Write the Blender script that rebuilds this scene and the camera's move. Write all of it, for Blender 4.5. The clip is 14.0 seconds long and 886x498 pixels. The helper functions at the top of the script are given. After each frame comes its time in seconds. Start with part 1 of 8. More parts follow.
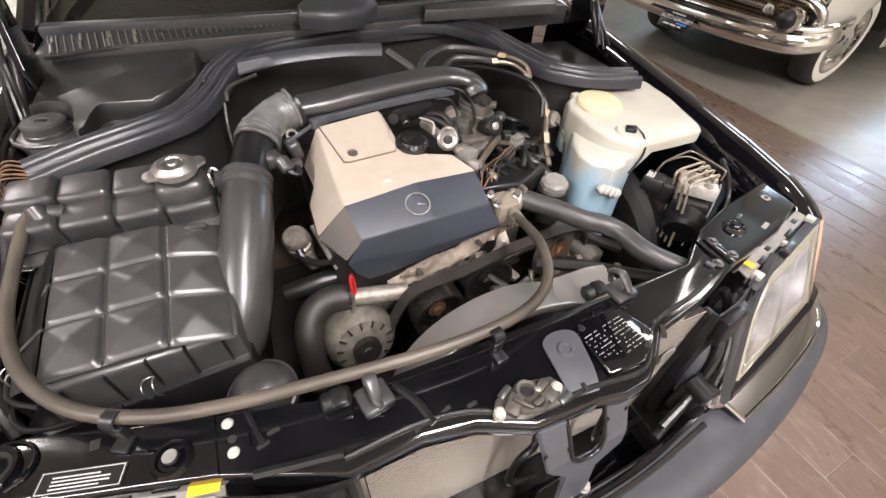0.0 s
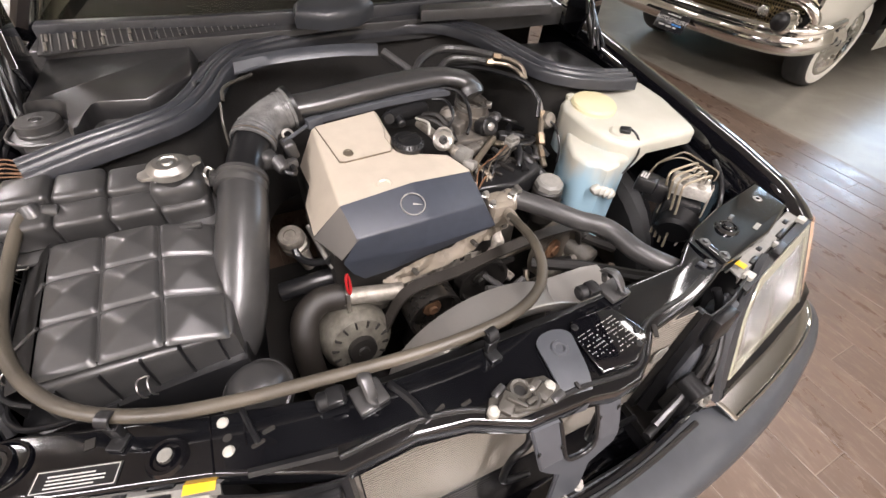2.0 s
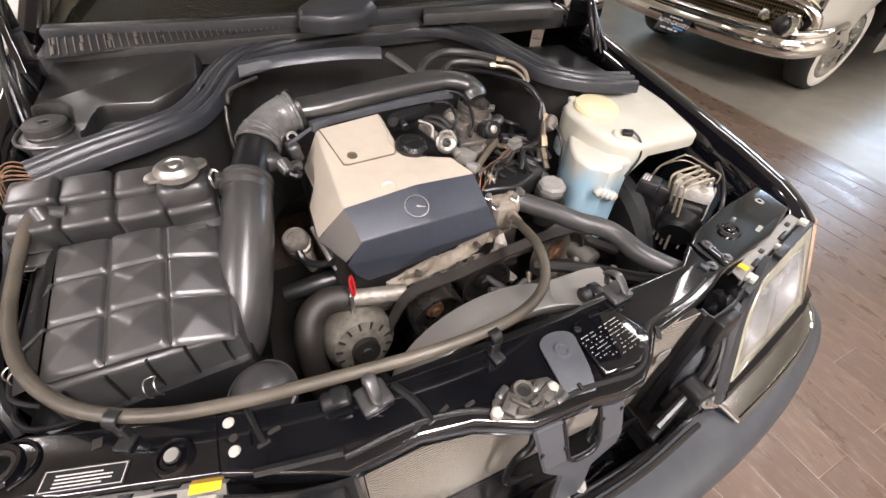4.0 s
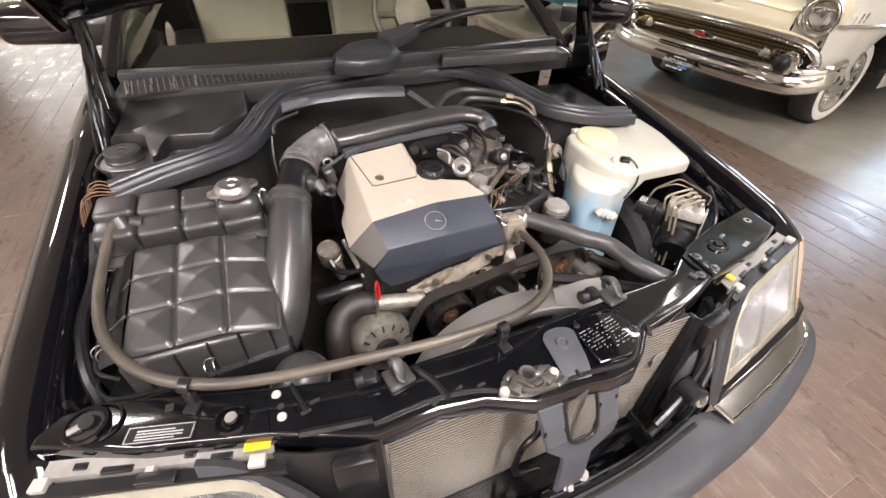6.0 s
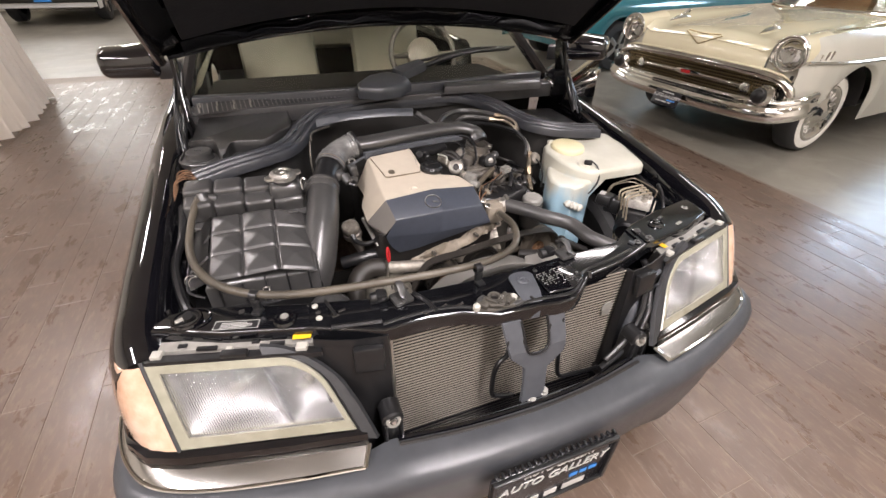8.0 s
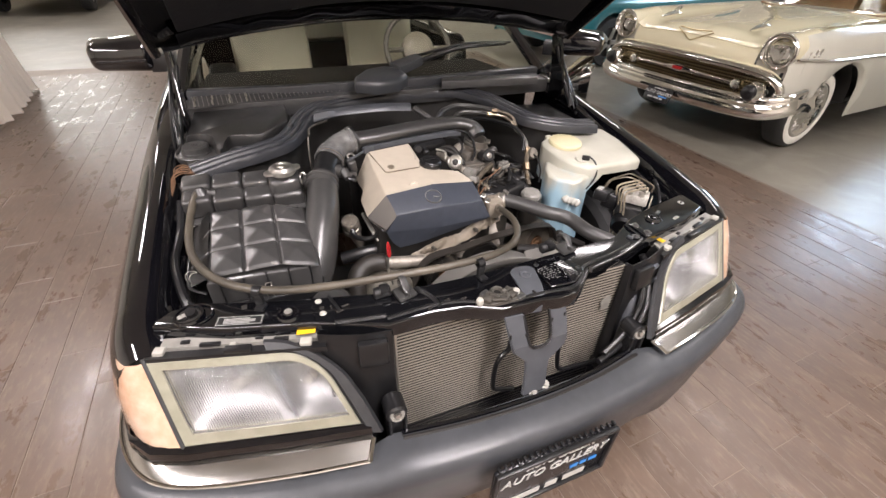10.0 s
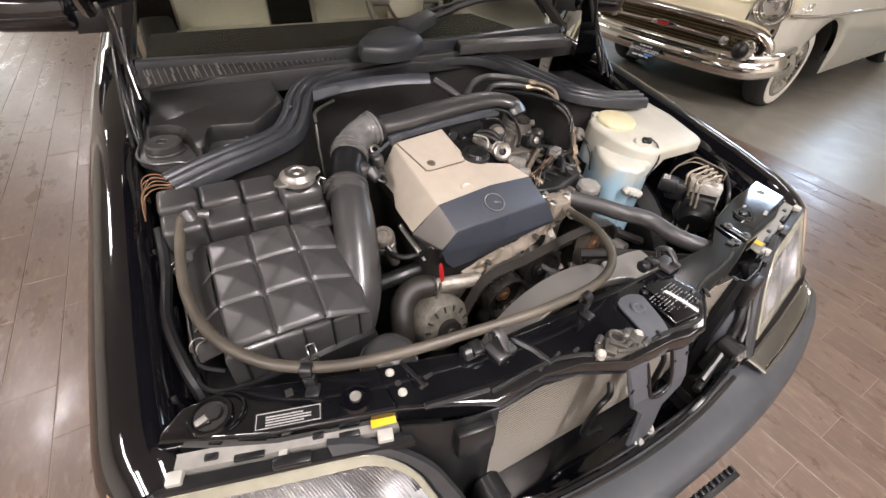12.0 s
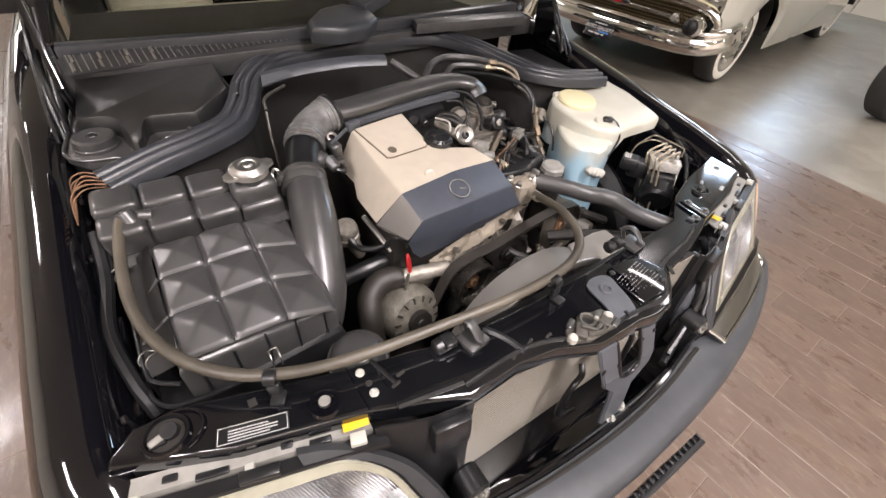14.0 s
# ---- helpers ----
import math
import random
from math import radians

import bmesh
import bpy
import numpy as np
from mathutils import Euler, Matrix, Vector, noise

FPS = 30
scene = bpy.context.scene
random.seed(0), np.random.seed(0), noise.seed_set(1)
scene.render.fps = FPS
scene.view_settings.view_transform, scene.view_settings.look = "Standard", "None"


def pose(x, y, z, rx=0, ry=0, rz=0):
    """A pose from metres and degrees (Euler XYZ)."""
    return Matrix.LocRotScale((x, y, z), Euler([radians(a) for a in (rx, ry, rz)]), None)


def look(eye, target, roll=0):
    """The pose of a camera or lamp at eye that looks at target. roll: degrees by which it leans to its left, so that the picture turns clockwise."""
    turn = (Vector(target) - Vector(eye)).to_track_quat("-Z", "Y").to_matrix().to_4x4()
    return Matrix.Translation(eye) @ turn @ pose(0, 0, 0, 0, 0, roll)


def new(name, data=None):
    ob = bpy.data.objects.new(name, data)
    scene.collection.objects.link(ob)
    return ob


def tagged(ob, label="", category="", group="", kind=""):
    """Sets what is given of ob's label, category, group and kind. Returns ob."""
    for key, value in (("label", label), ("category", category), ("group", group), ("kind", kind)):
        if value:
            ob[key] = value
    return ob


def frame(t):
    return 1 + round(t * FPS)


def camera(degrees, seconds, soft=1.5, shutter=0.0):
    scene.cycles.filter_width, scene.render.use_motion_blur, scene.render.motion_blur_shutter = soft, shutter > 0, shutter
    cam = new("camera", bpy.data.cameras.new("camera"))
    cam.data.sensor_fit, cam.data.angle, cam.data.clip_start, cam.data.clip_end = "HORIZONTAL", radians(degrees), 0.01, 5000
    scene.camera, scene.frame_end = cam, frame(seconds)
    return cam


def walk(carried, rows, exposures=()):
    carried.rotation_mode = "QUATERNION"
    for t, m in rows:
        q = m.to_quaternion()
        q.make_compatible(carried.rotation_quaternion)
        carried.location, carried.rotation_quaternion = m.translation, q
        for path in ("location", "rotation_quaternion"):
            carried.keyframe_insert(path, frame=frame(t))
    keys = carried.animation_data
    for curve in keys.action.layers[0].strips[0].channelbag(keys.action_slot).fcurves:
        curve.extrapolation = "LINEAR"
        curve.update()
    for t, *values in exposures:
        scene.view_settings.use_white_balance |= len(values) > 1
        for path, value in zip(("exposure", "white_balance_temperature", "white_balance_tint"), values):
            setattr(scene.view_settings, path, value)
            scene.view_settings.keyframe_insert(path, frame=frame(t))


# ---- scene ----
cam = camera(93.5, 14.0)
PATH = [
    (0, (-0.285, 0.007, 1.331), (0.347, 1.282, -0.074), 3.2),
    (0.5, (-0.283, 0.008, 1.333), (0.356, 1.279, -0.074), 3.5),
    (1, (-0.29, 0.01, 1.329), (0.353, 1.278, -0.078), 3.7),
    (1.5, (-0.289, 0.007, 1.333), (0.357, 1.273, -0.075), 3.8),
    (2, (-0.284, 0.004, 1.335), (0.363, 1.27, -0.072), 3.8),
    (2.5, (-0.288, 0.006, 1.334), (0.357, 1.272, -0.074), 3.8),
    (5, (-0.29, 0.0, 1.34), (0.355, 1.307, -0.029), 3.3),
    (5.5, (-0.3, -0.007, 1.346), (0.337, 1.339, 0.011), 2.9),
    (6, (-0.337, -0.094, 1.375), (0.283, 1.305, 0.088), 2.2),
    (6.5, (-0.371, -0.257, 1.401), (0.237, 1.196, 0.168), 1.7),
    (7, (-0.393, -0.366, 1.414), (0.206, 1.13, 0.229), 1.3),
    (7.5, (-0.402, -0.395, 1.413), (0.194, 1.125, 0.258), 1.1),
    (10, (-0.435, -0.388, 1.413), (0.198, 1.105, 0.241), 1.9),
    (10.5, (-0.431, -0.387, 1.413), (0.22, 1.081, 0.22), 2.1),
    (11, (-0.444, -0.336, 1.408), (0.236, 1.09, 0.181), 2.5),
    (11.5, (-0.499, -0.164, 1.391), (0.227, 1.201, 0.122), 3.2),
    (12, (-0.549, -0.035, 1.369), (0.231, 1.259, 0.059), 4.1),
    (12.5, (-0.546, -0.016, 1.359), (0.285, 1.212, 0.018), 5.0),
    (13, (-0.516, -0.02, 1.359), (0.355, 1.163, 0.002), 5.7),
    (13.5, (-0.518, -0.014, 1.36), (0.371, 1.15, -0.002), 5.8),
    (14, (-0.534, -0.012, 1.361), (0.357, 1.154, 0.002), 5.5),
]
walk(cam, [(t, look(eye, target, roll)) for t, eye, target, roll in PATH],
     exposures=[(0, 0.08), (5.5, 0.10), (6.0, 0.16), (6.5, 0.14), (7.5, -0.02), (10.5, -0.10), (11.5, -0.15), (12.5, -0.05), (14, 0.0)])


CX = 0.013

# ---- light ----
world = bpy.data.worlds.new("world")
scene.world = world
world.use_nodes = True
wn = world.node_tree.nodes
sky = wn.new("ShaderNodeTexSky")
sky.sky_type, sky.sun_disc, sky.sun_elevation, sky.sun_rotation = "NISHITA", False, radians(35), radians(90)
wn["Background"].inputs["Strength"].default_value = 0.10
world.node_tree.links.new(sky.outputs[0], wn["Background"].inputs["Color"])


def area(name, eye, target, sx, sy, watts, colour):
    data = bpy.data.lights.new(name, "AREA")
    data.shape, data.size, data.size_y, data.energy, data.color = "RECTANGLE", sx, sy, watts, colour
    ob = new(name, data)
    ob.matrix_world = look(eye, target)
    return ob


WARM = (1.0, 0.915, 0.935)
ROOM = dict(x0=-7.5, x1=9.5, y0=-6.0, y1=15.5, h=4.2)
LAMPS = [(-3.2, -2.0, 110, 0.35), (0.3, -1.2, 150, 0.35), (3.8, -2.0, 25, 0.35), (-3.2, -4.8, 60, 0.35), (0.5, -3.0, 200, 0.35), (3.8, -4.8, 35, 0.35), (-4.0, -0.6, 185, 0.35), (4.4, 1.2, 36, 0.35), (-3.4, 5.3, 165, 0.35), (4.4, 5.2, 52, 0.35), (-3.2, 10.5, 70, 0.35), (1.5, 10.5, 60, 0.35), (6.0, 10.5, 60, 0.35)]
for lx, ly, watts, lw in LAMPS:
    area("tube_light", (lx, ly, ROOM["h"] - 0.16), (lx, ly, 0), lw, 2.4, watts * 1.18, WARM)
area("window_light_east", (9.3, 3.0, 2.6), (0, 1.4, 0.5), 1.8, 1.1, 98, (0.56, 0.75, 1.0))
area("window_light_north", (-5.4, 15.3, 2.9), (-3.0, 0, 1.0), 2.6, 1.0, 66, (1.0, 0.98, 0.95))


# ---- materials ----
def mat(name, colour, rough=0.5, metal=0.0, var=0.25, scale=20.0, bump=0.0, bscale=200.0, rvar=0.15, coat=0.0, tint=None, spots=0.0, isl=0.0):
    """A surface with colour, grain and wear at two scales."""
    m = bpy.data.materials.new(name)
    m.use_nodes = True
    nt = m.node_tree
    b = nt.nodes["Principled BSDF"]
    tex = nt.nodes.new("ShaderNodeTexCoord")
    n1 = nt.nodes.new("ShaderNodeTexNoise")
    n1.inputs["Scale"].default_value, n1.inputs["Detail"].default_value = scale, 6
    n2 = nt.nodes.new("ShaderNodeTexNoise")
    n2.inputs["Scale"].default_value, n2.inputs["Detail"].default_value = scale * 0.17, 3
    for n in (n1, n2):
        nt.links.new(tex.outputs["Object"], n.inputs["Vector"])
    add = nt.nodes.new("ShaderNodeMath")
    add.operation = "ADD"
    nt.links.new(n1.outputs["Fac"], add.inputs[0])
    nt.links.new(n2.outputs["Fac"], add.inputs[1])
    rng = nt.nodes.new("ShaderNodeMapRange")
    rng.inputs["From Min"].default_value, rng.inputs["From Max"].default_value = 0.45, 1.55
    rng.interpolation_type = "SMOOTHSTEP"
    nt.links.new(add.outputs[0], rng.inputs["Value"])
    mix = nt.nodes.new("ShaderNodeMix")
    mix.data_type = "RGBA"
    nt.links.new(rng.outputs[0], mix.inputs["Factor"])
    other = tint if tint else tuple(min(1, c * (1 + var)) for c in colour)
    mix.inputs["A"].default_value = (*[c * (1 - var) for c in colour], 1)
    mix.inputs["B"].default_value = (*other, 1)
    out = mix.outputs["Result"]
    if isl:
        inf = nt.nodes.new("ShaderNodeObjectInfo")
        hsv = nt.nodes.new("ShaderNodeHueSaturation")
        r2 = nt.nodes.new("ShaderNodeMapRange")
        r2.inputs["To Min"].default_value, r2.inputs["To Max"].default_value = 1 - isl, 1 + isl
        nt.links.new(inf.outputs["Random"], r2.inputs["Value"])
        nt.links.new(r2.outputs[0], hsv.inputs["Value"])
        nt.links.new(out, hsv.inputs["Color"])
        out = hsv.outputs["Color"]
    nt.links.new(out, b.inputs["Base Color"])
    rr = nt.nodes.new("ShaderNodeMapRange")
    rr.inputs["To Min"].default_value, rr.inputs["To Max"].default_value = max(0.02, rough * (1 - rvar)), min(1, rough * (1 + rvar))
    nt.links.new(n1.outputs["Fac"], rr.inputs["Value"])
    nt.links.new(rr.outputs[0], b.inputs["Roughness"])
    b.inputs["Metallic"].default_value = metal
    b.inputs["Coat Weight"].default_value = coat
    b.inputs["Coat Roughness"].default_value = 0.04
    if bump:
        n3 = nt.nodes.new("ShaderNodeTexNoise")
        n3.inputs["Scale"].default_value, n3.inputs["Detail"].default_value = bscale, 4
        nt.links.new(tex.outputs["Object"], n3.inputs["Vector"])
        bp = nt.nodes.new("ShaderNodeBump")
        bp.inputs["Strength"].default_value, bp.inputs["Distance"].default_value = bump, 0.002
        nt.links.new(n3.outputs["Fac"], bp.inputs["Height"])
        nt.links.new(bp.outputs[0], b.inputs["Normal"])
    return m


def glass(name, colour=(1, 1, 1), rough=0.0, ior=1.45):
    m = bpy.data.materials.new(name)
    m.use_nodes = True
    b = m.node_tree.nodes["Principled BSDF"]
    b.inputs["Base Color"].default_value = (*colour, 1)
    b.inputs["Transmission Weight"].default_value, b.inputs["Roughness"].default_value, b.inputs["IOR"].default_value = 1.0, rough, ior
    return m


def glow(name, colour, strength):
    m = bpy.data.materials.new(name)
    m.use_nodes = True
    b = m.node_tree.nodes["Principled BSDF"]
    b.inputs["Base Color"].default_value = (*colour, 1)
    b.inputs["Emission Color"].default_value, b.inputs["Emission Strength"].default_value = (*colour, 1), strength
    return m


M_PAINT = mat("black_paint", (0.0032, 0.0032, 0.0044), 0.08, 0, 0.3, 9, coat=1.0, rvar=0.4)
M_BLACK = mat("black_plastic", (0.008, 0.008, 0.009), 0.30, 0, 0.2, 60, 0.1, 700, rvar=0.15, tint=(0.0125, 0.0125, 0.0127))
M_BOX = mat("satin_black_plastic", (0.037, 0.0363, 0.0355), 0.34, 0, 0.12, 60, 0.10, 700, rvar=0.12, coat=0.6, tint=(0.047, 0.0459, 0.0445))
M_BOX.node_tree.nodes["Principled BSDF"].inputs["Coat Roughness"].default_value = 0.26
M_CTRL = mat("moulded_black_plastic", (0.017, 0.0168, 0.0168), 0.32, 0, 0.15, 50, 0.08, 700, rvar=0.15, coat=0.25, tint=(0.024, 0.0236, 0.0233))
M_CTRL.node_tree.nodes["Principled BSDF"].inputs["Coat Roughness"].default_value = 0.2
M_RUBBER = mat("grey_rubber", (0.030, 0.032, 0.037), 0.30, 0, 0.15, 60, 0.10, 600, rvar=0.15, tint=(0.041, 0.043, 0.048))
M_BELLOWS = mat("shiny_grey_rubber", (0.085, 0.084, 0.084), 0.26, 0, 0.35, 45, 0.5, 200, tint=(0.17, 0.167, 0.162))
M_PULLEY = mat("grimy_brown_pulley", (0.060, 0.050, 0.039), 0.42, 0.3, 0.3, 40, 0.3, 200, tint=(0.10, 0.085, 0.066))
M_BELT = mat("belt_rubber", (0.020, 0.017, 0.014), 0.5, 0, 0.3, 60, 0.3, 500)
M_DARK = mat("grimy_black_metal", (0.0055, 0.005, 0.0048), 0.55, 0, 0.5, 12, 0.3, 150, tint=(0.015, 0.0125, 0.010))
M_HOSE = mat("aged_brown_hose", (0.05, 0.043, 0.032), 0.42, 0, 0.45, 14, 0.25, 300, tint=(0.105, 0.09, 0.067))
M_HOSEB = mat("dark_rubber_hose", (0.034, 0.033, 0.033), 0.36, 0, 0.3, 24, 0.2, 400, tint=(0.058, 0.056, 0.053))
M_BEIGE = mat("champagne_plastic", (0.46, 0.405, 0.325), 0.40, 0.12, 0.08, 30, 0.08, 600, tint=(0.51, 0.452, 0.368))
M_SLATE = mat("slate_plastic", (0.034, 0.039, 0.051), 0.38, 0, 0.12, 60, 0.15, 700, tint=(0.042, 0.048, 0.062))
M_SLATE2 = mat("slate_side_plastic", (0.16, 0.15, 0.138), 0.36, 0.5, 0.12, 14, 0.1, 600)
M_ALU = mat("cast_aluminium", (0.42, 0.40, 0.37), 0.36, 0.7, 0.4, 70, 0.8, 160, tint=(0.20, 0.175, 0.145))
M_BLOCK = mat("speckled_alloy_block", (0.46, 0.43, 0.38), 0.42, 0.35, 0.35, 120, 0.5, 200, tint=(0.62, 0.60, 0.55))
M_ALUD = mat("dirty_cast_aluminium", (0.20, 0.176, 0.142), 0.46, 0.5, 0.5, 60, 0.7, 140, tint=(0.36, 0.33, 0.285))
M_STEEL = mat("zinc_steel", (0.50, 0.48, 0.44), 0.36, 0.95, 0.25, 40, 0.15, 300)
M_DRUM = mat("dark_worn_steel", (0.10, 0.092, 0.082), 0.28, 0.9, 0.35, 50, 0.2, 200)
M_RUST = mat("rusty_steel", (0.20, 0.11, 0.06), 0.6, 0.5, 0.5, 30, 0.5, 180)
M_CHROME = mat("chrome", (0.80, 0.79, 0.76), 0.06, 1.0, 0.05, 6, rvar=0.4)
M_TRIM = mat("brushed_trim", (0.52, 0.51, 0.49), 0.20, 1.0, 0.10, 8, rvar=0.3)
M_BUMPER = mat("grey_bumper_plastic", (0.042, 0.045, 0.0495), 0.32, 0, 0.12, 40, 0.12, 650, tint=(0.053, 0.056, 0.061), rvar=0.2)
M_GREYBR = mat("grey_painted_steel", (0.064, 0.068, 0.077), 0.38, 0.1, 0.2, 30, 0.05, 400, tint=(0.084, 0.089, 0.099))
M_SHROUD = mat("light_grey_plastic", (0.42, 0.405, 0.38), 0.34, 0.45, 0.25, 9, 0.2, 200, tint=(0.30, 0.28, 0.25))
M_PALE = mat("pale_grey_plastic", (0.19, 0.183, 0.165), 0.42, 0, 0.3, 50, 0.1, 200)
M_WHITE = mat("white_plastic", (0.36, 0.35, 0.31), 0.4, 0, 0.08, 30)
M_YELLOW = mat("yellow_tag", (0.62, 0.37, 0.008), 0.45, 0, 0.1, 30)
M_RED = mat("red_plastic", (0.32, 0.012, 0.014), 0.32, 0, 0.1, 30)
M_COND = mat("condenser_fins", (0.37, 0.335, 0.28), 0.42, 0.3, 0.15, 60, tint=(0.31, 0.28, 0.235))
M_CONDB = mat("condenser_core", (0.012, 0.010, 0.008), 0.9, 0.0, 0.3, 60)
M_SEALBEZEL = mat("yellowed_lens_rim", (0.230, 0.221, 0.163), 0.18, 0, 0.10, 30, coat=0.7, tint=(0.305, 0.296, 0.232))
M_LAMPIN = mat("lamp_reflector", (0.25, 0.25, 0.25), 0.50, 1.0, 0.25, 30, 0.45, 60, rvar=0.4, tint=(0.36, 0.36, 0.355))
M_GASKET = mat("dark_grey_rubber", (0.026, 0.027, 0.029), 0.40, 0, 0.15, 60, 0.1, 500, tint=(0.036, 0.037, 0.039))
M_LENS = glass("headlamp_lens", (0.97, 0.97, 0.98), 0.06)
M_BEAM = mat("sealed_beam_reflector", (0.78, 0.77, 0.74), 0.26, 1.0, 0.10, 14, rvar=0.5)
M_AMBER = mat("pale_amber_lens", (0.48, 0.25, 0.13), 0.12, 0, 0.12, 26, 0.5, 90, coat=1.0, tint=(0.64, 0.48, 0.37))
M_WSGLASS = glass("windscreen_glass", (0.86, 0.89, 0.80), 0.0, 1.22)
M_BULK = mat("felted_bulkhead_lining", (0.014, 0.0127, 0.0115), 0.7, 0, 0.35, 30, 0.4, 150, tint=(0.026, 0.024, 0.0215))
M_TANPAD = mat("tan_vinyl", (0.095, 0.080, 0.060), 0.55, 0, 0.15, 20, 0.1, 300)
M_BROWNPAD = mat("brown_vinyl", (0.040, 0.033, 0.025), 0.6, 0, 0.15, 30, 0.1, 300)
M_DASH = mat("dashboard_vinyl", (0.007, 0.0055, 0.0042), 0.9, 0, 0.2, 30, 0.2, 300)
M_DASH.node_tree.nodes["Principled BSDF"].inputs["Specular IOR Level"].default_value = 0.1
M_PAD = mat("hood_lining", (0.008, 0.008, 0.010), 0.75, 0, 0.3, 25, 0.5, 120)
M_PANEL = mat("dusty_black_paint", (0.0022, 0.0022, 0.0036), 0.08, 0, 0.4, 14, 0.03, 300, coat=0.7, rvar=0.6, tint=(0.0075, 0.0078, 0.0088))
M_MOTOR = mat("dull_cast_metal", (0.115, 0.105, 0.084), 0.5, 0.3, 0.5, 60, 0.8, 160, tint=(0.21, 0.195, 0.16))
M_GLASS = glass("clear_glass", (1, 1, 1), 0.02)
M_CRUST = mat("crusted_cast_aluminium", (0.40, 0.355, 0.29), 0.55, 0.2, 0.5, 55, 0.9, 130, tint=(0.24, 0.20, 0.15))
M_PIPE = mat("tan_plated_pipe", (0.36, 0.31, 0.23), 0.35, 0.5, 0.25, 40)
M_GRIME = mat("dusty_brown_metal", (0.048, 0.044, 0.037), 0.45, 0.3, 0.4, 40, 0.5, 200, tint=(0.10, 0.092, 0.078))
M_INK = mat("white_print", (0.50, 0.495, 0.47), 0.5, 0, 0.1, 60)
M_BLUEINK = mat("blue_print", (0.03, 0.22, 0.62), 0.5, 0, 0.1, 60)
M_PLATE = mat("black_plate", (0.010, 0.010, 0.012), 0.25, 0, 0.2, 30, rvar=0.3)
M_COPPER = mat("brass_fitting", (0.20, 0.155, 0.105), 0.36, 0.85, 0.35, 60)
M_LINE = mat("brown_steel_line", (0.20, 0.17, 0.13), 0.4, 0.7, 0.3, 30)
M_COWL = mat("satin_cowl_plastic", (0.039, 0.039, 0.040), 0.32, 0, 0.2, 40, 0.10, 600, rvar=0.15, tint=(0.052, 0.0515, 0.0510))
M_GRILLE = mat("clear_grey_grille", (0.20, 0.195, 0.185), 0.35, 0.2, 0.3, 25)
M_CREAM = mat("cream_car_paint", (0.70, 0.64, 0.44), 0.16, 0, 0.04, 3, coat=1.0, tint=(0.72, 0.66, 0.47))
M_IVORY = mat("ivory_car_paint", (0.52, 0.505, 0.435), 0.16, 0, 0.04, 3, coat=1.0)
M_TEAL = mat("teal_car_paint", (0.03, 0.17, 0.20), 0.14, 0.1, 0.1, 3, coat=1.0)
M_TRUCK = mat("white_car_paint", (0.78, 0.78, 0.76), 0.22, 0, 0.05, 3, coat=0.6)
M_GOLD = mat("gold_grille", (0.40, 0.31, 0.16), 0.32, 0.9, 0.15, 40)
M_TYRE = mat("tyre_rubber", (0.022, 0.022, 0.022), 0.6, 0, 0.3, 30, 0.3, 200)
M_WW = mat("whitewall_rubber", (0.74, 0.72, 0.65), 0.5, 0, 0.08, 20)
M_SEAT = mat("beige_leather", (0.27, 0.245, 0.19), 0.5, 0, 0.15, 12, 0.3, 120)
M_CLOTH = mat("white_curtain_cloth", (0.86, 0.79, 0.70), 0.85, 0, 0.06, 8, 0.4, 600)
M_WALL = mat("painted_wall", (0.66, 0.62, 0.54), 0.7, 0, 0.06, 3, 0.2, 60)
M_CEIL = mat("ceiling_paint", (0.60, 0.58, 0.53), 0.8, 0, 0.06, 3, 0.2, 60)
def concrete_material():
    """Sealed concrete: cloudy stains, worn duller patches and fine speckle."""
    m = mat("polished_concrete", (0.205, 0.190, 0.156), 0.34, 0, 0.12, 2.2, 0.06, 24, rvar=0.35, tint=(0.30, 0.28, 0.232))
    nt = m.node_tree
    b = nt.nodes["Principled BSDF"]
    geo = nt.nodes.new("ShaderNodeNewGeometry")
    for scale, lo, hi, colour, most in ((0.9, 0.42, 0.76, (0.125, 0.117, 0.094, 1), 0.55), (3.4, 0.46, 0.74, (0.38, 0.36, 0.305, 1), 0.4), (14.0, 0.55, 0.75, (0.16, 0.15, 0.125, 1), 0.3)):
        n = nt.nodes.new("ShaderNodeTexNoise")
        n.inputs["Scale"].default_value, n.inputs["Detail"].default_value, n.inputs["Distortion"].default_value = scale, 7, 0.8
        nt.links.new(geo.outputs["Position"], n.inputs["Vector"])
        rng = nt.nodes.new("ShaderNodeMapRange")
        rng.inputs["From Min"].default_value, rng.inputs["From Max"].default_value, rng.inputs["To Max"].default_value = lo, hi, most
        nt.links.new(n.outputs["Fac"], rng.inputs["Value"])
        mix = nt.nodes.new("ShaderNodeMix")
        mix.data_type = "RGBA"
        nt.links.new(b.inputs["Base Color"].links[0].from_socket, mix.inputs["A"])
        mix.inputs["B"].default_value = colour
        nt.links.new(rng.outputs[0], mix.inputs["Factor"])
        nt.links.new(mix.outputs["Result"], b.inputs["Base Color"])
    return m


M_CONC = concrete_material()
M_GROUT = mat("grout", (0.19, 0.15, 0.12), 0.5, 0, 0.3, 12)
M_TUBE = glow("tube_diffuser", (1.0, 0.95, 0.87), 5.0)
M_DAY = glow("daylight_pane", (0.74, 0.85, 1.0), 4.0)
M_DAYN = glow("hazy_daylight_pane", (1.0, 0.97, 0.93), 2.6)


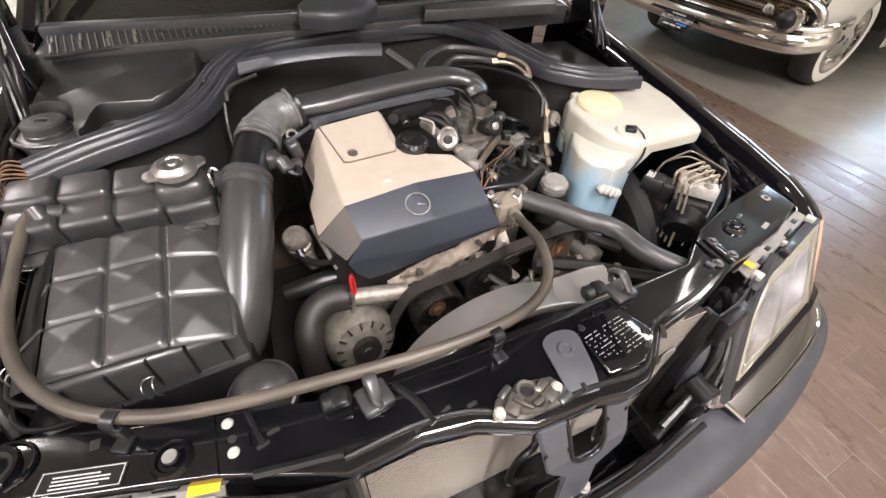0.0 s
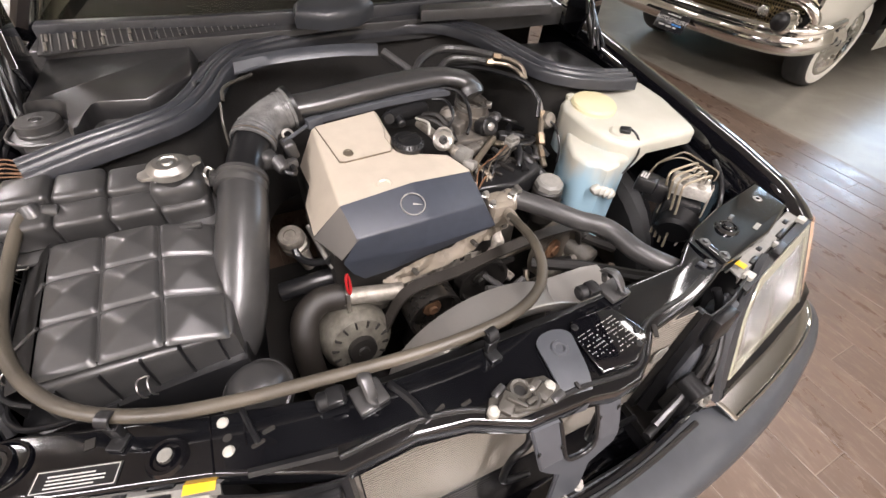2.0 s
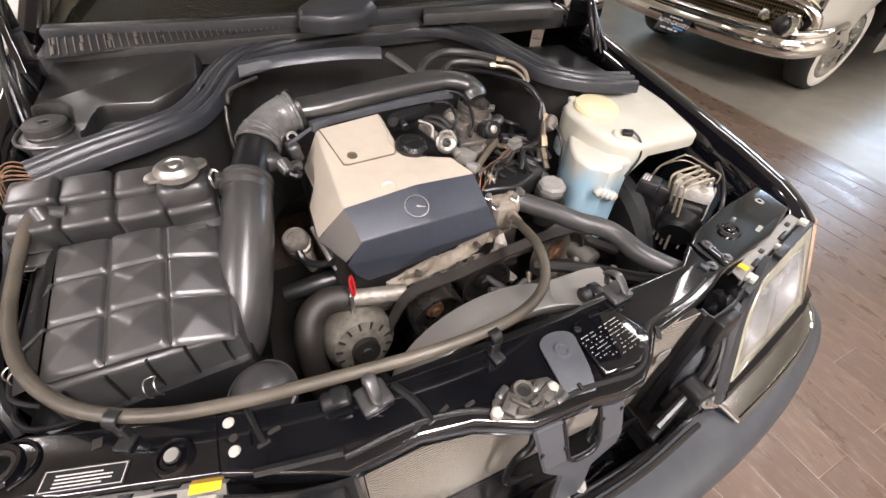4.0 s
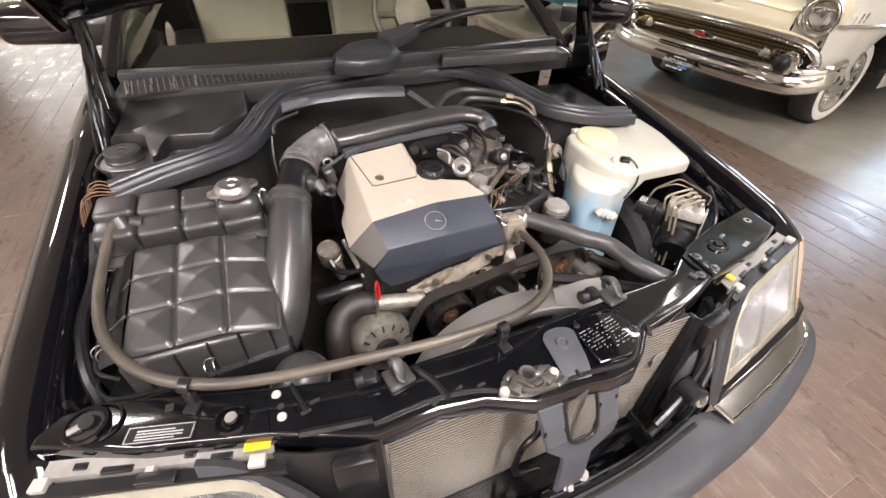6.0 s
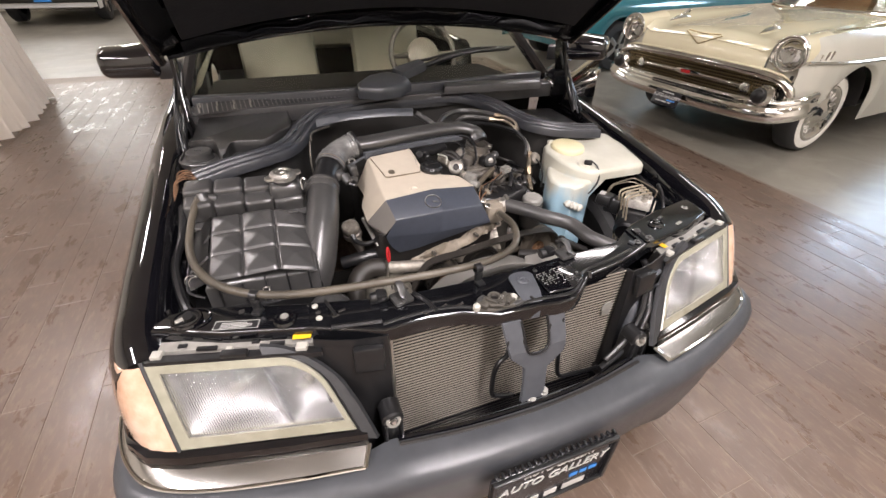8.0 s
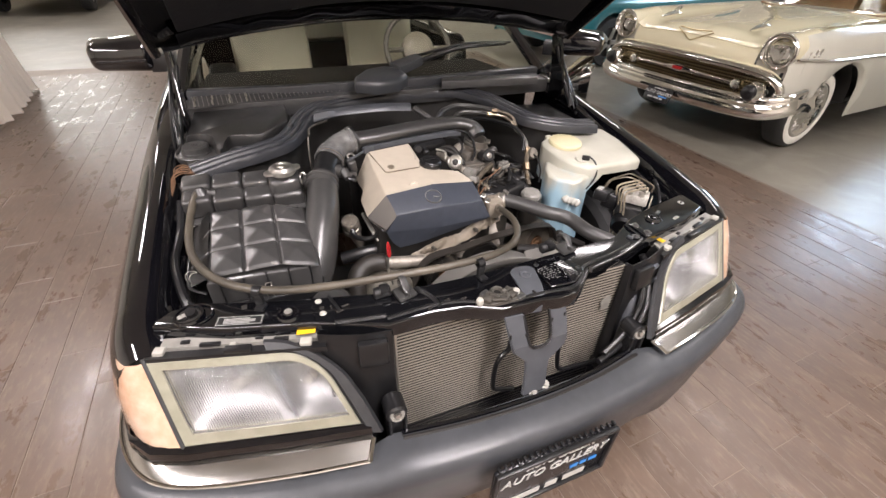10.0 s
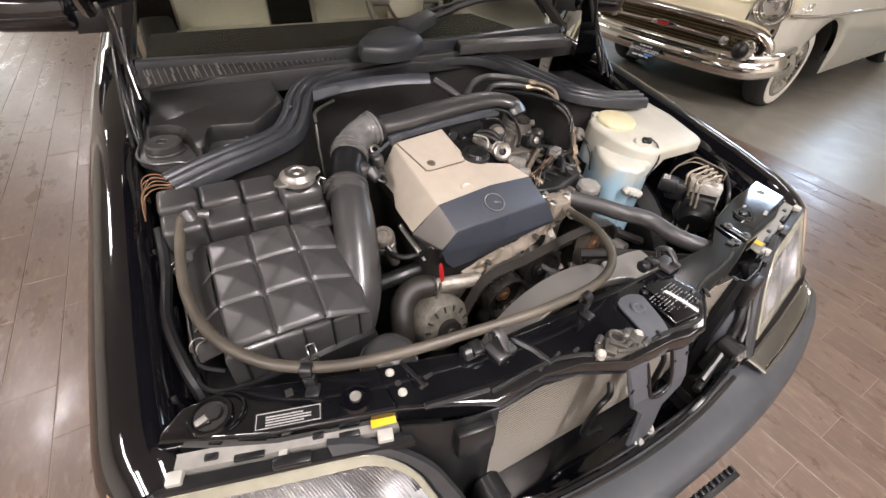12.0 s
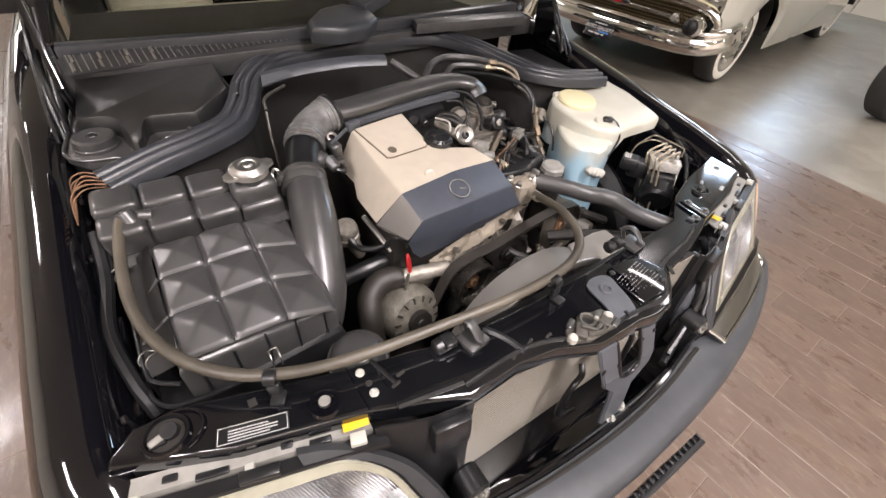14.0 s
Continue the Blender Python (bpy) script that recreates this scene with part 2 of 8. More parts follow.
def plank_material():
    """Wood-look floor tile: long grain, pale scuffs, a tone of its own for each tile."""
    m = mat("wood_look_tile", (0.108, 0.075, 0.056), 0.31, 0, 0.16, 12.0, 0.07, 38, rvar=0.3, tint=(0.142, 0.099, 0.073), isl=0.035)
    nt = m.node_tree
    b = nt.nodes["Principled BSDF"]
    geo = nt.nodes.new("ShaderNodeNewGeometry")
    mp = nt.nodes.new("ShaderNodeMapping")
    mp.inputs["Scale"].default_value = (24, 5.5, 1)
    nt.links.new(geo.outputs["Position"], mp.inputs["Vector"])
    n = nt.nodes.new("ShaderNodeTexNoise")
    n.inputs["Scale"].default_value, n.inputs["Detail"].default_value, n.inputs["Roughness"].default_value = 2.2, 9, 0.68
    nt.links.new(mp.outputs[0], n.inputs["Vector"])
    rng = nt.nodes.new("ShaderNodeMapRange")
    rng.inputs["From Min"].default_value, rng.inputs["From Max"].default_value = 0.50, 0.74
    rng.inputs["To Max"].default_value = 0.40
    nt.links.new(n.outputs["Fac"], rng.inputs["Value"])
    mix = nt.nodes.new("ShaderNodeMix")
    mix.data_type = "RGBA"
    src = b.inputs["Base Color"].links[0].from_socket
    nt.links.new(src, mix.inputs["A"])
    mix.inputs["B"].default_value = (0.31, 0.25, 0.195, 1)
    nt.links.new(rng.outputs[0], mix.inputs["Factor"])
    nt.links.new(mix.outputs["Result"], b.inputs["Base Color"])
    mp2 = nt.nodes.new("ShaderNodeMapping")
    mp2.inputs["Scale"].default_value = (3.2, 1.3, 1)
    nt.links.new(geo.outputs["Position"], mp2.inputs["Vector"])
    n2 = nt.nodes.new("ShaderNodeTexNoise")
    n2.inputs["Scale"].default_value, n2.inputs["Detail"].default_value, n2.inputs["Roughness"].default_value = 3.0, 8, 0.7
    nt.links.new(mp2.outputs[0], n2.inputs["Vector"])
    gloss = nt.nodes.new("ShaderNodeMapRange")
    gloss.inputs["From Min"].default_value, gloss.inputs["From Max"].default_value = 0.46, 0.66
    gloss.inputs["To Min"].default_value, gloss.inputs["To Max"].default_value = 0.36, 0.21
    nt.links.new(n2.outputs["Fac"], gloss.inputs["Value"])
    nt.links.new(gloss.outputs[0], b.inputs["Roughness"])
    return m


M_PLANK = plank_material()


def tank_material():
    """Milky plastic bottle, yellowed above, with blue washer fluid standing in its lower part."""
    m = mat("milky_plastic", (0.43, 0.417, 0.345), 0.40, 0, 0.06, 14, 0.05, 200, tint=(0.54, 0.53, 0.46))
    nt = m.node_tree
    b = nt.nodes["Principled BSDF"]
    geo = nt.nodes.new("ShaderNodeNewGeometry")
    sep = nt.nodes.new("ShaderNodeSeparateXYZ")
    nt.links.new(geo.outputs["Position"], sep.inputs[0])
    n = nt.nodes.new("ShaderNodeTexNoise")
    n.inputs["Scale"].default_value, n.inputs["Detail"].default_value = 22, 3
    mp = nt.nodes.new("ShaderNodeMapping")
    mp.inputs["Scale"].default_value = (1, 1, 0.25)
    nt.links.new(geo.outputs["Position"], mp.inputs["Vector"])
    nt.links.new(mp.outputs[0], n.inputs["Vector"])
    mul = nt.nodes.new("ShaderNodeMath")
    mul.operation, mul.inputs[1].default_value = "MULTIPLY_ADD", 0.15
    nt.links.new(n.outputs["Fac"], mul.inputs[0])
    nt.links.new(sep.outputs["Z"], mul.inputs[2])
    rng = nt.nodes.new("ShaderNodeMapRange")
    rng.inputs["From Min"].default_value, rng.inputs["From Max"].default_value = 0.885, 0.805
    rng.inputs["To Max"].default_value = 0.9
    nt.links.new(mul.outputs[0], rng.inputs["Value"])
    mix = nt.nodes.new("ShaderNodeMix")
    mix.data_type = "RGBA"
    src = b.inputs["Base Color"].links[0].from_socket
    nt.links.new(src, mix.inputs["A"])
    mix.inputs["B"].default_value = (0.27, 0.43, 0.53, 1)
    nt.links.new(rng.outputs[0], mix.inputs["Factor"])
    nt.links.new(mix.outputs["Result"], b.inputs["Base Color"])
    b.inputs["Subsurface Weight"].default_value = 0.25
    b.inputs["Subsurface Radius"].default_value = (0.03, 0.03, 0.03)
    return m


M_TANK = tank_material()
M_CAP = mat("yellowed_plastic_cap", (0.60, 0.54, 0.31), 0.4, 0, 0.06, 12, tint=(0.66, 0.60, 0.40))
M_REARGLASS = glass("dark_tinted_glass", (0.42, 0.46, 0.42))


# ---- building helpers ----
def thing(name, loc, label, category, group="", kind=""):
    ob = new(name)
    ob.location = loc
    ob.empty_display_size = 0.1
    return tagged(ob, label, category, group, kind)


def finish(name, bm, material, parent=None, label="", angle=35):
    bmesh.ops.recalc_face_normals(bm, faces=bm.faces)
    me = bpy.data.meshes.new(name)
    bm.to_mesh(me)
    bm.free()
    me.materials.append(material)
    me.shade_smooth()
    me.set_sharp_from_angle(angle=radians(angle))
    ob = new(name, me)
    if parent is not None:
        ob.parent = parent
        if parent.type == "EMPTY":
            ob.matrix_parent_inverse = parent.matrix_basis.inverted()
    if label:
        ob["label"] = label
    return ob


def part(name, bm, material, parent, label="", angle=35):
    return finish(name, bm, material, parent, label, angle)


def merge(bm, other, m=None):
    if m is not None:
        other.transform(m)
    me = bpy.data.meshes.new("tmp")
    other.to_mesh(me)
    other.free()
    bm.from_mesh(me)
    bpy.data.meshes.remove(me)
    return bm


def box(bm, c, s, bev=0.0, m=None, seg=2):
    b = bmesh.new()
    bmesh.ops.create_cube(b, size=1.0, matrix=Matrix.Diagonal((*s, 1)))
    if bev:
        bmesh.ops.bevel(b, geom=b.edges[:], offset=bev, segments=seg, profile=0.5, affect="EDGES")
    b.transform(Matrix.Translation(c) @ (m if m is not None else Matrix()))
    return merge(bm, b)


def prism(bm, pts, z0, z1, bev=0.0, m=None, seg=2):
    """A plate from a plan polygon; z0 and z1 may be functions of x, y."""
    b = bmesh.new()
    lo = [b.verts.new((x, y, z0(x, y) if callable(z0) else z0)) for x, y in pts]
    hi = [b.verts.new((x, y, z1(x, y) if callable(z1) else z1)) for x, y in pts]
    n = len(pts)
    b.faces.new(lo[::-1])
    b.faces.new(hi)
    for i in range(n):
        b.faces.new((lo[i], lo[(i + 1) % n], hi[(i + 1) % n], hi[i]))
    bmesh.ops.recalc_face_normals(b, faces=b.faces)
    if bev:
        top = [e for e in b.edges if all(v in hi for v in e.verts)]
        bmesh.ops.bevel(b, geom=top, offset=bev, segments=seg, profile=0.5, affect="EDGES")
    return merge(bm, b, m)


def frame_to(p0, p1):
    d = Vector(p1) - Vector(p0)
    return Matrix.Translation(p0) @ d.to_track_quat("Z", "Y").to_matrix().to_4x4(), d.length


def lathe(bm, profile, m=None, seg=24):
    b = bmesh.new()
    rings = []
    for r, z in profile:
        if r < 1e-5:
            rings.append([b.verts.new((0, 0, z))])
        else:
            rings.append([b.verts.new((r * math.cos(2 * math.pi * i / seg), r * math.sin(2 * math.pi * i / seg), z)) for i in range(seg)])
    for a, c in zip(rings, rings[1:]):
        for i in range(seg):
            j = (i + 1) % seg
            q = [a[i % len(a)], a[j % len(a)], c[j % len(c)], c[i % len(c)]]
            q = list(dict.fromkeys(q))
            if len(q) > 2:
                b.faces.new(q)
    return merge(bm, b, m)


def cyl(bm, p0, p1, r0, r1=None, seg=16, bev=0.0):
    m, length = frame_to(p0, p1)
    r1 = r0 if r1 is None else r1
    e = min(bev, length * 0.4)
    prof = [(0, 0), (r0 - e, 0), (r0, e), (r1, length - e), (r1 - e, length), (0, length)] if e else [(0, 0), (r0, 0), (r1, length), (0, length)]
    return lathe(bm, prof, m, seg)


def spline(pts, n=6):
    P = [Vector(p) for p in pts]
    P = [2 * P[0] - P[1]] + P + [2 * P[-1] - P[-2]]
    out = []
    for i in range(1, len(P) - 2):
        for k in range(n):
            t = k / n
            out.append(0.5 * (2 * P[i] + (P[i + 1] - P[i - 1]) * t + (2 * P[i - 1] - 5 * P[i] + 4 * P[i + 1] - P[i + 2]) * t * t + (3 * P[i] - P[i - 1] - 3 * P[i + 1] + P[i + 2]) * t ** 3))
    out.append(P[-2])
    return out


def tube(bm, pts, r, seg=10, n=6, flat=1.0, ridges=0, ridge=0.0):
    """A hose along a smooth line; r may be a list, one radius a point."""
    line = spline(pts, n) if n > 1 else [Vector(p) for p in pts]
    count = len(line)
    up = Vector((0.13, 0.21, 0.97))
    rings = []
    for i, p in enumerate(line):
        d = (line[min(i + 1, count - 1)] - line[max(i - 1, 0)]).normalized()
        side = d.cross(up).normalized()
        top = side.cross(d)
        if isinstance(r, (list, tuple)):
            f = i / max(n, 1)
            k = min(int(f), len(r) - 2)
            rad = r[k] + (r[k + 1] - r[k]) * (f - k)
        else:
            rad = r
        if ridges:
            rad += ridge * math.sin(i / (count - 1) * ridges * 2 * math.pi)
        rings.append([bm.verts.new(p + side * rad * math.cos(a) + top * rad * flat * math.sin(a)) for a in [2 * math.pi * s / seg for s in range(seg)]])
    for a, b in zip(rings, rings[1:]):
        for i in range(seg):
            bm.faces.new((a[i], a[(i + 1) % seg], b[(i + 1) % seg], b[i]))
    bm.faces.new(rings[0][::-1])
    bm.faces.new(rings[-1])
    return bm


def sheet(bm, rows, thick=0.003):
    """A curved panel through rows of points, with thickness."""
    b = bmesh.new()
    g = [[b.verts.new(p) for p in row] for row in rows]
    for r0, r1 in zip(g, g[1:]):
        for i in range(len(r0) - 1):
            b.faces.new((r0[i], r0[i + 1], r1[i + 1], r1[i]))
    bmesh.ops.recalc_face_normals(b, faces=b.faces)
    if thick:
        bmesh.ops.solidify(b, geom=b.faces[:], thickness=thick)
    return merge(bm, b)


def bars(bm, origin, ux, uy, w, h, lines, seed=1, fill=0.75, gap=0.35, unit=1.0):
    """Unreadable print as short bars on a plane."""
    rnd = random.Random(seed)
    ux, uy, origin = Vector(ux).normalized(), Vector(uy).normalized(), Vector(origin)
    nrm = ux.cross(uy)
    step = h / lines
    for k in range(lines):
        x = 0.0
        end = w * rnd.uniform(fill, 1.0)
        while x < end:
            ln = min(rnd.uniform(0.010, 0.030) * unit * w / 0.08, end - x)
            p = origin + ux * x + uy * (k * step)
            vs = [bm.verts.new(p + a * ux * ln + c * uy * step * (1 - gap) + nrm * d) for d in (0, 0.0008) for a, c in ((0, 0), (1, 0), (1, 1), (0, 1))]
            for f in ((3, 2, 1, 0), (4, 5, 6, 7), (0, 1, 5, 4), (1, 2, 6, 5), (2, 3, 7, 6), (3, 0, 4, 7)):
                bm.faces.new([vs[i] for i in f])
            x += ln + 0.006 * unit * w / 0.08
    return bm


def lettering(name, text, m, size, material, parent, shear=0.0, depth=0.0008):
    cu = bpy.data.curves.new(name, "FONT")
    cu.body, cu.size, cu.extrude, cu.shear, cu.align_x, cu.align_y = text, size, depth, shear, "CENTER", "CENTER"
    tmp = bpy.data.objects.new("tmp_text", cu)
    scene.collection.objects.link(tmp)
    me = bpy.data.meshes.new_from_object(tmp.evaluated_get(bpy.context.evaluated_depsgraph_get()))
    bpy.data.objects.remove(tmp)
    bm = bmesh.new()
    bm.from_mesh(me)
    bm.transform(m)
    return part(name, bm, material, parent)


# ---- the hall ----
X0, X1, Y0, Y1, HH = ROOM["x0"], ROOM["x1"], ROOM["y0"], ROOM["y1"], ROOM["h"]


def wall(name, c, s):
    return tagged(finish(name, box(bmesh.new(), c, s), M_WALL), "plain beige painted wall of the car hall", "wall", kind="structure")


tagged(finish("floor", box(bmesh.new(), ((X0 + X1) / 2, (Y0 + Y1) / 2, -0.06), (X1 - X0, Y1 - Y0, 0.10)), M_CONC), "grey polished concrete floor with dull blotches", "floor", kind="structure")
tagged(finish("ceiling", box(bmesh.new(), ((X0 + X1) / 2, (Y0 + Y1) / 2, HH + 0.05), (X1 - X0 + 0.4, Y1 - Y0 + 0.4, 0.10)), M_CEIL), "pale ceiling of the hall", "ceiling", kind="structure")
wall("wall_south", ((X0 + X1) / 2, Y0 - 0.1, HH / 2), (X1 - X0, 0.2, HH + 0.1))
wall("wall_north", ((X0 + X1) / 2, Y1 + 0.1, HH / 2), (X1 - X0, 0.2, HH + 0.1))
wall("wall_west", (X0 - 0.1, (Y0 + Y1) / 2, HH / 2), (0.2, Y1 - Y0 + 0.4, HH + 0.1))
wall("wall_east", (X1 + 0.1, (Y0 + Y1) / 2, HH / 2), (0.2, Y1 - Y0 + 0.4, HH + 0.1))


def window(name, c, w, h, axis, pane=M_DAY):
    e = thing(name, c, "tall daylit hall window in a dark frame", "window", kind="structure")
    t = 0.06
    def bx(u, z, su, sz, d):
        return ((c[0] + d, c[1] + u, c[2] + z), (0.06, su, sz)) if axis == "x" else ((c[0] + u, c[1] + d, c[2] + z), (su, 0.06, sz))
    sgn = -1
    part("pane", box(bmesh.new(), *bx(0, 0, w, h, 0.0)), pane, e)
    for u in (-w / 2, 0, w / 2):
        part("window_frame", box(bmesh.new(), *bx(u, 0, t, h + t, sgn * 0.02)), M_BLACK, e)
    for z in (-h / 2, h / 2):
        part("window_frame", box(bmesh.new(), *bx(0, z, w + t, t, sgn * 0.022)), M_BLACK, e)


window("window_1", (X1 - 0.035, 3.0, 2.6), 1.8, 1.1, "x")
window("window_2", (-5.4, Y1 - 0.035, 2.9), 2.6, 1.0, "y", M_DAYN)

for lx, ly, _, lw in LAMPS:
    e = thing("ceiling_light", (lx, ly, HH), "long white fluorescent ceiling light", "ceiling light", "hall ceiling lights")
    part("frame", box(bmesh.new(), (lx, ly, HH - 0.045), (lw + 0.07, 2.5, 0.09), 0.01), M_WHITE, e)
    part("diffuser", box(bmesh.new(), (lx, ly, HH - 0.10), (lw + 0.01, 2.4, 0.03), 0.01), M_TUBE, e)


# ---- the black car ----
car = thing("sedan_car", (CX, 2.1, 0), "glossy black sedan with its bonnet open and grille removed", "car")

CREST = [(0.285, 0.752), (0.30, 0.768), (0.33, 0.783), (0.40, 0.806), (0.53, 0.832), (0.70, 0.858), (0.89, 0.885), (1.10, 0.915), (1.35, 0.940), (1.60, 0.955), (2.6, 0.965), (3.6, 0.95), (4.2, 0.90), (4.38, 0.80)]
WHEELS_Y = (0.80, 3.49)


def arch(y, base):
    for wy in WHEELS_Y:
        d = abs(y - wy)
        if d < 0.36:
            return max(base, 0.32 + math.sqrt(0.36 ** 2 - d * d))
    return base


def side_panel(s, name, y0, y1, label):
    ys = sorted({round(y0 + (y1 - y0) * i / 40, 4) for i in range(41)} | {y for y, _ in CREST if y0 < y < y1})
    rows = []
    for y in ys:
        z = float(np.interp(y, [a for a, _ in CREST], [b for _, b in CREST]))
        nose = max(0.0, (0.36 - y) / 0.08) * 0.02
        tail = max(0.0, (y - 3.9) / 0.5) ** 2 * 0.10
        lo = arch(y, 0.24)
        prof = [(0.735, z - 0.045), (0.742, z - 0.012), (0.757, z - 0.003), (0.775, z), (0.795, z - 0.003), (0.818, z - 0.015), (0.838, z - 0.040), (0.851, z - 0.080), (0.859, z - 0.14), (0.866, max(z - 0.26, lo + 0.02)), (0.868, max(z - 0.42, lo + 0.01)), (0.860, lo)]
        rows.append([(CX + s * (x - nose - tail), y, zz) for x, zz in prof])
    return part(name, sheet(bmesh.new(), rows, 0.002), M_PAINT, car, label, 50)


for s, w in ((1, "left"), (-1, "right")):
    side_panel(s, "fender", 0.30, 1.36, "glossy black front wing")
    dp = side_panel(s, "door_panel", 1.364, 2.40, "glossy black front door side")
    if s > 0:
        # the driver's door stands open on its hinges
        hinge = Matrix.Translation((CX + 0.862, 1.364, 0))
        swing = hinge @ pose(0, 0, 0, 0, 0, -49) @ hinge.inverted()
        dp.data.transform(swing)
        dp["label"] = "glossy black front door standing open"
        for nm, c, d, mm in (("door_card", (CX + 0.80, 1.88, 0.62), (0.06, 0.98, 0.62), M_SEAT), ("door_frame", (CX + 0.735, 1.95, 1.17), (0.03, 0.03, 0.40), M_PAINT), ("door_handle", (CX + 0.875, 2.26, 0.80), (0.03, 0.16, 0.035), M_CHROME)):
            b = box(bmesh.new(), c, d, 0.008)
            b.transform(swing)
            part(nm, b, mm, dp)
    side_panel(s, "rear_door_panel", 2.404, 3.0, "glossy black rear door side")
    side_panel(s, "rear_panel", 3.004, 4.36, "glossy black rear wing")
    # inner walls of the bay
    bm = bmesh.new()
    sheet(bm, [[(CX + s * 0.735, y, float(np.interp(y, [a for a, _ in CREST], [b for _, b in CREST])) - 0.045), (CX + s * 0.722, y, 0.74), (CX + s * 0.70, y, 0.62), (CX + s * 0.66, y, 0.40)] for y in np.linspace(0.33, 1.34, 14)], 0.002)
    for k in range(6):
        y = 0.46 + 0.13 * k
        z = float(np.interp(y, [a for a, _ in CREST], [b for _, b in CREST])) - 0.075
        box(bm, (CX + s * 0.722, y, z), (0.012, 0.055, 0.020), 0.004)
    part("inner_wing", bm, M_PAINT, car, "black painted inner wing")
    for k in range(6):
        y = 0.42 + 0.15 * k
        z = float(np.interp(y, [a for a, _ in CREST], [b for _, b in CREST])) - 0.035
        part("wing_bolt", lathe(bmesh.new(), [(0, 0), (0.006, 0), (0.007, 0.005), (0, 0.007)], pose(CX + s * 0.735, y, z, 0, -90 * s), 8), M_DARK, car)
    # strut tower
    bm = bmesh.new()
    lathe(bm, [(0, 0.05), (0.05, 0.05), (0.07, 0.035), (0.10, 0.01), (0.11, -0.10)], pose(CX + s * 0.61, 0.93, 0.76), 20)
    part("strut_tower", bm, M_DARK, car)

bm = bmesh.new()
box(bm, (CX, 0.62, 0.30), (1.34, 0.86, 0.02))
part("under_tray", bm, M_DARK, car, "grimy dark tray below the engine")
bm = bmesh.new()
box(bm, (CX, 2.9, 0.27), (1.60, 3.0, 0.06), 0.01)
part("floor_pan", bm, M_DARK, car)

# wheels
for s in (1, -1):
    for wy in WHEELS_Y:
        bm = bmesh.new()
        m = pose(CX + s * 0.64, wy, 0.315, 0, 90 * s)
        lathe(bm, [(0.20, 0.0), (0.29, 0.0), (0.312, 0.02), (0.315, 0.06), (0.315, 0.14), (0.308, 0.18), (0.285, 0.195), (0.21, 0.19)], m, 40)
        t = part("wheel", bm, M_TYRE, car)
        bm = bmesh.new()
        lathe(bm, [(0, 0.14), (0.05, 0.145), (0.10, 0.155), (0.17, 0.165), (0.205, 0.185), (0.21, 0.17), (0.20, 0.02)], m, 30)
        part("rim", bm, M_ALU, t)

# roof, pillars, glass
ROOF_Z = 1.40
glassbase = [(-0.71, 1.345, 0.985), (-0.36, 1.300, 0.990), (0, 1.285, 0.990), (0.36, 1.300, 0.990), (0.71, 1.345, 0.985)]
glasstop = [(-0.56, 1.98, 1.36), (-0.28, 1.93, 1.385), (0, 1.92, 1.39), (0.28, 1.93, 1.385), (0.56, 1.98, 1.36)]
rows = [[tuple(np.array(a) * (1 - t) + np.array(b) * t + np.array((CX, -0.02 * math.sin(math.pi * t), 0.02 * math.sin(math.pi * t)))) for a, b in zip(glassbase, glasstop)] for t in np.linspace(0, 1, 7)]
wscreen = part("windscreen", sheet(bmesh.new(), rows, 0.005), M_WSGLASS, car, "greenish tinted windscreen")
wscreen.visible_shadow = False
bm = bmesh.new()
sheet(bm, [[(CX + x, y, ROOF_Z + 0.015 - 0.10 * (x / 0.6) ** 2 * 0.6 - 0.05 * ((y - 2.6) / 0.8) ** 2) for x in np.linspace(-0.57, 0.57, 9)] for y in np.linspace(1.93, 3.25, 9)], 0.02)
part("roof", bm, M_PAINT, car)
rear = part("rear_window", sheet(bmesh.new(), [[(CX + x, 3.25 + 0.6 * t, 1.355 - 0.36 * t) for x in np.linspace(-0.56 - 0.1 * t, 0.56 + 0.1 * t, 6)] for t in (0, 0.5, 1)], 0.005), M_REARGLASS, car)
rear.visible_shadow = False
bm = bmesh.new()
sheet(bm, [[(CX + x, 3.85 + 0.5 * t, 0.99 - 0.05 * t) for x in np.linspace(-0.74, 0.74, 6)] for t in (0, 0.5, 1)], 0.01)
sheet(bm, [[(CX + x, 4.35 + 0.03 * t, 0.94 - 0.6 * t) for x in np.linspace(-0.80, 0.80, 6)] for t in (0, 0.5, 1)], 0.01)
part("boot_lid", bm, M_PAINT, car)
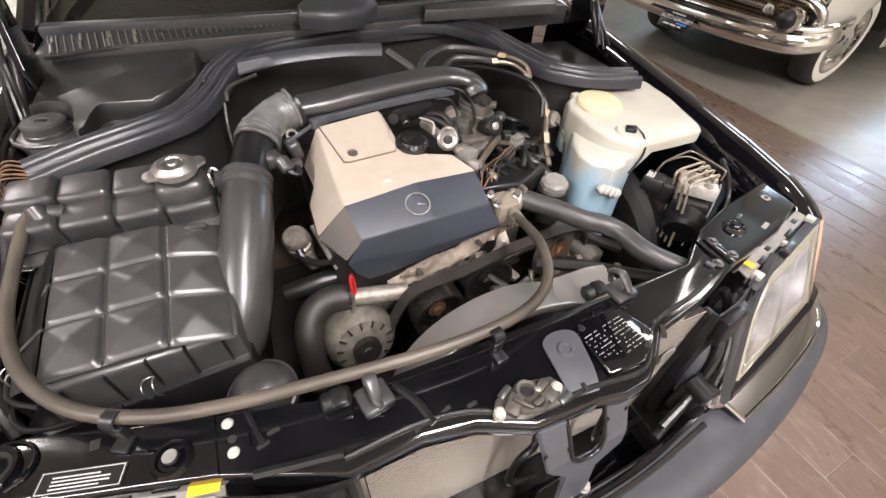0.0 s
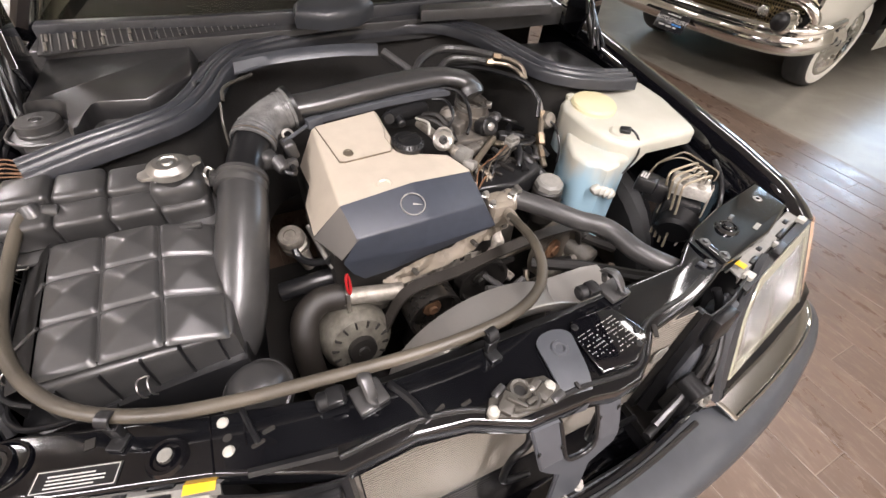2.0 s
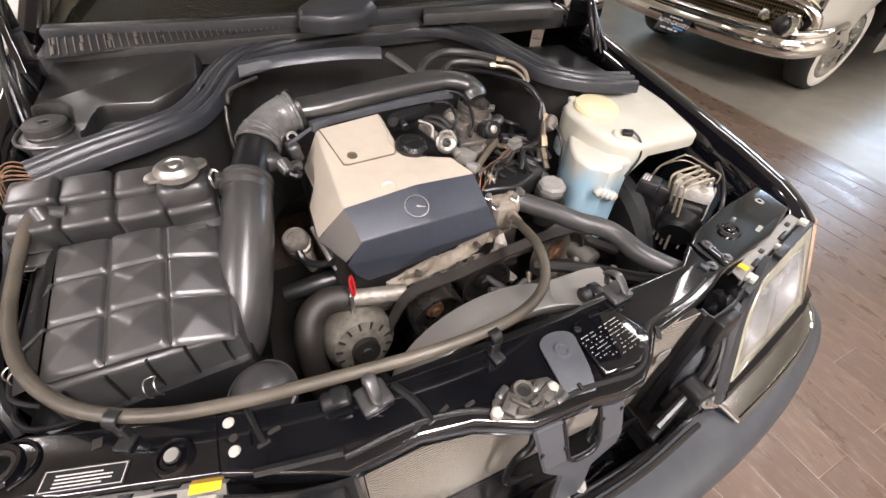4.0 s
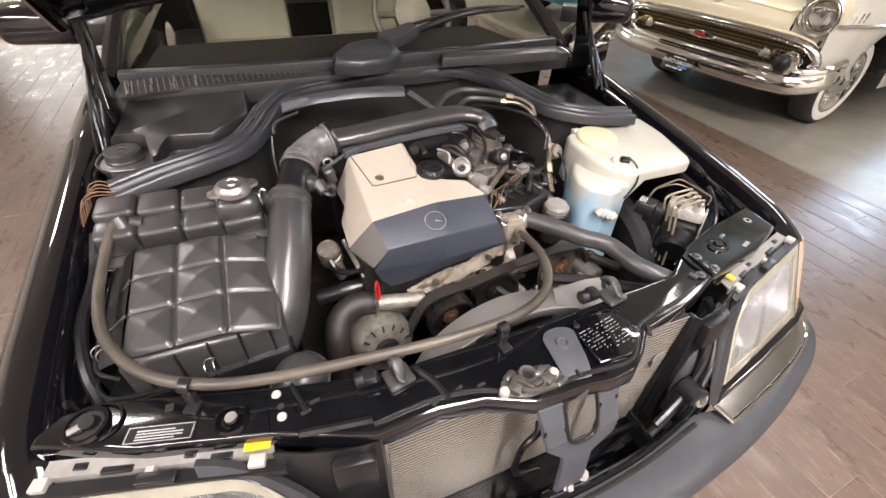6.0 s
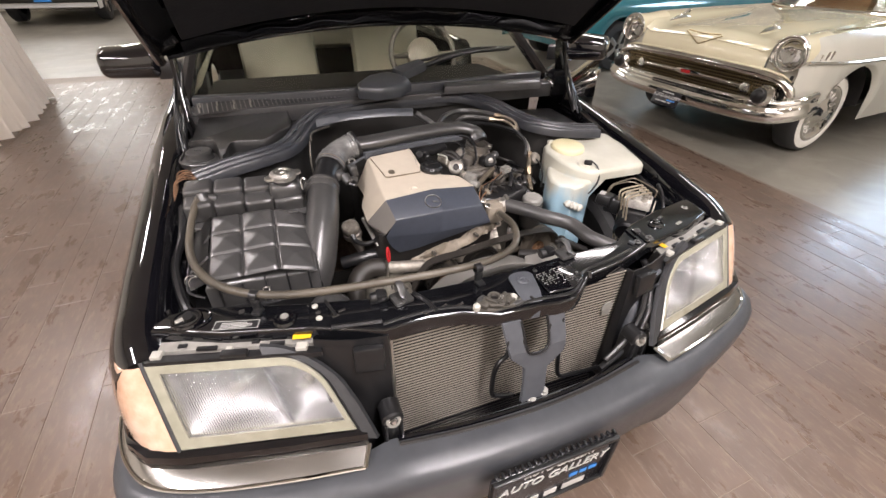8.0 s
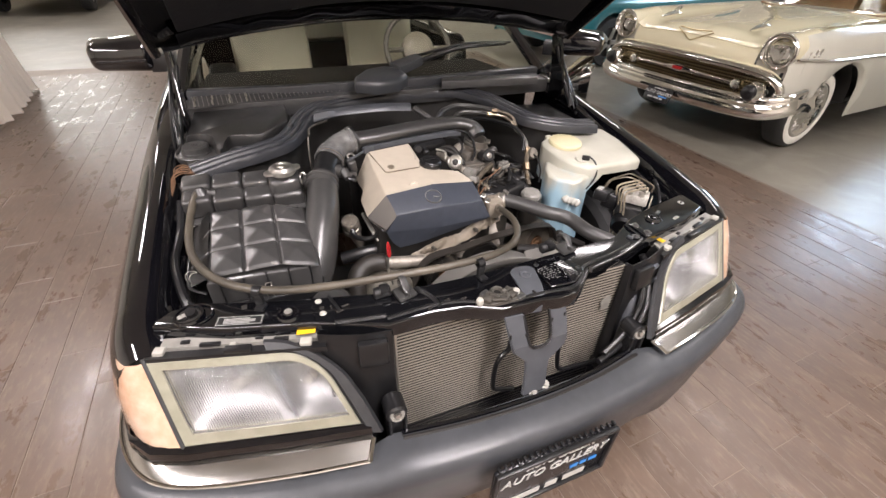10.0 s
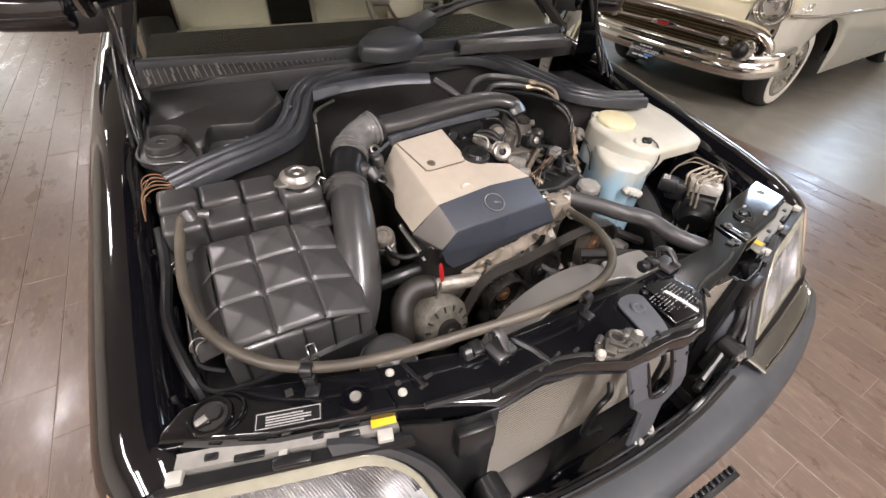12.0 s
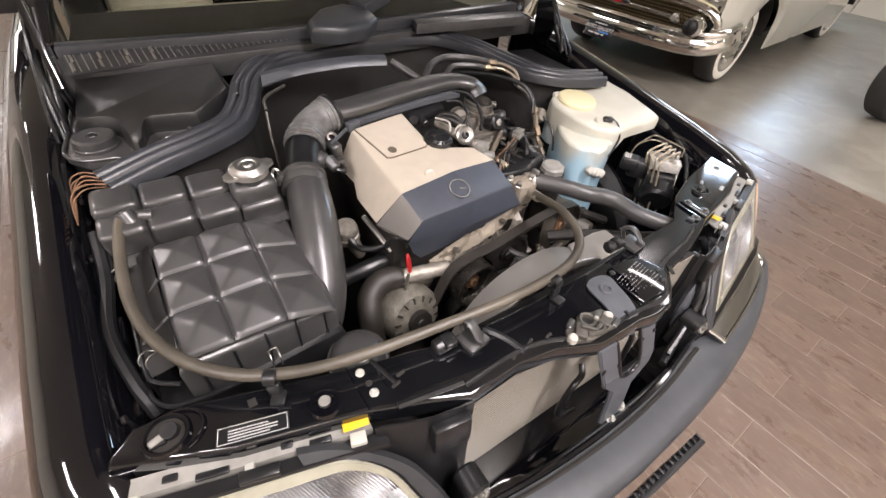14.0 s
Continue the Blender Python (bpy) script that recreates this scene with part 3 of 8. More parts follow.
for s in (1, -1):
    bm = bmesh.new()
    tube(bm, [(CX + s * 0.735, 1.33, 0.965), (CX + s * 0.665, 1.62, 1.16), (CX + s * 0.575, 1.97, 1.365), (CX + s * 0.555, 2.5, 1.385), (CX + s * 0.56, 3.2, 1.355), (CX + s * 0.66, 3.85, 0.98)], 0.026, 8, 5)
    part("window_pillar", bm, M_PAINT, car)
    bm = bmesh.new()
    box(bm, (CX + s * 0.64, 2.62, 1.15), (0.05, 0.10, 0.42), 0.01, pose(0, 0, 0, 0, -s * 22))
    part("centre_pillar", bm, M_BLACK, car)
    for y0, y1, t0, t1 in (((1.55, 2.56, 2.02, 2.56), (2.68, 3.55, 2.68, 3.20)) if s < 0 else ((2.68, 3.55, 2.68, 3.20),)):
        g = part("side_window", sheet(bmesh.new(), [[(CX + s * 0.735, y0, 0.965), (CX + s * 0.735, y1, 0.965)], [(CX + s * 0.58, t0, 1.36), (CX + s * 0.58, t1, 1.36)]], 0.004), M_WSGLASS, car)
        g.visible_shadow = False
    # door mirror; the one on the driver's side stands on the open door
    mx, my, mz, mt = (-0.935 + CX, 1.68, 1.045, 0) if s < 0 else (1.06, 1.475, 1.045, -40)
    place = pose(mx, my, mz, 0, 0, mt)
    b = bmesh.new()
    bmesh.ops.create_cube(b, size=1, matrix=Matrix.Diagonal((0.235, 0.11, 0.145, 1)))
    for v in b.verts:
        if v.co.y < 0:
            v.co.x *= 0.86
            v.co.z *= 0.72
        if v.co.x * s > 0:
            v.co.z *= 0.82
    bmesh.ops.bevel(b, geom=b.edges[:], offset=0.030, segments=4, profile=0.5, affect="EDGES")
    b.transform(place)
    mir = part("door_mirror", b, M_PAINT, car, "glossy black door mirror")
    for nm, c, d, mm in (("mirror_base", (-s * 0.13, 0.0, -0.03), (0.09, 0.08, 0.06), M_BLACK), ("mirror_glass", (0, 0.057, 0), (0.19, 0.006, 0.10), M_CHROME), ("rubbing_strip", (0, -0.056, -0.012), (0.16, 0.006, 0.007), M_BLACK)):
        b = box(bmesh.new(), c, d, 0.002)
        b.transform(place)
        part(nm, b, mm, mir)

# cabin
bm = bmesh.new()
prism(bm, [(CX - 0.72, 1.40), (CX + 0.72, 1.40), (CX + 0.70, 1.95), (CX - 0.70, 1.95)], 0.70, lambda x, y: 0.925 - 0.04 * (y - 1.4), 0.02)
part("dashboard", bm, M_DASH, car, "dark dashboard top behind the windscreen")
for sx in (-0.36, 0.40):
    bm = bmesh.new()
    box(bm, (CX + sx, 2.75, 0.62), (0.50, 0.52, 0.16), 0.05)
    box(bm, (CX + sx, 3.00, 0.92), (0.50, 0.14, 0.60), 0.05, pose(0, 0, 0, -14))
    seat = part("front_seat", bm, M_SEAT, car, "beige leather front seat")
    part("headrest", box(bmesh.new(), (CX + sx, 3.08, 1.28), (0.26, 0.09, 0.16), 0.035), M_SEAT, seat)
bm = bmesh.new()
box(bm, (CX, 3.72, 0.95), (1.2, 0.14, 0.44), 0.05, pose(0, 0, 0, -18))
part("rear_seat", bm, M_SEAT, car)
bm = bmesh.new()
ring = []
for k in range(33):
    a = 2 * math.pi * k / 32
    ring.append((0.19 * math.cos(a), 0.19 * math.sin(a), 0))
tube(bm, ring, 0.015, 10, 1)
for a in (0, 180, 270):
    cyl(bm, (0, 0, -0.005), (0.19 * math.cos(radians(a)), 0.19 * math.sin(radians(a)), 0), 0.014, seg=8)
at = pose(CX + 0.41, 2.10, 0.935, 62)
bm.transform(at)
sw = part("steering_wheel", bm, M_BROWNPAD, car, "dark brown steering wheel seen through the windscreen")
part("centre_pad", lathe(bmesh.new(), [(0, 0.030), (0.06, 0.026), (0.092, 0.008), (0.095, -0.02), (0.06, -0.05), (0, -0.055)], at, 28), M_TANPAD, sw, "tan centre pad")

# bonnet, propped wide open
HB = []
for x in np.linspace(-0.735, 0.745, 15):
    HB.append((x, 1.175 + 0.115 * (1 - (x / 0.75) ** 2), 1.150 + 0.062 * (1 - (x / 0.75) ** 2)))
hood_dir = Vector((0, -math.cos(radians(34)), math.sin(radians(34))))
hood_n = Vector((0, math.sin(radians(34)), math.cos(radians(34))))
bm = bmesh.new()
sheet(bm, [[Vector((CX + x * (1 - 0.05 * t), y, z)) + hood_dir * (1.10 * t) + hood_n * (0.05 * math.sin(math.pi * t * 0.6) + 0.03 * (1 - (x / 0.7) ** 2)) for x, y, z in HB] for t in np.linspace(0, 1, 9)], 0.006)
hood = part("bonnet", bm, M_PAINT, car, "open black bonnet seen from below")
bm = bmesh.new()
sheet(bm, [[Vector((CX + x * 0.88 * (1 - 0.05 * t), y, z)) + hood_dir * (0.13 + 0.90 * t) + hood_n * (-0.012 + 0.05 * math.sin(math.pi * t * 0.6)) for x, y, z in HB] for t in np.linspace(0, 1, 9)], 0.012)
part("bonnet_lining", bm, M_PAD, hood, "matt black sound lining under the bonnet")
bm = bmesh.new()
at = Vector((CX - 0.50, 1.20, 1.185)) + hood_dir * 0.30 - hood_n * 0.006
rows = [[at + Vector((u, 0, 0)) + hood_dir * v + hood_n * 0.05 * math.sin(math.pi * (0.19 + v) * 0.6) for u in (0, 0.10)] for v in (0, 0.05, 0.10)]
part("paper_label", sheet(bmesh.new(), rows, 0.001), M_PALE, hood, "pale paper label on the lining")
bm = bmesh.new()
line = [Vector((CX + x * 0.97, y + 0.0, z - 0.012)) + hood_dir * 0.012 for x, y, z in HB]
tube(bm, line, 0.011, 8, 2)
part("bonnet_edge", bm, M_PAINT, hood)
rows = []
for k in range(57):
    x = -0.66 + 1.32 * k / 56
    bow = 1 - (x / 0.70) ** 2
    dip = 0.5 + 0.5 * math.sin(x * 34)
    p = Vector((CX + x, 1.175 + 0.115 * bow, 1.150 + 0.062 * bow))
    rows.append([p + hood_dir * d - hood_n * (h + 0.006 * dip * w) for d, h, w in ((0.010, 0.004, 0), (0.018, 0.016, 0.4), (0.034, 0.020, 1), (0.052, 0.017, 1), (0.075, 0.004, 0.4))])
part("pressed_rail", sheet(bmesh.new(), rows, 0.002), M_PAINT, hood, "", 60)
for s in (1, -1):
    bm = bmesh.new()
    tube(bm, [Vector((CX + s * 0.735 * (1 - 0.05 * t), 1.18, 1.145)) + hood_dir * (1.08 * t) + hood_n * (0.03 * t - 0.012) for t in np.linspace(0, 1, 6)], 0.016, 8, 2)
    part("bonnet_flange", bm, M_PAINT, hood)
    bm = bmesh.new()
    cyl(bm, (CX + s * 0.735, 1.065, 0.885), (CX + s * 0.715, 1.125, 0.985), 0.011, seg=12)
    cyl(bm, (CX + s * 0.715, 1.125, 0.985), (CX + s * 0.690, 1.17, 1.10), 0.006, seg=10)
    part("gas_strut", bm, M_BLACK, car, "gas strut holding the bonnet")
    bm = bmesh.new()
    prism(bm, [(1.12, 0.90), (1.19, 0.90), (1.20, 1.02), (1.23, 1.13), (1.17, 1.15), (1.14, 1.05), (1.10, 0.97)], -0.006, 0.006, 0.002, Matrix(((0, 0, 1, CX + s * 0.705), (1, 0, 0, 0), (0, 1, 0, 0), (0, 0, 0, 1))))
    part("bonnet_hinge", bm, M_PAINT, car)
    bm = bmesh.new()
    for k in range(3):
        bm = bmesh.new()
        tube(bm, [(CX + s * (0.745 - 0.01 * k), 1.02 + 0.02 * k, 0.88), (CX + s * (0.74 - 0.008 * k), 1.10, 0.96 + 0.01 * k), (CX + s * 0.72, 1.16 + 0.012 * k, 1.06), (CX + s * 0.70, 1.18, 1.13)], 0.004, 6, 5)
        part("hinge_cable", bm, M_BLACK, car)

# cowl: plenum trim, wiper, intake grille
bm = bmesh.new()
prism(bm, [(CX - 0.72, 1.24), (CX + 0.72, 1.24), (CX + 0.72, 1.36), (CX - 0.72, 1.36)], 0.90, 0.955, 0.006)
part("cowl_panel", bm, M_COWL, car, "satin black cowl trim below the windscreen")
bm = bmesh.new()
prism(bm, [(CX - 0.71, 1.315), (CX - 0.36, 1.285), (CX, 1.272), (CX + 0.36, 1.285), (CX + 0.71, 1.315), (CX + 0.71, 1.355), (CX + 0.36, 1.315), (CX, 1.30), (CX - 0.36, 1.315), (CX - 0.71, 1.355)], 0.95, 0.988, 0.008)
part("windscreen_seal", bm, M_RUBBER, car, "grey rubber strip under the windscreen")
bm = bmesh.new()
sheet(bm, [[(CX - 0.70 + 0.62 * u, 1.225 + 0.06 * u + 0.075 * v * (1 - 0.65 * u), 0.952 + 0.018 * v) for u in np.linspace(0, 1, 14)] for v in (0, 0.5, 1)], 0.004)
g = part("intake_grille", bm, M_COWL, car, "grey ribbed air intake strip with pale ribs")
for k in range(6):
    u = k / 11
    for v, d in ((0.30, 0.42), (0.74, 0.36)):
        wd = 0.075 * (1 - 0.65 * u)
        part("rib", box(bmesh.new(), (CX - 0.685 + 0.60 * u, 1.228 + 0.06 * u + wd * v, 0.9555 + 0.018 * v), (0.006, wd * d, 0.003), 0.001, pose(0, 0, 0, 14, 0, 6)), M_RUBBER if k > 3 else M_STEEL, g)
for k in range(40):
    u = 0.015 + k / 41
    wd = 0.075 * (1 - 0.65 * u)
    part("slat", box(bmesh.new(), (CX - 0.70 + 0.62 * u, 1.227 + 0.06 * u + wd * 0.5, 0.9635), (0.0022, wd * 0.92, 0.0022), 0, pose(0, 0, 0, 14, 0, 6)), M_GRILLE, g)
bm = bmesh.new()
prism(bm, [(-0.13, -0.045), (-0.06, -0.075), (0.03, -0.07), (0.085, -0.03), (0.08, 0.03), (0.02, 0.065), (-0.06, 0.05), (-0.12, 0.0)], 0, 0.045, 0.02, pose(CX - 0.025, 1.235, 0.985, 12, 0, 6), 3)
wip = part("wiper_housing", bm, M_BUMPER, car, "dark grey wiper gearbox cover")
bm = bmesh.new()
prism(bm, [(0, -0.03), (0.13, -0.022), (0.13, 0.022), (0, 0.03)], 0, 0.035, 0.008, pose(CX + 0.025, 1.262, 1.015, 10, -8, 24))
part("wiper_arm", bm, M_BUMPER, wip)
bm = bmesh.new()
tube(bm, [(CX + 0.13, 1.315, 1.038), (CX + 0.36, 1.40, 1.065), (CX + 0.62, 1.47, 1.06)], [0.012, 0.009, 0.007], 8, 5)
tube(bm, [(CX + 0.11, 1.345, 1.05), (CX + 0.40, 1.43, 1.075), (CX + 0.66, 1.50, 1.06)], 0.006, 6, 5)
part("wiper_blade", bm, M_BLACK, wip)
bm = bmesh.new()
prism(bm, [(CX + 0.20, 1.21), (CX + 0.62, 1.17), (CX + 0.66, 1.24), (CX + 0.22, 1.27)], 0.955, 0.985, 0.01)
part("cowl_cover", bm, M_COWL, car)
bm = bmesh.new()
prism(bm, [(CX + 0.45, 0.93), (CX + 0.70, 0.86), (CX + 0.71, 1.20), (CX + 0.42, 1.24)], 0.80, 0.86, 0.01)
part("battery_cover", bm, M_BLACK, car)

# bulkhead and its long rubber seal
SEAL = [(-0.665, 0.815, 0.912), (-0.575, 0.850, 0.922), (-0.49, 0.882, 0.926), (-0.42, 0.925, 0.928), (-0.375, 1.01, 0.930), (-0.340, 1.11, 0.932), (-0.275, 1.205, 0.936), (-0.16, 1.245, 0.940), (0.0, 1.265, 0.944), (0.16, 1.27, 0.946), (0.29, 1.245, 0.944), (0.375, 1.15, 0.936), (0.405, 1.03, 0.930), (0.435, 0.905, 0.924), (0.50, 0.855, 0.915), (0.585, 0.828, 0.908), (0.668, 0.818, 0.902)]
bm = bmesh.new()
line = spline(SEAL, 6)
sheet(bm, [[p + Vector((0, 0, -0.012)) for p in line], [Vector((p.x, p.y, 0.45)) for p in line]], 0.006)
part("bulkhead", bm, M_BULK, car, "dark bulkhead lining behind the engine")


def rail(bm, line, prof, thick=0.004):
    """Sweep an open profile (across, up) along a level line."""
    rows = []
    for i, p in enumerate(line):
        d = line[min(i + 1, len(line) - 1)] - line[max(i - 1, 0)]
        d.z = 0
        d.normalize()
        side = Vector((d.y, -d.x, 0))
        rows.append([p + side * a + Vector((0, 0, b)) for a, b in prof])
    return sheet(bm, rows, thick)


bm = bmesh.new()
RIBS = [(-0.036, -0.026)]
for k in range(3):
    for a in np.linspace(165, 15, 8):
        RIBS.append((-0.0225 + 0.0215 * k + 0.0100 * math.cos(radians(a)), -0.004 - 0.0035 * k + (0.010 + 0.002 * (k == 1)) * math.sin(radians(a))))
RIBS += [(0.032, -0.018), (0.033, -0.030)]
rail(bm, line, RIBS, 0.0012)
part("bonnet_seal", bm, M_RUBBER, car, "long ribbed grey rubber bonnet seal", 40)
bm = bmesh.new()
top = spline([(-0.302, 1.112, 0.935), (-0.195, 1.137, 0.936), (-0.055, 1.137, 0.937), (0.052, 1.112, 0.937)], 5)
sheet(bm, [[p + Vector((0, 0.012, 0.003)) for p in top], top, [p + Vector((-0.004, -0.010, -0.006 - 0.014 * abs(1 - i / 5) ** 0.5 * (i < 5))) for i, p in enumerate(top)], [p + Vector((-0.005, -0.016, -0.018)) for p in top]], 0.004)
part("bulkhead_flap", bm, M_GREYBR, car, "grey flap along the bulkhead edge")
bm = bmesh.new()
tube(bm, [(-0.345, 0.93, 0.925), (-0.352, 0.90, 0.88), (-0.352, 0.88, 0.80), (-0.35, 0.87, 0.70)], 0.003, 6, 5)
tube(bm, [(-0.34, 0.95, 0.92), (-0.33, 0.98, 0.935), (-0.27, 1.03, 0.935)], 0.004, 6, 5)
part("bulkhead_edging", bm, M_GRIME, car)

# control box lid at the back corner
def lid_top(x, y):
    return 0.928 + 0.045 * (y - 0.98) + 0.02 * max(0.0, x + 0.50)


ARC = [(-0.667 + 0.052 * math.cos(radians(a)), 0.986 + 0.052 * math.sin(radians(a))) for a in (118, 95, 72, 48, 22, -4)]
LID = [(-0.682, 1.235), (-0.684, 1.13), (-0.688, 1.048), (-0.688, 1.032)] + ARC + [(-0.608, 0.945), (-0.603, 0.912), (-0.596, 0.904), (-0.589, 0.912), (-0.584, 0.955), (-0.575, 0.990), (-0.562, 1.000), (-0.478, 0.984), (-0.392, 1.075), (-0.390, 1.225)]
mid = (-0.535, 1.08)
wide = [(mid[0] + (x - mid[0]) * 1.05, mid[1] + (y - mid[1]) * 1.05) for x, y in LID]
flange = [(-0.70, 1.25), (-0.715, 1.06), (-0.722, 0.97), (-0.69, 0.928), (-0.64, 0.918), (-0.605, 0.888), (-0.575, 0.892), (-0.556, 0.945), (-0.545, 0.962), (-0.474, 0.952), (-0.378, 1.05), (-0.376, 1.25)]
bm = bmesh.new()
b = bmesh.new()
rings = []
for outline, dz in ((wide, -0.040), (wide, -0.034), (LID, -0.004)):
    rings.append([b.verts.new((x, y, lid_top(x, y) + dz)) for x, y in outline])
rings.append([b.verts.new((mid[0] + (x - mid[0]) * 0.975, mid[1] + (y - mid[1]) * 0.975, lid_top(x, y))) for x, y in LID])
for lo_r, hi_r in zip(rings, rings[1:]):
    for k in range(len(LID)):
        b.faces.new((lo_r[k], lo_r[(k + 1) % len(LID)], hi_r[(k + 1) % len(LID)], hi_r[k]))
b.faces.new(rings[-1])
merge(bm, b)
lid = part("control_box", bm, M_CTRL, car, "black plastic control unit box with stepped lid", 50)
part("lid_flange", prism(bmesh.new(), flange, 0.876, 0.893, 0.004, None, 2), M_BOX, lid)
part("flange_lip", tube(bmesh.new(), [(x, y, 0.895) for x, y in flange], 0.0035, 8, 3), M_BOX, lid)
part("box_base", prism(bmesh.new(), [(x * 0.985 - 0.008, y + 0.004) for x, y in flange], 0.78, 0.877, 0.006), M_BLACK, lid)
cap = part("round_cap", lathe(bmesh.new(), [(0, 0.0165), (0.0075, 0.0165), (0.0085, 0.0150), (0.0105, 0.0150), (0.0115, 0.017), (0.032, 0.017), (0.0365, 0.0140), (0.0375, 0.000), (0.0395, -0.002), (0.0395, -0.03)], pose(-0.668, 0.986, 0.900), 36), M_BOX, lid, "round black plastic cap", 30)
part("cap_mark", lathe(bmesh.new(), [(0.0035, 0.0172), (0.0045, 0.0180), (0.0060, 0.0180), (0.0070, 0.0172)], pose(-0.668, 0.986, 0.900), 16), M_BLACK, cap)
for x, y, a in ((-0.50, 0.950, 8), (-0.425, 0.975, 45), (-0.366, 1.085, 80)):
    bm = bmesh.new()
    box(bm, (x, y, 0.900), (0.020, 0.012, 0.016), 0.003, pose(0, 0, 0, 0, 0, a))
    cyl(bm, (x, y, 0.900), (x, y, 0.914), 0.006, 0.005, 10, 0.001)
    part("lid_clip", bm, M_BOX, lid)
part("lid_loop", tube(bmesh.new(), [(-0.384, 1.005, 0.90), (-0.392, 1.012, 0.925), (-0.384, 1.026, 0.936), (-0.374, 1.034, 0.925), (-0.374, 1.036, 0.90)], 0.0045, 8, 5), M_BOX, lid)
for y, z in ((1.262, 0.930), (1.280, 0.940)):
    part("back_ledge", box(bmesh.new(), (-0.535, y, z), (0.32, 0.016, 0.012), 0.004), M_BOX, lid)

# ---- slam panel ----
front = [(-0.735, 0.345), (-0.600, 0.290), (-0.440, 0.247), (-0.30, 0.190), (-0.205, 0.194), (-0.135, 0.182), (-0.062, 0.150), (0.035, 0.147), (0.075, 0.139), (0.118, 0.140), (0.160, 0.166), (0.195, 0.196), (0.30, 0.214), (0.365, 0.232), (0.43, 0.256), (0.60, 0.288), (0.715, 0.330)]
back = [(0.725, 0.42), (0.56, 0.385), (0.455, 0.352), (0.405, 0.325), (0.35, 0.292), (0.16, 0.285), (0.07, 0.280), (-0.10, 0.276), (-0.27, 0.283), (-0.345, 0.303), (-0.44, 0.325), (-0.55, 0.356), (-0.645, 0.385), (-0.705, 0.385), (-0.732, 0.360)]
bm = bmesh.new()
prism(bm, front + back, 0.765, 0.800, 0.006, None, 3)
panel = part("slam_panel", bm, M_PANEL, car, "glossy black slam panel across the bay")
bm = bmesh.new()
ridge = spline([(x, y + 0.018, 0.800) for x, y in front[3:8] + front[9:14]], 5)
tube(bm, ridge, 0.0045, 8, 1)
tube(bm, [(-0.40, 0.315, 0.800), (-0.393, 0.29, 0.801), (-0.385, 0.262, 0.800)], 0.004, 6, 4)
tube(bm, [(-0.30, 0.215, 0.80), (-0.40, 0.232, 0.80)], 0.006, 6, 4)
tube(bm, [(-0.215, 0.275, 0.80), (-0.195, 0.24, 0.80), (-0.185, 0.205, 0.80)], 0.006, 6, 4)
part("pressed_ridge", bm, M_BLACK, panel)
# slots and holes are near-black pieces on the panel, shade put into their colour
for x, y, a in ((-0.372, 0.274, 10), (-0.386, 0.262, 12), (-0.165, 0.215, 20), (-0.13, 0.208, 10), (-0.205, 0.207, 28)):
    bm = bmesh.new()
    b = bmesh.new()
    bmesh.ops.create_cube(b, size=1, matrix=Matrix.Diagonal((0.016, 0.006, 0.002, 1)))
    bmesh.ops.bevel(b, geom=b.edges[:], offset=0.0014, segments=1, affect="EDGES")
    merge(bm, b, pose(x, y, 0.8005, 0, 0, a))
    part("slot_shade", bm, M_CONDB, panel)
for x, y in ((-0.423, 0.306), (-0.419, 0.267)):
    part("white_plug", lathe(bmesh.new(), [(0, 0.003), (0.005, 0.003), (0.0068, 0.0015), (0.0072, 0)], pose(x, y, 0.800), 14), M_WHITE, panel)
part("hole_shade", lathe(bmesh.new(), [(0, 0.001), (0.005, 0.001), (0.0055, 0)], pose(-0.419, 0.284, 0.800), 10), M_CONDB, panel)
grom = part("buffer", lathe(bmesh.new(), [(0, 0.010), (0.008, 0.010), (0.010, 0.008), (0.011, 0.003), (0.015, 0.0025), (0.017, 0.006), (0.021, 0.006), (0.0235, 0.0)], pose(-0.484, 0.287, 0.800), 24), M_PAINT, panel, "round steel buffer seat with a pale plug")
part("plug", lathe(bmesh.new(), [(0, 0.014), (0.0075, 0.014), (0.0095, 0.011), (0.0095, 0.008)], pose(-0.484, 0.287, 0.797), 14), M_PALE, grom)
grom = part("buffer", lathe(bmesh.new(), [(0, 0.010), (0.008, 0.010), (0.010, 0.008), (0.011, 0.003), (0.015, 0.0025), (0.017, 0.006), (0.021, 0.006), (0.0235, 0.0)], pose(0.520, 0.328, 0.800), 24), M_PAINT, panel)
# square hole drawn as a near-black block, its shade in the colour
part("square_hole_shade", box(bmesh.new(), (-0.567, 0.340, 0.8003), (0.011, 0.013, 0.002), 0.0005), M_CONDB, panel)
for pts in ([(-0.437, 0.324, 0.8), (-0.437, 0.285, 0.8), (-0.436, 0.248, 0.8)], [(-0.399, 0.312, 0.8), (-0.399, 0.290, 0.8), (-0.399, 0.266, 0.8)]):
    part("panel_bead", tube(bmesh.new(), pts, 0.0013, 6, 3), M_PAINT, panel)
# fixings on the shelf beside the lamp
for x, y in ((0.439, 0.313), (0.445, 0.273), (0.400, 0.268)):
    part("bolt", lathe(bmesh.new(), [(0, 0.006), (0.005, 0.006), (0.0055, 0.002), (0.010, 0.0015), (0.0105, 0)], pose(x, y, 0.803), 12), M_BOX, panel)
part("joint_strip", box(bmesh.new(), (0.436, 0.292, 0.8015), (0.020, 0.068, 0.003), 0.001, pose(0, 0, 0, 0, 0, -4)), M_PANEL, panel)
part("shelf_edge", tube(bmesh.new(), [(0.412, 0.326, 0.801), (0.409, 0.298, 0.802), (0.412, 0.266, 0.801)], 0.003, 6, 4), M_PAINT, panel)
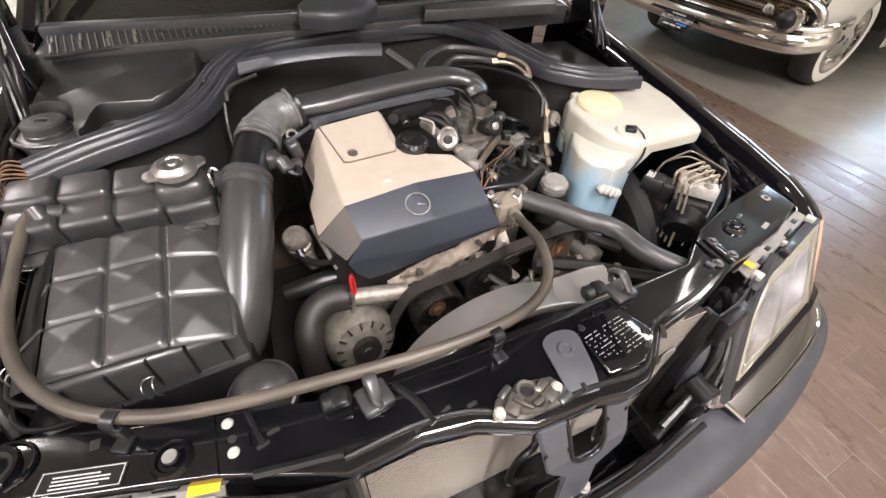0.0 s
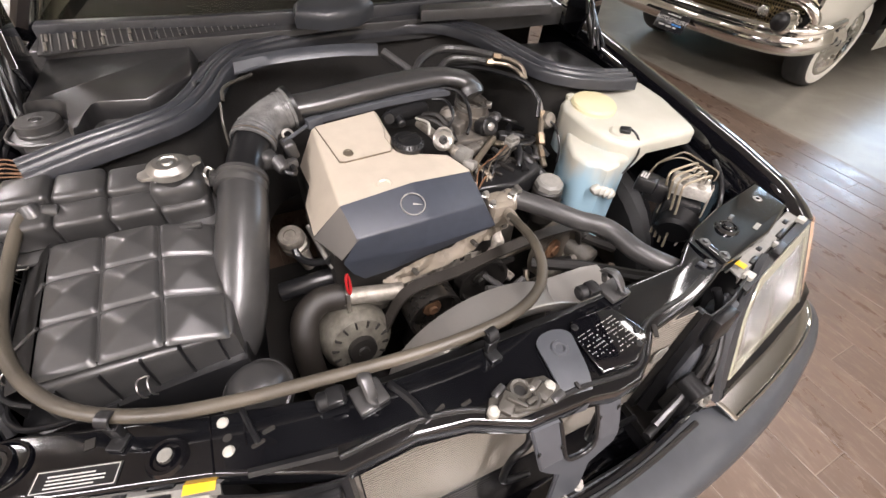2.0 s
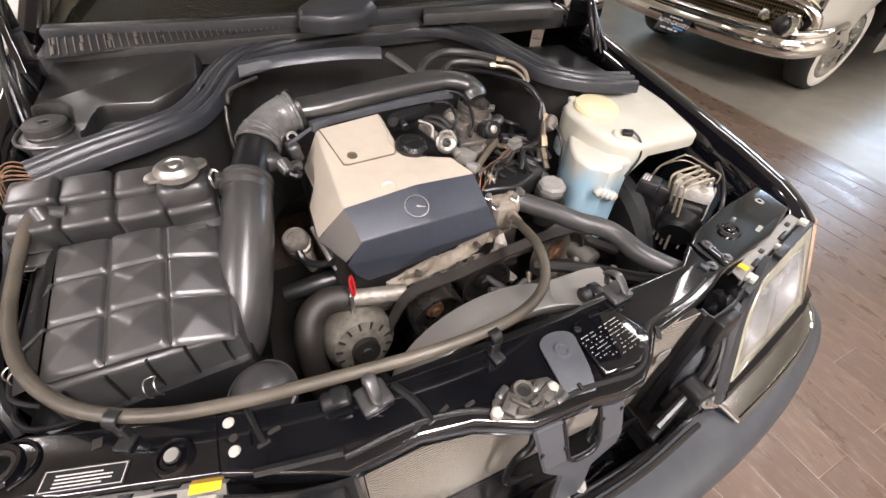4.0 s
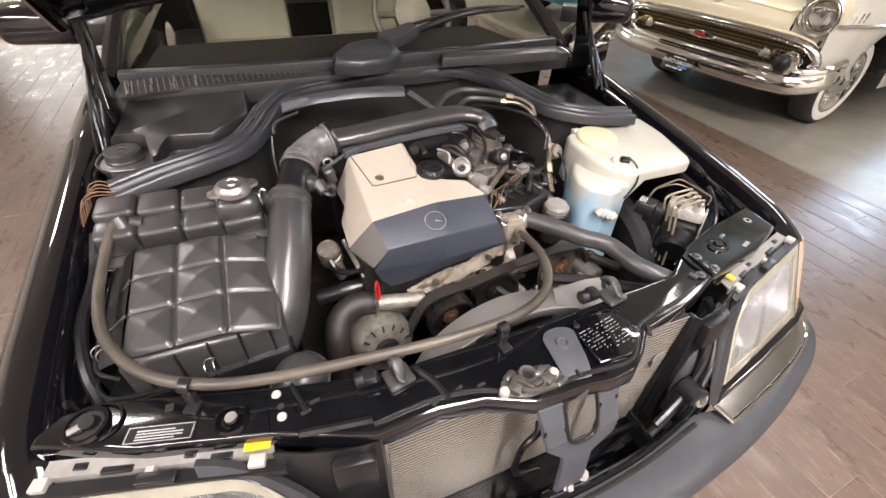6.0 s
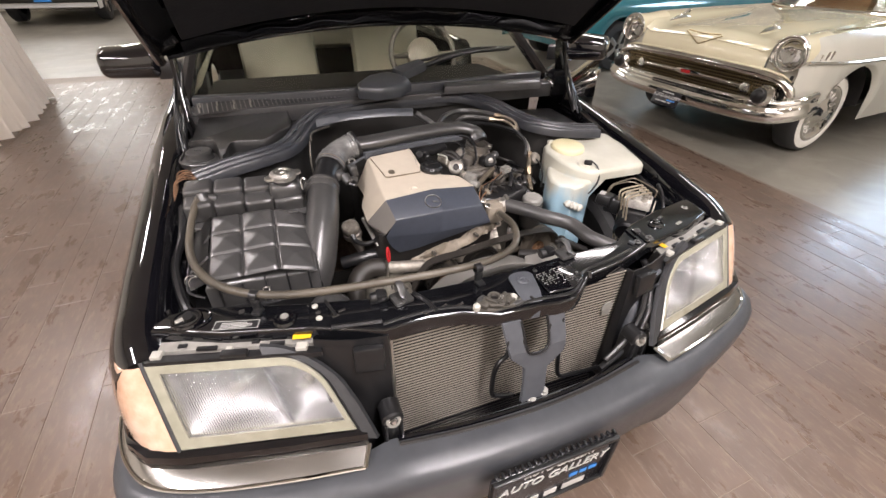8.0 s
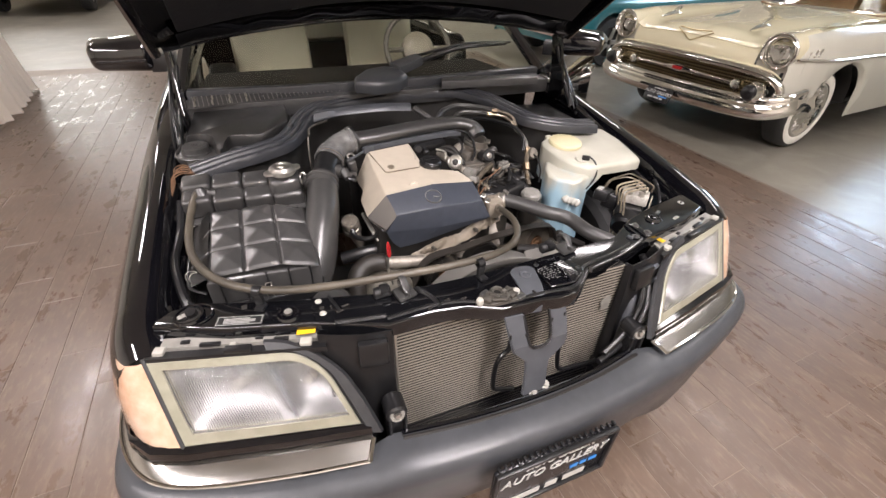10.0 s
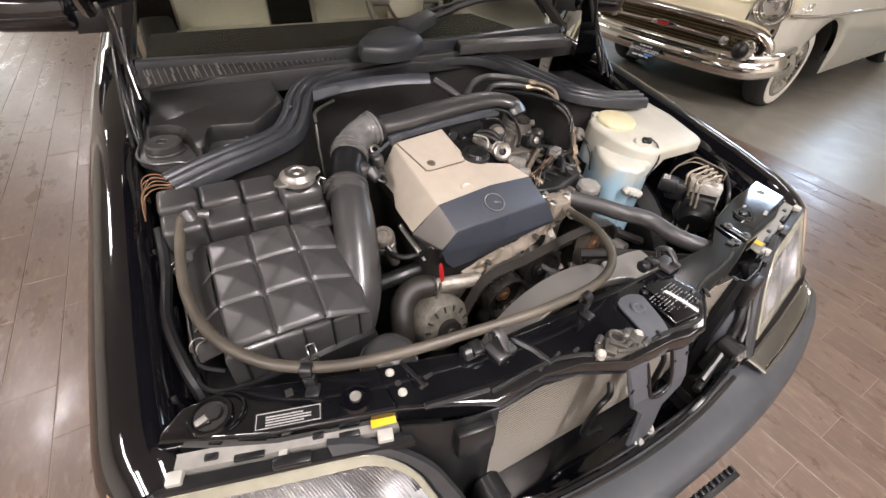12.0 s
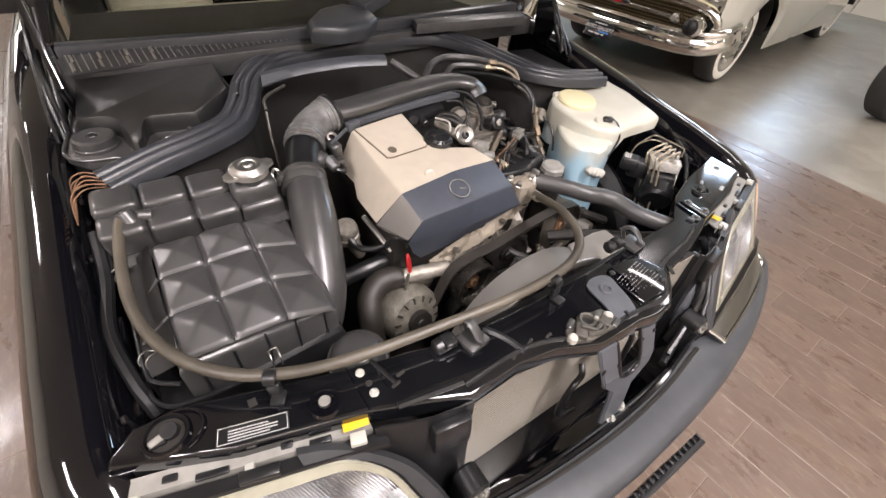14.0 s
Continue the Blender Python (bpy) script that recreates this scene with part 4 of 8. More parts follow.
part("clip", box(bmesh.new(), (0.384, 0.271, 0.803), (0.009, 0.016, 0.006), 0.002, pose(0, 0, 0, 0, 0, 20)), M_GREYBR, panel)
part("clip", box(bmesh.new(), (0.552, 0.346, 0.803), (0.022, 0.009, 0.006), 0.002, pose(0, 0, 0, 0, 0, 20)), M_BOX, panel)
part("washer", lathe(bmesh.new(), [(0.004, 0.001), (0.009, 0.001), (0.010, 0)], pose(0.672, 0.372, 0.8005), 16), M_PALE, panel)
part("shelf_label", box(bmesh.new(), (0.585, 0.308, 0.8006), (0.026, 0.009, 0.0008), 0, pose(0, 0, 0, 0, 0, 18)), M_PALE, panel, "small worn pale label")
# headlamp adjuster hole with its ring
ringhole = part("adjuster_ring", lathe(bmesh.new(), [(0.022, 0.0), (0.024, 0.005), (0.028, 0.005), (0.030, 0.0)], pose(-0.670, 0.352, 0.800), 28), M_PAINT, panel)
# black disc stands for the shade inside the hole
part("adjuster_hole_shade", lathe(bmesh.new(), [(0, 0.0012), (0.022, 0.0012)], pose(-0.670, 0.352, 0.800), 24), M_CONDB, panel)
bm = bmesh.new()
lathe(bm, [(0, 0.02), (0.010, 0.02), (0.012, 0.0)], pose(-0.664, 0.355, 0.796, 20), 10)
box(bm, (-0.680, 0.345, 0.803), (0.02, 0.012, 0.008), 0.003)
part("adjuster", bm, M_BLACK, panel)
part("adjuster_plug", cyl(bmesh.new(), (-0.688, 0.345, 0.803), (-0.668, 0.350, 0.808), 0.006, 0.005, 12, 0.001), M_PALE, panel)
part("crescent_flange", tube(bmesh.new(), [(-0.662 + 0.036 * math.cos(radians(a)), 0.350 + 0.030 * math.sin(radians(a)), 0.801) for a in range(-70, 111, 20)], 0.0028, 8, 3), M_PAINT, panel)
st = part("sticker", box(bmesh.new(), (-0.576, 0.303, 0.8008), (0.090, 0.026, 0.001), 0, pose(0, 0, 0, 0, 0, -15)), M_BLACK, panel, "small black sticker with white print")
bm = bmesh.new()
for du, dv, sx, sy in ((0, 0.011, 0.086, 0.0008), (0, -0.011, 0.086, 0.0008), (0.0425, 0, 0.0008, 0.022), (-0.0425, 0, 0.0008, 0.022)):
    box(bm, Vector((-0.576, 0.303, 0.8014)) + Vector((du * 0.966 + dv * 0.259, -du * 0.259 + dv * 0.966, 0)), (sx, sy, 0.0006), 0, pose(0, 0, 0, 0, 0, -15))
part("printed_border", bm, M_INK, st)
ux, uy = Vector((math.cos(radians(-15)), math.sin(radians(-15)), 0)), Vector((math.sin(radians(15)), math.cos(radians(15)), 0))
part("print", bars(bmesh.new(), Vector((-0.576, 0.303, 0.8014)) - ux * 0.030 - uy * 0.008, ux, uy, 0.062, 0.016, 4, 3, 0.75, 0.62, 0.16), M_INK, st)
# raised maker's panel with pricked print
bm = bmesh.new()
prism(bm, [(0.066, 0.168), (0.128, 0.164), (0.170, 0.188), (0.178, 0.204), (0.156, 0.262), (0.080, 0.260), (0.066, 0.242)], 0.798, 0.808, 0.004, None, 3)
mk = part("maker_panel", bm, M_PAINT, panel, "raised black panel with small white print")
bm = bmesh.new()
rnd = random.Random(5)
for x0, cols_n, lines in ((0.074, 9, 8), (0.114, 11, 9)):
    for r in range(lines):
        for c in range(cols_n):
            if rnd.random() < 0.62:
                p = Vector((x0, 0.186, 0.8084)) + Vector((0.97, 0.16, 0)) * (0.0040 * c) + Vector((-0.16, 0.97, 0)) * (0.0064 * r)
                box(bm, p, (rnd.choice((0.0011, 0.0018)), 0.0012, 0.0008))
part("print", bm, M_INK, mk)
for x, y in ((0.076, 0.247), (0.164, 0.206), (0.150, 0.186)):
    part("rivet", lathe(bmesh.new(), [(0, 0.003), (0.004, 0.003), (0.006, 0)], pose(x, y, 0.808), 10), M_BLACK, mk)
# another slot as a black block; no opening is cut
bm = bmesh.new()
box(bm, (0.196, 0.196, 0.8012), (0.024, 0.008, 0.003), 0.001, pose(0, 0, 0, 0, 0, 55))
part("slot_shade", bm, M_CONDB, panel)

# bonnet catch
bm = bmesh.new()
prism(bm, [(-0.116, 0.178), (-0.078, 0.162), (-0.012, 0.160), (0.0, 0.178), (-0.012, 0.200), (-0.05, 0.208), (-0.10, 0.200)], 0.799, 0.806, 0.003)
cat = part("bonnet_catch", bm, M_GRIME, panel, "grimy bonnet catch mechanism")
part("catch_ring", lathe(bmesh.new(), [(0.008, 0.002), (0.010, 0.008), (0.014, 0.009), (0.017, 0.004), (0.018, -0.002)], pose(-0.058, 0.192, 0.807), 22), M_GRIME, cat)
part("catch_well", lathe(bmesh.new(), [(0, 0.003), (0.010, 0.003)], pose(-0.058, 0.192, 0.806), 14), M_DARK, cat)
for x, y, a, dx, dy, dz in ((-0.083, 0.182, 40, 0.030, 0.020, 0.010), (-0.073, 0.176, 40, 0.006, 0.028, 0.016), (-0.036, 0.190, 25, 0.020, 0.012, 0.010), (-0.030, 0.176, 25, 0.022, 0.018, 0.008), (-0.052, 0.172, 10, 0.016, 0.008, 0.010)):
    part("catch_plate", box(bmesh.new(), (x, y, 0.806 + dz / 2), (dx, dy, dz), 0.002, pose(0, 0, 0, 0, 0, a)), M_GRIME, cat)
part("catch_well", box(bmesh.new(), (-0.046, 0.181, 0.807), (0.016, 0.010, 0.006), 0.001, pose(0, 0, 0, 0, 0, 25)), M_DARK, cat)
part("catch_hook", tube(bmesh.new(), [(-0.078, 0.172, 0.812), (-0.066, 0.165, 0.815), (-0.054, 0.162, 0.814), (-0.044, 0.168, 0.812), (-0.040, 0.180, 0.812)], 0.0042, 8, 6), M_GRIME, cat)
part("catch_pin", lathe(bmesh.new(), [(0, 0.006), (0.004, 0.005), (0.005, 0)], pose(-0.044, 0.186, 0.812), 10), M_STEEL, cat)
for x, y in ((-0.017, 0.181), (-0.105, 0.180)):
    part("white_plug", lathe(bmesh.new(), [(0, 0.006), (0.005, 0.006), (0.008, 0.003), (0.0085, -0.008)], pose(x, y, 0.810), 14), M_WHITE, cat)
bm = bmesh.new()
for x, y, a in ((-0.083, 0.204, 25), (-0.012, 0.166, 15)):
    part("catch_tab", box(bmesh.new(), (x, y, 0.804), (0.024, 0.012, 0.009), 0.004, pose(0, 0, 0, 0, 0, a)), M_BOX, cat)

# strap from the slam panel down to the catch bracket
bm = bmesh.new()
pts = [(0.040, 0.258, 0.806), (0.034, 0.236, 0.8065), (0.026, 0.190, 0.806), (0.020, 0.160, 0.800), (0.016, 0.150, 0.785), (0.016, 0.147, 0.765)]
line = spline(pts, 10)
w = [0.010, 0.030, 0.027, 0.022, 0.019, 0.017]
rows = []
for i, p in enumerate(line):
    f = i / (len(line) - 1) * 5
    k = min(int(f), 4)
    ww = w[k] + (w[k + 1] - w[k]) * (f - k)
    if f < 1:
        ww = 0.004 + 0.026 * math.sqrt(max(0, 1 - (1 - f) ** 2))
    rows.append([p + Vector((dx * ww, -dx * ww * 0.12, 0)) for dx in (-1, -0.5, 0, 0.5, 1)])
sheet(bm, rows, 0.004)
strap = part("catch_strap", bm, M_GREYBR, panel, "grey steel strap with rounded end")
part("emboss", lathe(bmesh.new(), [(0.006, 0), (0.008, 0.003), (0.012, 0.003), (0.014, 0)], pose(0.033, 0.226, 0.8075), 16), M_GREYBR, strap)
# dark block on the strap for the shade in its slot
part("slot_shade", box(bmesh.new(), (0.022, 0.168, 0.8062), (0.005, 0.011, 0.004), 0.001), M_DARK, strap)
# fork bracket in the grille opening: two flanged arms that meet in a stem
def fork_y(z):
    return 0.150 + (z - 0.772) * 0.42 if z > 0.70 else 0.1198 - (0.70 - z) * 0.16


def fork_plate(outline, thick=0.004):
    b = bmesh.new()
    fr = [b.verts.new((x, fork_y(z) - thick, z)) for x, z in outline]
    bk = [b.verts.new((x, fork_y(z), z)) for x, z in outline]
    b.faces.new(fr)
    b.faces.new(bk[::-1])
    for k in range(len(outline)):
        b.faces.new((fr[k], bk[k], bk[(k + 1) % len(outline)], fr[(k + 1) % len(outline)]))
    return b


bm = bmesh.new()
merge(bm, fork_plate([(-0.056, 0.772), (-0.013, 0.770), (-0.010, 0.735), (-0.006, 0.705), (-0.006, 0.700), (-0.044, 0.700), (-0.050, 0.735)]))
merge(bm, fork_plate([(0.052, 0.770), (0.097, 0.766), (0.097, 0.735), (0.096, 0.700), (0.052, 0.700), (0.056, 0.735)]))
merge(bm, fork_plate([(-0.044, 0.6999), (-0.006, 0.6999), (0.006, 0.690), (0.022, 0.686), (0.038, 0.688), (0.052, 0.6999), (0.096, 0.6999), (0.094, 0.672), (0.052, 0.638), (0.049, 0.548), (-0.010, 0.548), (-0.006, 0.650), (-0.038, 0.684)]))
fb = part("catch_bracket", bm, M_GREYBR, car, "grey forked steel bracket in the grille opening")
part("lip", tube(bmesh.new(), [(-0.012, fork_y(0.768) - 0.003, 0.768), (-0.008, fork_y(0.735) - 0.004, 0.735), (-0.005, fork_y(0.706) - 0.005, 0.706), (0.004, fork_y(0.692) - 0.006, 0.692), (0.022, fork_y(0.687) - 0.006, 0.687), (0.038, fork_y(0.690) - 0.006, 0.690), (0.050, fork_y(0.704) - 0.005, 0.704), (0.054, fork_y(0.735) - 0.004, 0.735), (0.052, fork_y(0.768) - 0.003, 0.768)], 0.0034, 8, 5), M_BLACK, fb)
for pts in (((-0.056, 0.772), (-0.050, 0.735), (-0.044, 0.700), (-0.038, 0.684), (-0.007, 0.650), (-0.010, 0.55)), ((0.097, 0.766), (0.097, 0.735), (0.096, 0.700), (0.094, 0.672), (0.052, 0.638), (0.049, 0.55))):
    part("flange", tube(bmesh.new(), [(x, fork_y(z) + 0.001, z) for x, z in pts], 0.0035, 8, 3), M_GREYBR, fb)
# slots in the arms: dark blocks coloured as shade
for x, z in ((-0.049, 0.728), (-0.011, 0.722), (0.058, 0.740), (0.092, 0.744)):
    part("slot_shade", box(bmesh.new(), (x, fork_y(z) - 0.004, z), (0.0032, 0.003, 0.013)), M_DARK, fb)
for x, y, z in ((0.052, 0.098, 0.556), (0.016, 0.088, 0.548)):
    part("bolt", lathe(bmesh.new(), [(0, 0.009), (0.006, 0.009), (0.007, 0.007), (0.007, 0.003), (0.012, 0.002), (0.012, 0)], pose(x, y, z, 25), 8), M_PALE, fb)

# condenser
cond = part("condenser", box(bmesh.new(), (CX, 0.215, 0.585), (0.62, 0.012, 0.375)), M_CONDB, car, "tan finned condenser core behind the grille opening")
fin_bm = bmesh.new()
bmesh.ops.create_cube(fin_bm, size=1, matrix=Matrix.Diagonal((0.606, 0.0014, 0.0038, 1)))
fin_mesh = bpy.data.meshes.new("fin")
fin_bm.to_mesh(fin_mesh)
fin_bm.free()
fin_mesh.materials.append(M_COND)
for k in range(39):
    ob = new("fin", fin_mesh)
    ob.parent = cond
    ob.location = (0.020, 0.2082, 0.402 + 0.0097 * k)
part("tank_side", box(bmesh.new(), (-0.291, 0.203, 0.585), (0.011, 0.016, 0.375), 0.003), M_STEEL, cond)
part("tank_side", box(bmesh.new(), (0.331, 0.205, 0.585), (0.014, 0.024, 0.375), 0.004), M_BLACK, cond)
bm = bmesh.new()
lathe(bm, [(0, 0.002), (0.016, 0.002), (0.018, 0)], pose(0.292, 0.2035, 0.662, 90), 14)
box(bm, (0.292, 0.2025, 0.645), (0.026, 0.003, 0.022), 0.001)
part("tag", bm, M_PALE, cond)
part("cooling_pipe", tube(bmesh.new(), [(-0.005, 0.185, 0.640), (-0.018, 0.170, 0.632), (-0.040, 0.166, 0.618), (-0.050, 0.165, 0.590), (-0.052, 0.165, 0.540), (-0.048, 0.164, 0.505), (-0.030, 0.162, 0.492), (0.010, 0.160, 0.480)], 0.0065, 10, 6), M_BLACK, car)
part("cooling_pipe", tube(bmesh.new(), [(0.120, 0.190, 0.680), (0.130, 0.172, 0.655), (0.134, 0.168, 0.600), (0.142, 0.165, 0.520), (0.155, 0.163, 0.490), (0.190, 0.163, 0.480), (0.286, 0.164, 0.468)], 0.0060, 10, 6), M_BLACK, car)

# added dark sheets behind the bumper so the floor doesn't show through the nose
for s in (1, -1):
    bm = bmesh.new()
    prism(bm, [(CX + s * 0.30, 0.075), (CX + s * 0.42, 0.115), (CX + s * 0.70, 0.215), (CX + s * 0.70, 0.36), (CX + s * 0.30, 0.30)], 0.40, 0.425, 0.004)
    part("nose_backing", bm, M_DARK, car)
# air guides beside the condenser
for s in (1, -1):
    # a flat face beside the condenser, a broad pressed rib and a wing back to the lamp
    cols = [(0.304, 0.196, 0.192, 0.186), (0.310, 0.186, 0.178, 0.165), (0.340, 0.190, 0.176, 0.158), (0.372, 0.196, 0.176, 0.152), (0.408, 0.208, 0.180, 0.152), (0.452, 0.226, 0.190, 0.158)]
    rows = [[(CX + s * (x - 0.25 * (0.77 - z) * (x - 0.30)), float(np.interp(z, (0.46, 0.62, 0.785), (y2, y1, y0))), z) for z in (0.785, 0.755, 0.70, 0.62, 0.54, 0.46)] for x, y0, y1, y2 in cols]
    ag = part("air_guide", sheet(bmesh.new(), rows, 0.003), M_BLACK, car, "black plastic air guide panel", 25)
    part("pressed_rib", box(bmesh.new(), (CX + s * 0.352, 0.180, 0.742), (0.062, 0.020, 0.062), 0.006, pose(0, 0, 0, -6, 0, s * 8)), M_BLACK, ag)
    bm = bmesh.new()
    box(bm, (CX + s * 0.328, 0.140, 0.560), (0.044, 0.050, 0.095), 0.010, None, 3)
    cyl(bm, (CX + s * 0.328, 0.160, 0.607), (CX + s * 0.328, 0.112, 0.607), 0.024, 0.024, 22, 0.004)
    for d in (-0.017, 0.017):
        box(bm, (CX + s * 0.328 + d, 0.112, 0.560), (0.006, 0.012, 0.085), 0.002)
    mt = part("bumper_mount", bm, M_BLACK, car, "black bumper mount with a bright eyelet")
    mm = frame_to((CX + s * 0.328, 0.113, 0.610), (CX + s * 0.328, 0.0, 0.655))[0]
    part("eyelet", lathe(bmesh.new(), [(0.0085, 0.001), (0.0095, 0.004), (0.0155, 0.004), (0.0170, 0.0)], mm, 24), M_PALE, mt)
    part("bolt", lathe(bmesh.new(), [(0, 0.010), (0.0050, 0.010), (0.0055, 0.002), (0.0085, 0.0012)], mm, 6), M_STEEL, mt)
part("wiring_conduit", tube(bmesh.new(), [(0.405, 0.235, 0.765), (0.412, 0.215, 0.735), (0.425, 0.196, 0.660), (0.405, 0.172, 0.605), (0.360, 0.150, 0.565), (0.300, 0.130, 0.550), (0.230, 0.112, 0.545)], 0.0085, 12, 6), M_BLACK, car, "shiny black wiring conduit", 60)
part("wiring_conduit", tube(bmesh.new(), [(0.372, 0.205, 0.700), (0.362, 0.185, 0.650), (0.350, 0.172, 0.600), (0.335, 0.160, 0.560)], [0.012, 0.015, 0.014, 0.010], 12, 6), M_GREYBR, car, "", 60)
bm = bmesh.new()
box(bm, (0.424, 0.215, 0.728), (0.030, 0.030, 0.044), 0.004, pose(0, 0, 0, 20, 0, 20))
box(bm, (0.436, 0.200, 0.690), (0.020, 0.006, 0.050), 0.002, pose(0, 0, 0, 20, 0, 20))
part("steel_bracket", bm, M_GREYBR, car, "small grey steel bracket beside the lamp")
for x, y, z in ((0.398, 0.160, 0.600), (0.412, 0.150, 0.575), (0.388, 0.150, 0.560)):
    part("bolt", lathe(bmesh.new(), [(0, 0.014), (0.006, 0.014), (0.007, 0.005), (0.013, 0.004), (0.014, 0)], pose(x, y, z, 60, 0, 20), 8), M_STEEL, car)
bm = bmesh.new()
tube(bm, [(0.40, 0.20, 0.73), (0.37, 0.16, 0.66), (0.33, 0.14, 0.60), (0.25, 0.12, 0.56)], 0.008, 8, 6)
part("wiring_hose", bm, M_BLACK, car)
bm = bmesh.new()
tube(bm, [(0.42, 0.21, 0.74), (0.385, 0.155, 0.67), (0.35, 0.13, 0.63)], 0.006, 8, 6)
part("wiring_hose", bm, M_BLACK, car)
bm = bmesh.new()
prism(bm, [(-0.33, 0.10), (-0.15, 0.062), (0.18, 0.062), (0.36, 0.10), (0.36, 0.22), (-0.33, 0.22)], 0.30, 0.400, 0.008)
tube(bm, [(-0.31, 0.105, 0.548), (-0.15, 0.085, 0.548), (0.02, 0.078, 0.548), (0.18, 0.085, 0.548), (0.33, 0.110, 0.548)], 0.008, 8, 5)
part("lower_crossmember", bm, M_PAINT, car, "black lower crossmember")

# ---- headlamps ----
def bil(c, u, v):
    a, b, d, e = [Vector(p) for p in c]      # inner top, outer top, inner bottom, outer bottom
    return a * (1 - u) * (1 - v) + b * u * (1 - v) + d * (1 - u) * v + e * u * v


HL = [(0.455, 0.213, 0.760), (0.764, 0.296, 0.757), (0.396, 0.122, 0.607), (0.736, 0.200, 0.604)]


def lamp_outline(n=40, inset=0.0):
    """Lens outline in (u, v): a slanted inner side with a rounded top corner."""
    pts = []
    for p in ((0.02, 1.0), (1.0, 1.0), (1.0, 0.0)):
        pts.append(p)
    for k in range(9):
        a = math.pi / 2 * k / 8
        pts.append((0.22 - 0.20 * math.sin(a) , 0.0 + 0.42 * (1 - math.cos(a))))
    return pts


def on_lamp(s, u, v, out=0.0, bulge=0.012):
    p = bil(HL, u, v)
    n = Vector((0.25, -0.86, 0.45)).normalized()
    p = p + n * (out + bulge * (1 - (2 * u - 1) ** 2) * (1 - (2 * v - 1) ** 2))
    return Vector((CX + s * p.x, p.y, p.z))


def fill(bm, loop_a, loop_b):
    """Quads between two loops of points."""
    A = [bm.verts.new(p) for p in loop_a]
    B = [bm.verts.new(p) for p in loop_b]
    for i in range(len(A)):
        j = (i + 1) % len(A)
        bm.faces.new((A[i], A[j], B[j], B[i]))
    return A, B


def dense(pts, n=6):
    out = []
    for i, p in enumerate(pts):
        q = pts[(i + 1) % len(pts)]
        d = math.hypot(q[0] - p[0], q[1] - p[1])
        k = max(1, int(d * n * 2))
        out += [(p[0] + (q[0] - p[0]) * j / k, p[1] + (q[1] - p[1]) * j / k) for j in range(k)]
    return out


for s in (1, -1):
    hl = part("headlight", bmesh.new(), M_BLACK, car, "rectangular headlight with yellowed rim and ribbed glass")
    bm = bmesh.new()
    outl = dense(lamp_outline())
    lo, hi = [on_lamp(s, u, v, -0.075, 0) for u, v in outl], [on_lamp(s, u, v, 0.0) for u, v in outl]
    fill(bm, lo, hi)
    bm.faces.new([bm.verts.new(p) for p in lo])
    bm.to_mesh(hl.data)
    bm.free()
    # rim
    bm = bmesh.new()
    k_in = [(0.034 + 0.894 * u, 0.095 + 0.770 * v) for u, v in outl]
    fill(bm, [on_lamp(s, u, v, 0.002) for u, v in outl], [on_lamp(s, 0.53 + (u - 0.53) * 0.985, 0.53 + (v - 0.53) * 0.985, 0.005) for u, v in outl])
    fill(bm, [on_lamp(s, 0.53 + (u - 0.53) * 0.985, 0.53 + (v - 0.53) * 0.985, 0.005) for u, v in outl], [on_lamp(s, u, v, 0.004) for u, v in k_in])
    fill(bm, [on_lamp(s, u, v, 0.004) for u, v in k_in], [on_lamp(s, u, v, -0.012, 0) for u, v in k_in])
    bmesh.ops.remove_doubles(bm, verts=bm.verts, dist=1e-5)
    part("rim", bm, M_SEALBEZEL, hl, "yellowed clear plastic rim")
    # reflectors: a wide main bowl and a smaller inner one
    for u0, u1 in ((0.362, 0.925), (0.04, 0.352)):
        rows = []
        for i in range(17):
            row = []
            for j in range(13):
                a, c = i / 16, j / 12
                bowl = (1 - (2 * a - 1) ** 6) * (1 - (2 * c - 1) ** 6)
                dish = 0.018 * ((2 * a - 1) ** 2 + (2 * c - 1) ** 2)
                row.append(on_lamp(s, u0 + (u1 - u0) * a, 0.092 + 0.775 * c, -0.010 - (0.050 - dish) * bowl, 0))
            rows.append(row)
        part("reflector", sheet(bmesh.new(), rows, 0.002), M_LAMPIN, hl, angle=60)
    part("lens_joint", tube(bmesh.new(), [on_lamp(s, u, v, -0.003, 0.010) for u, v in k_in] + [on_lamp(s, *k_in[0], -0.003, 0.010)], 0.0022, 6, 1), M_GASKET, hl)
    part("divider", sheet(bmesh.new(), [[on_lamp(s, 0.338, v, -0.012, 0), on_lamp(s, 0.352, v, -0.006, 0), on_lamp(s, 0.366, v, -0.012, 0)] for v in (0.12, 0.5, 0.84)], 0.002), M_GREYBR, hl)
    part("side_joint", tube(bmesh.new(), [on_lamp(s, 1.012, v, 0.001, 0) for v in (-0.04, 0.25, 0.5, 0.75, 1.03)], 0.0048, 8, 3), M_GASKET, hl, "dark rubber joint beside the corner lamp")
    bm = bmesh.new()
    for ub in (0.62, 0.20):
        cyl(bm, on_lamp(s, ub, 0.45, -0.062, 0), on_lamp(s, ub, 0.45, -0.030, 0), 0.013, 0.010, 14, 0.003)
    part("bulb_shield", bm, M_STEEL, hl)
    # glass
    bm = bmesh.new()
    def flute(a, c):
        band = 1.0 if 0.10 < a < 0.34 or 0.42 < a < 0.90 else 0.35
        step = 0.0016 if c > 0.88 else 0.0
        return 0.00055 * math.sin(2 * math.pi * 62 * a) * band + step
    rows = [[on_lamp(s, 0.030 + 0.902 * a + 0.14 * max(0, 0.45 - c) ** 1.5 * (1 - a), 0.092 + 0.778 * c, 0.002 + flute(a, c)) for a in np.linspace(0, 1, 373)] for c in np.linspace(0, 1, 15)]
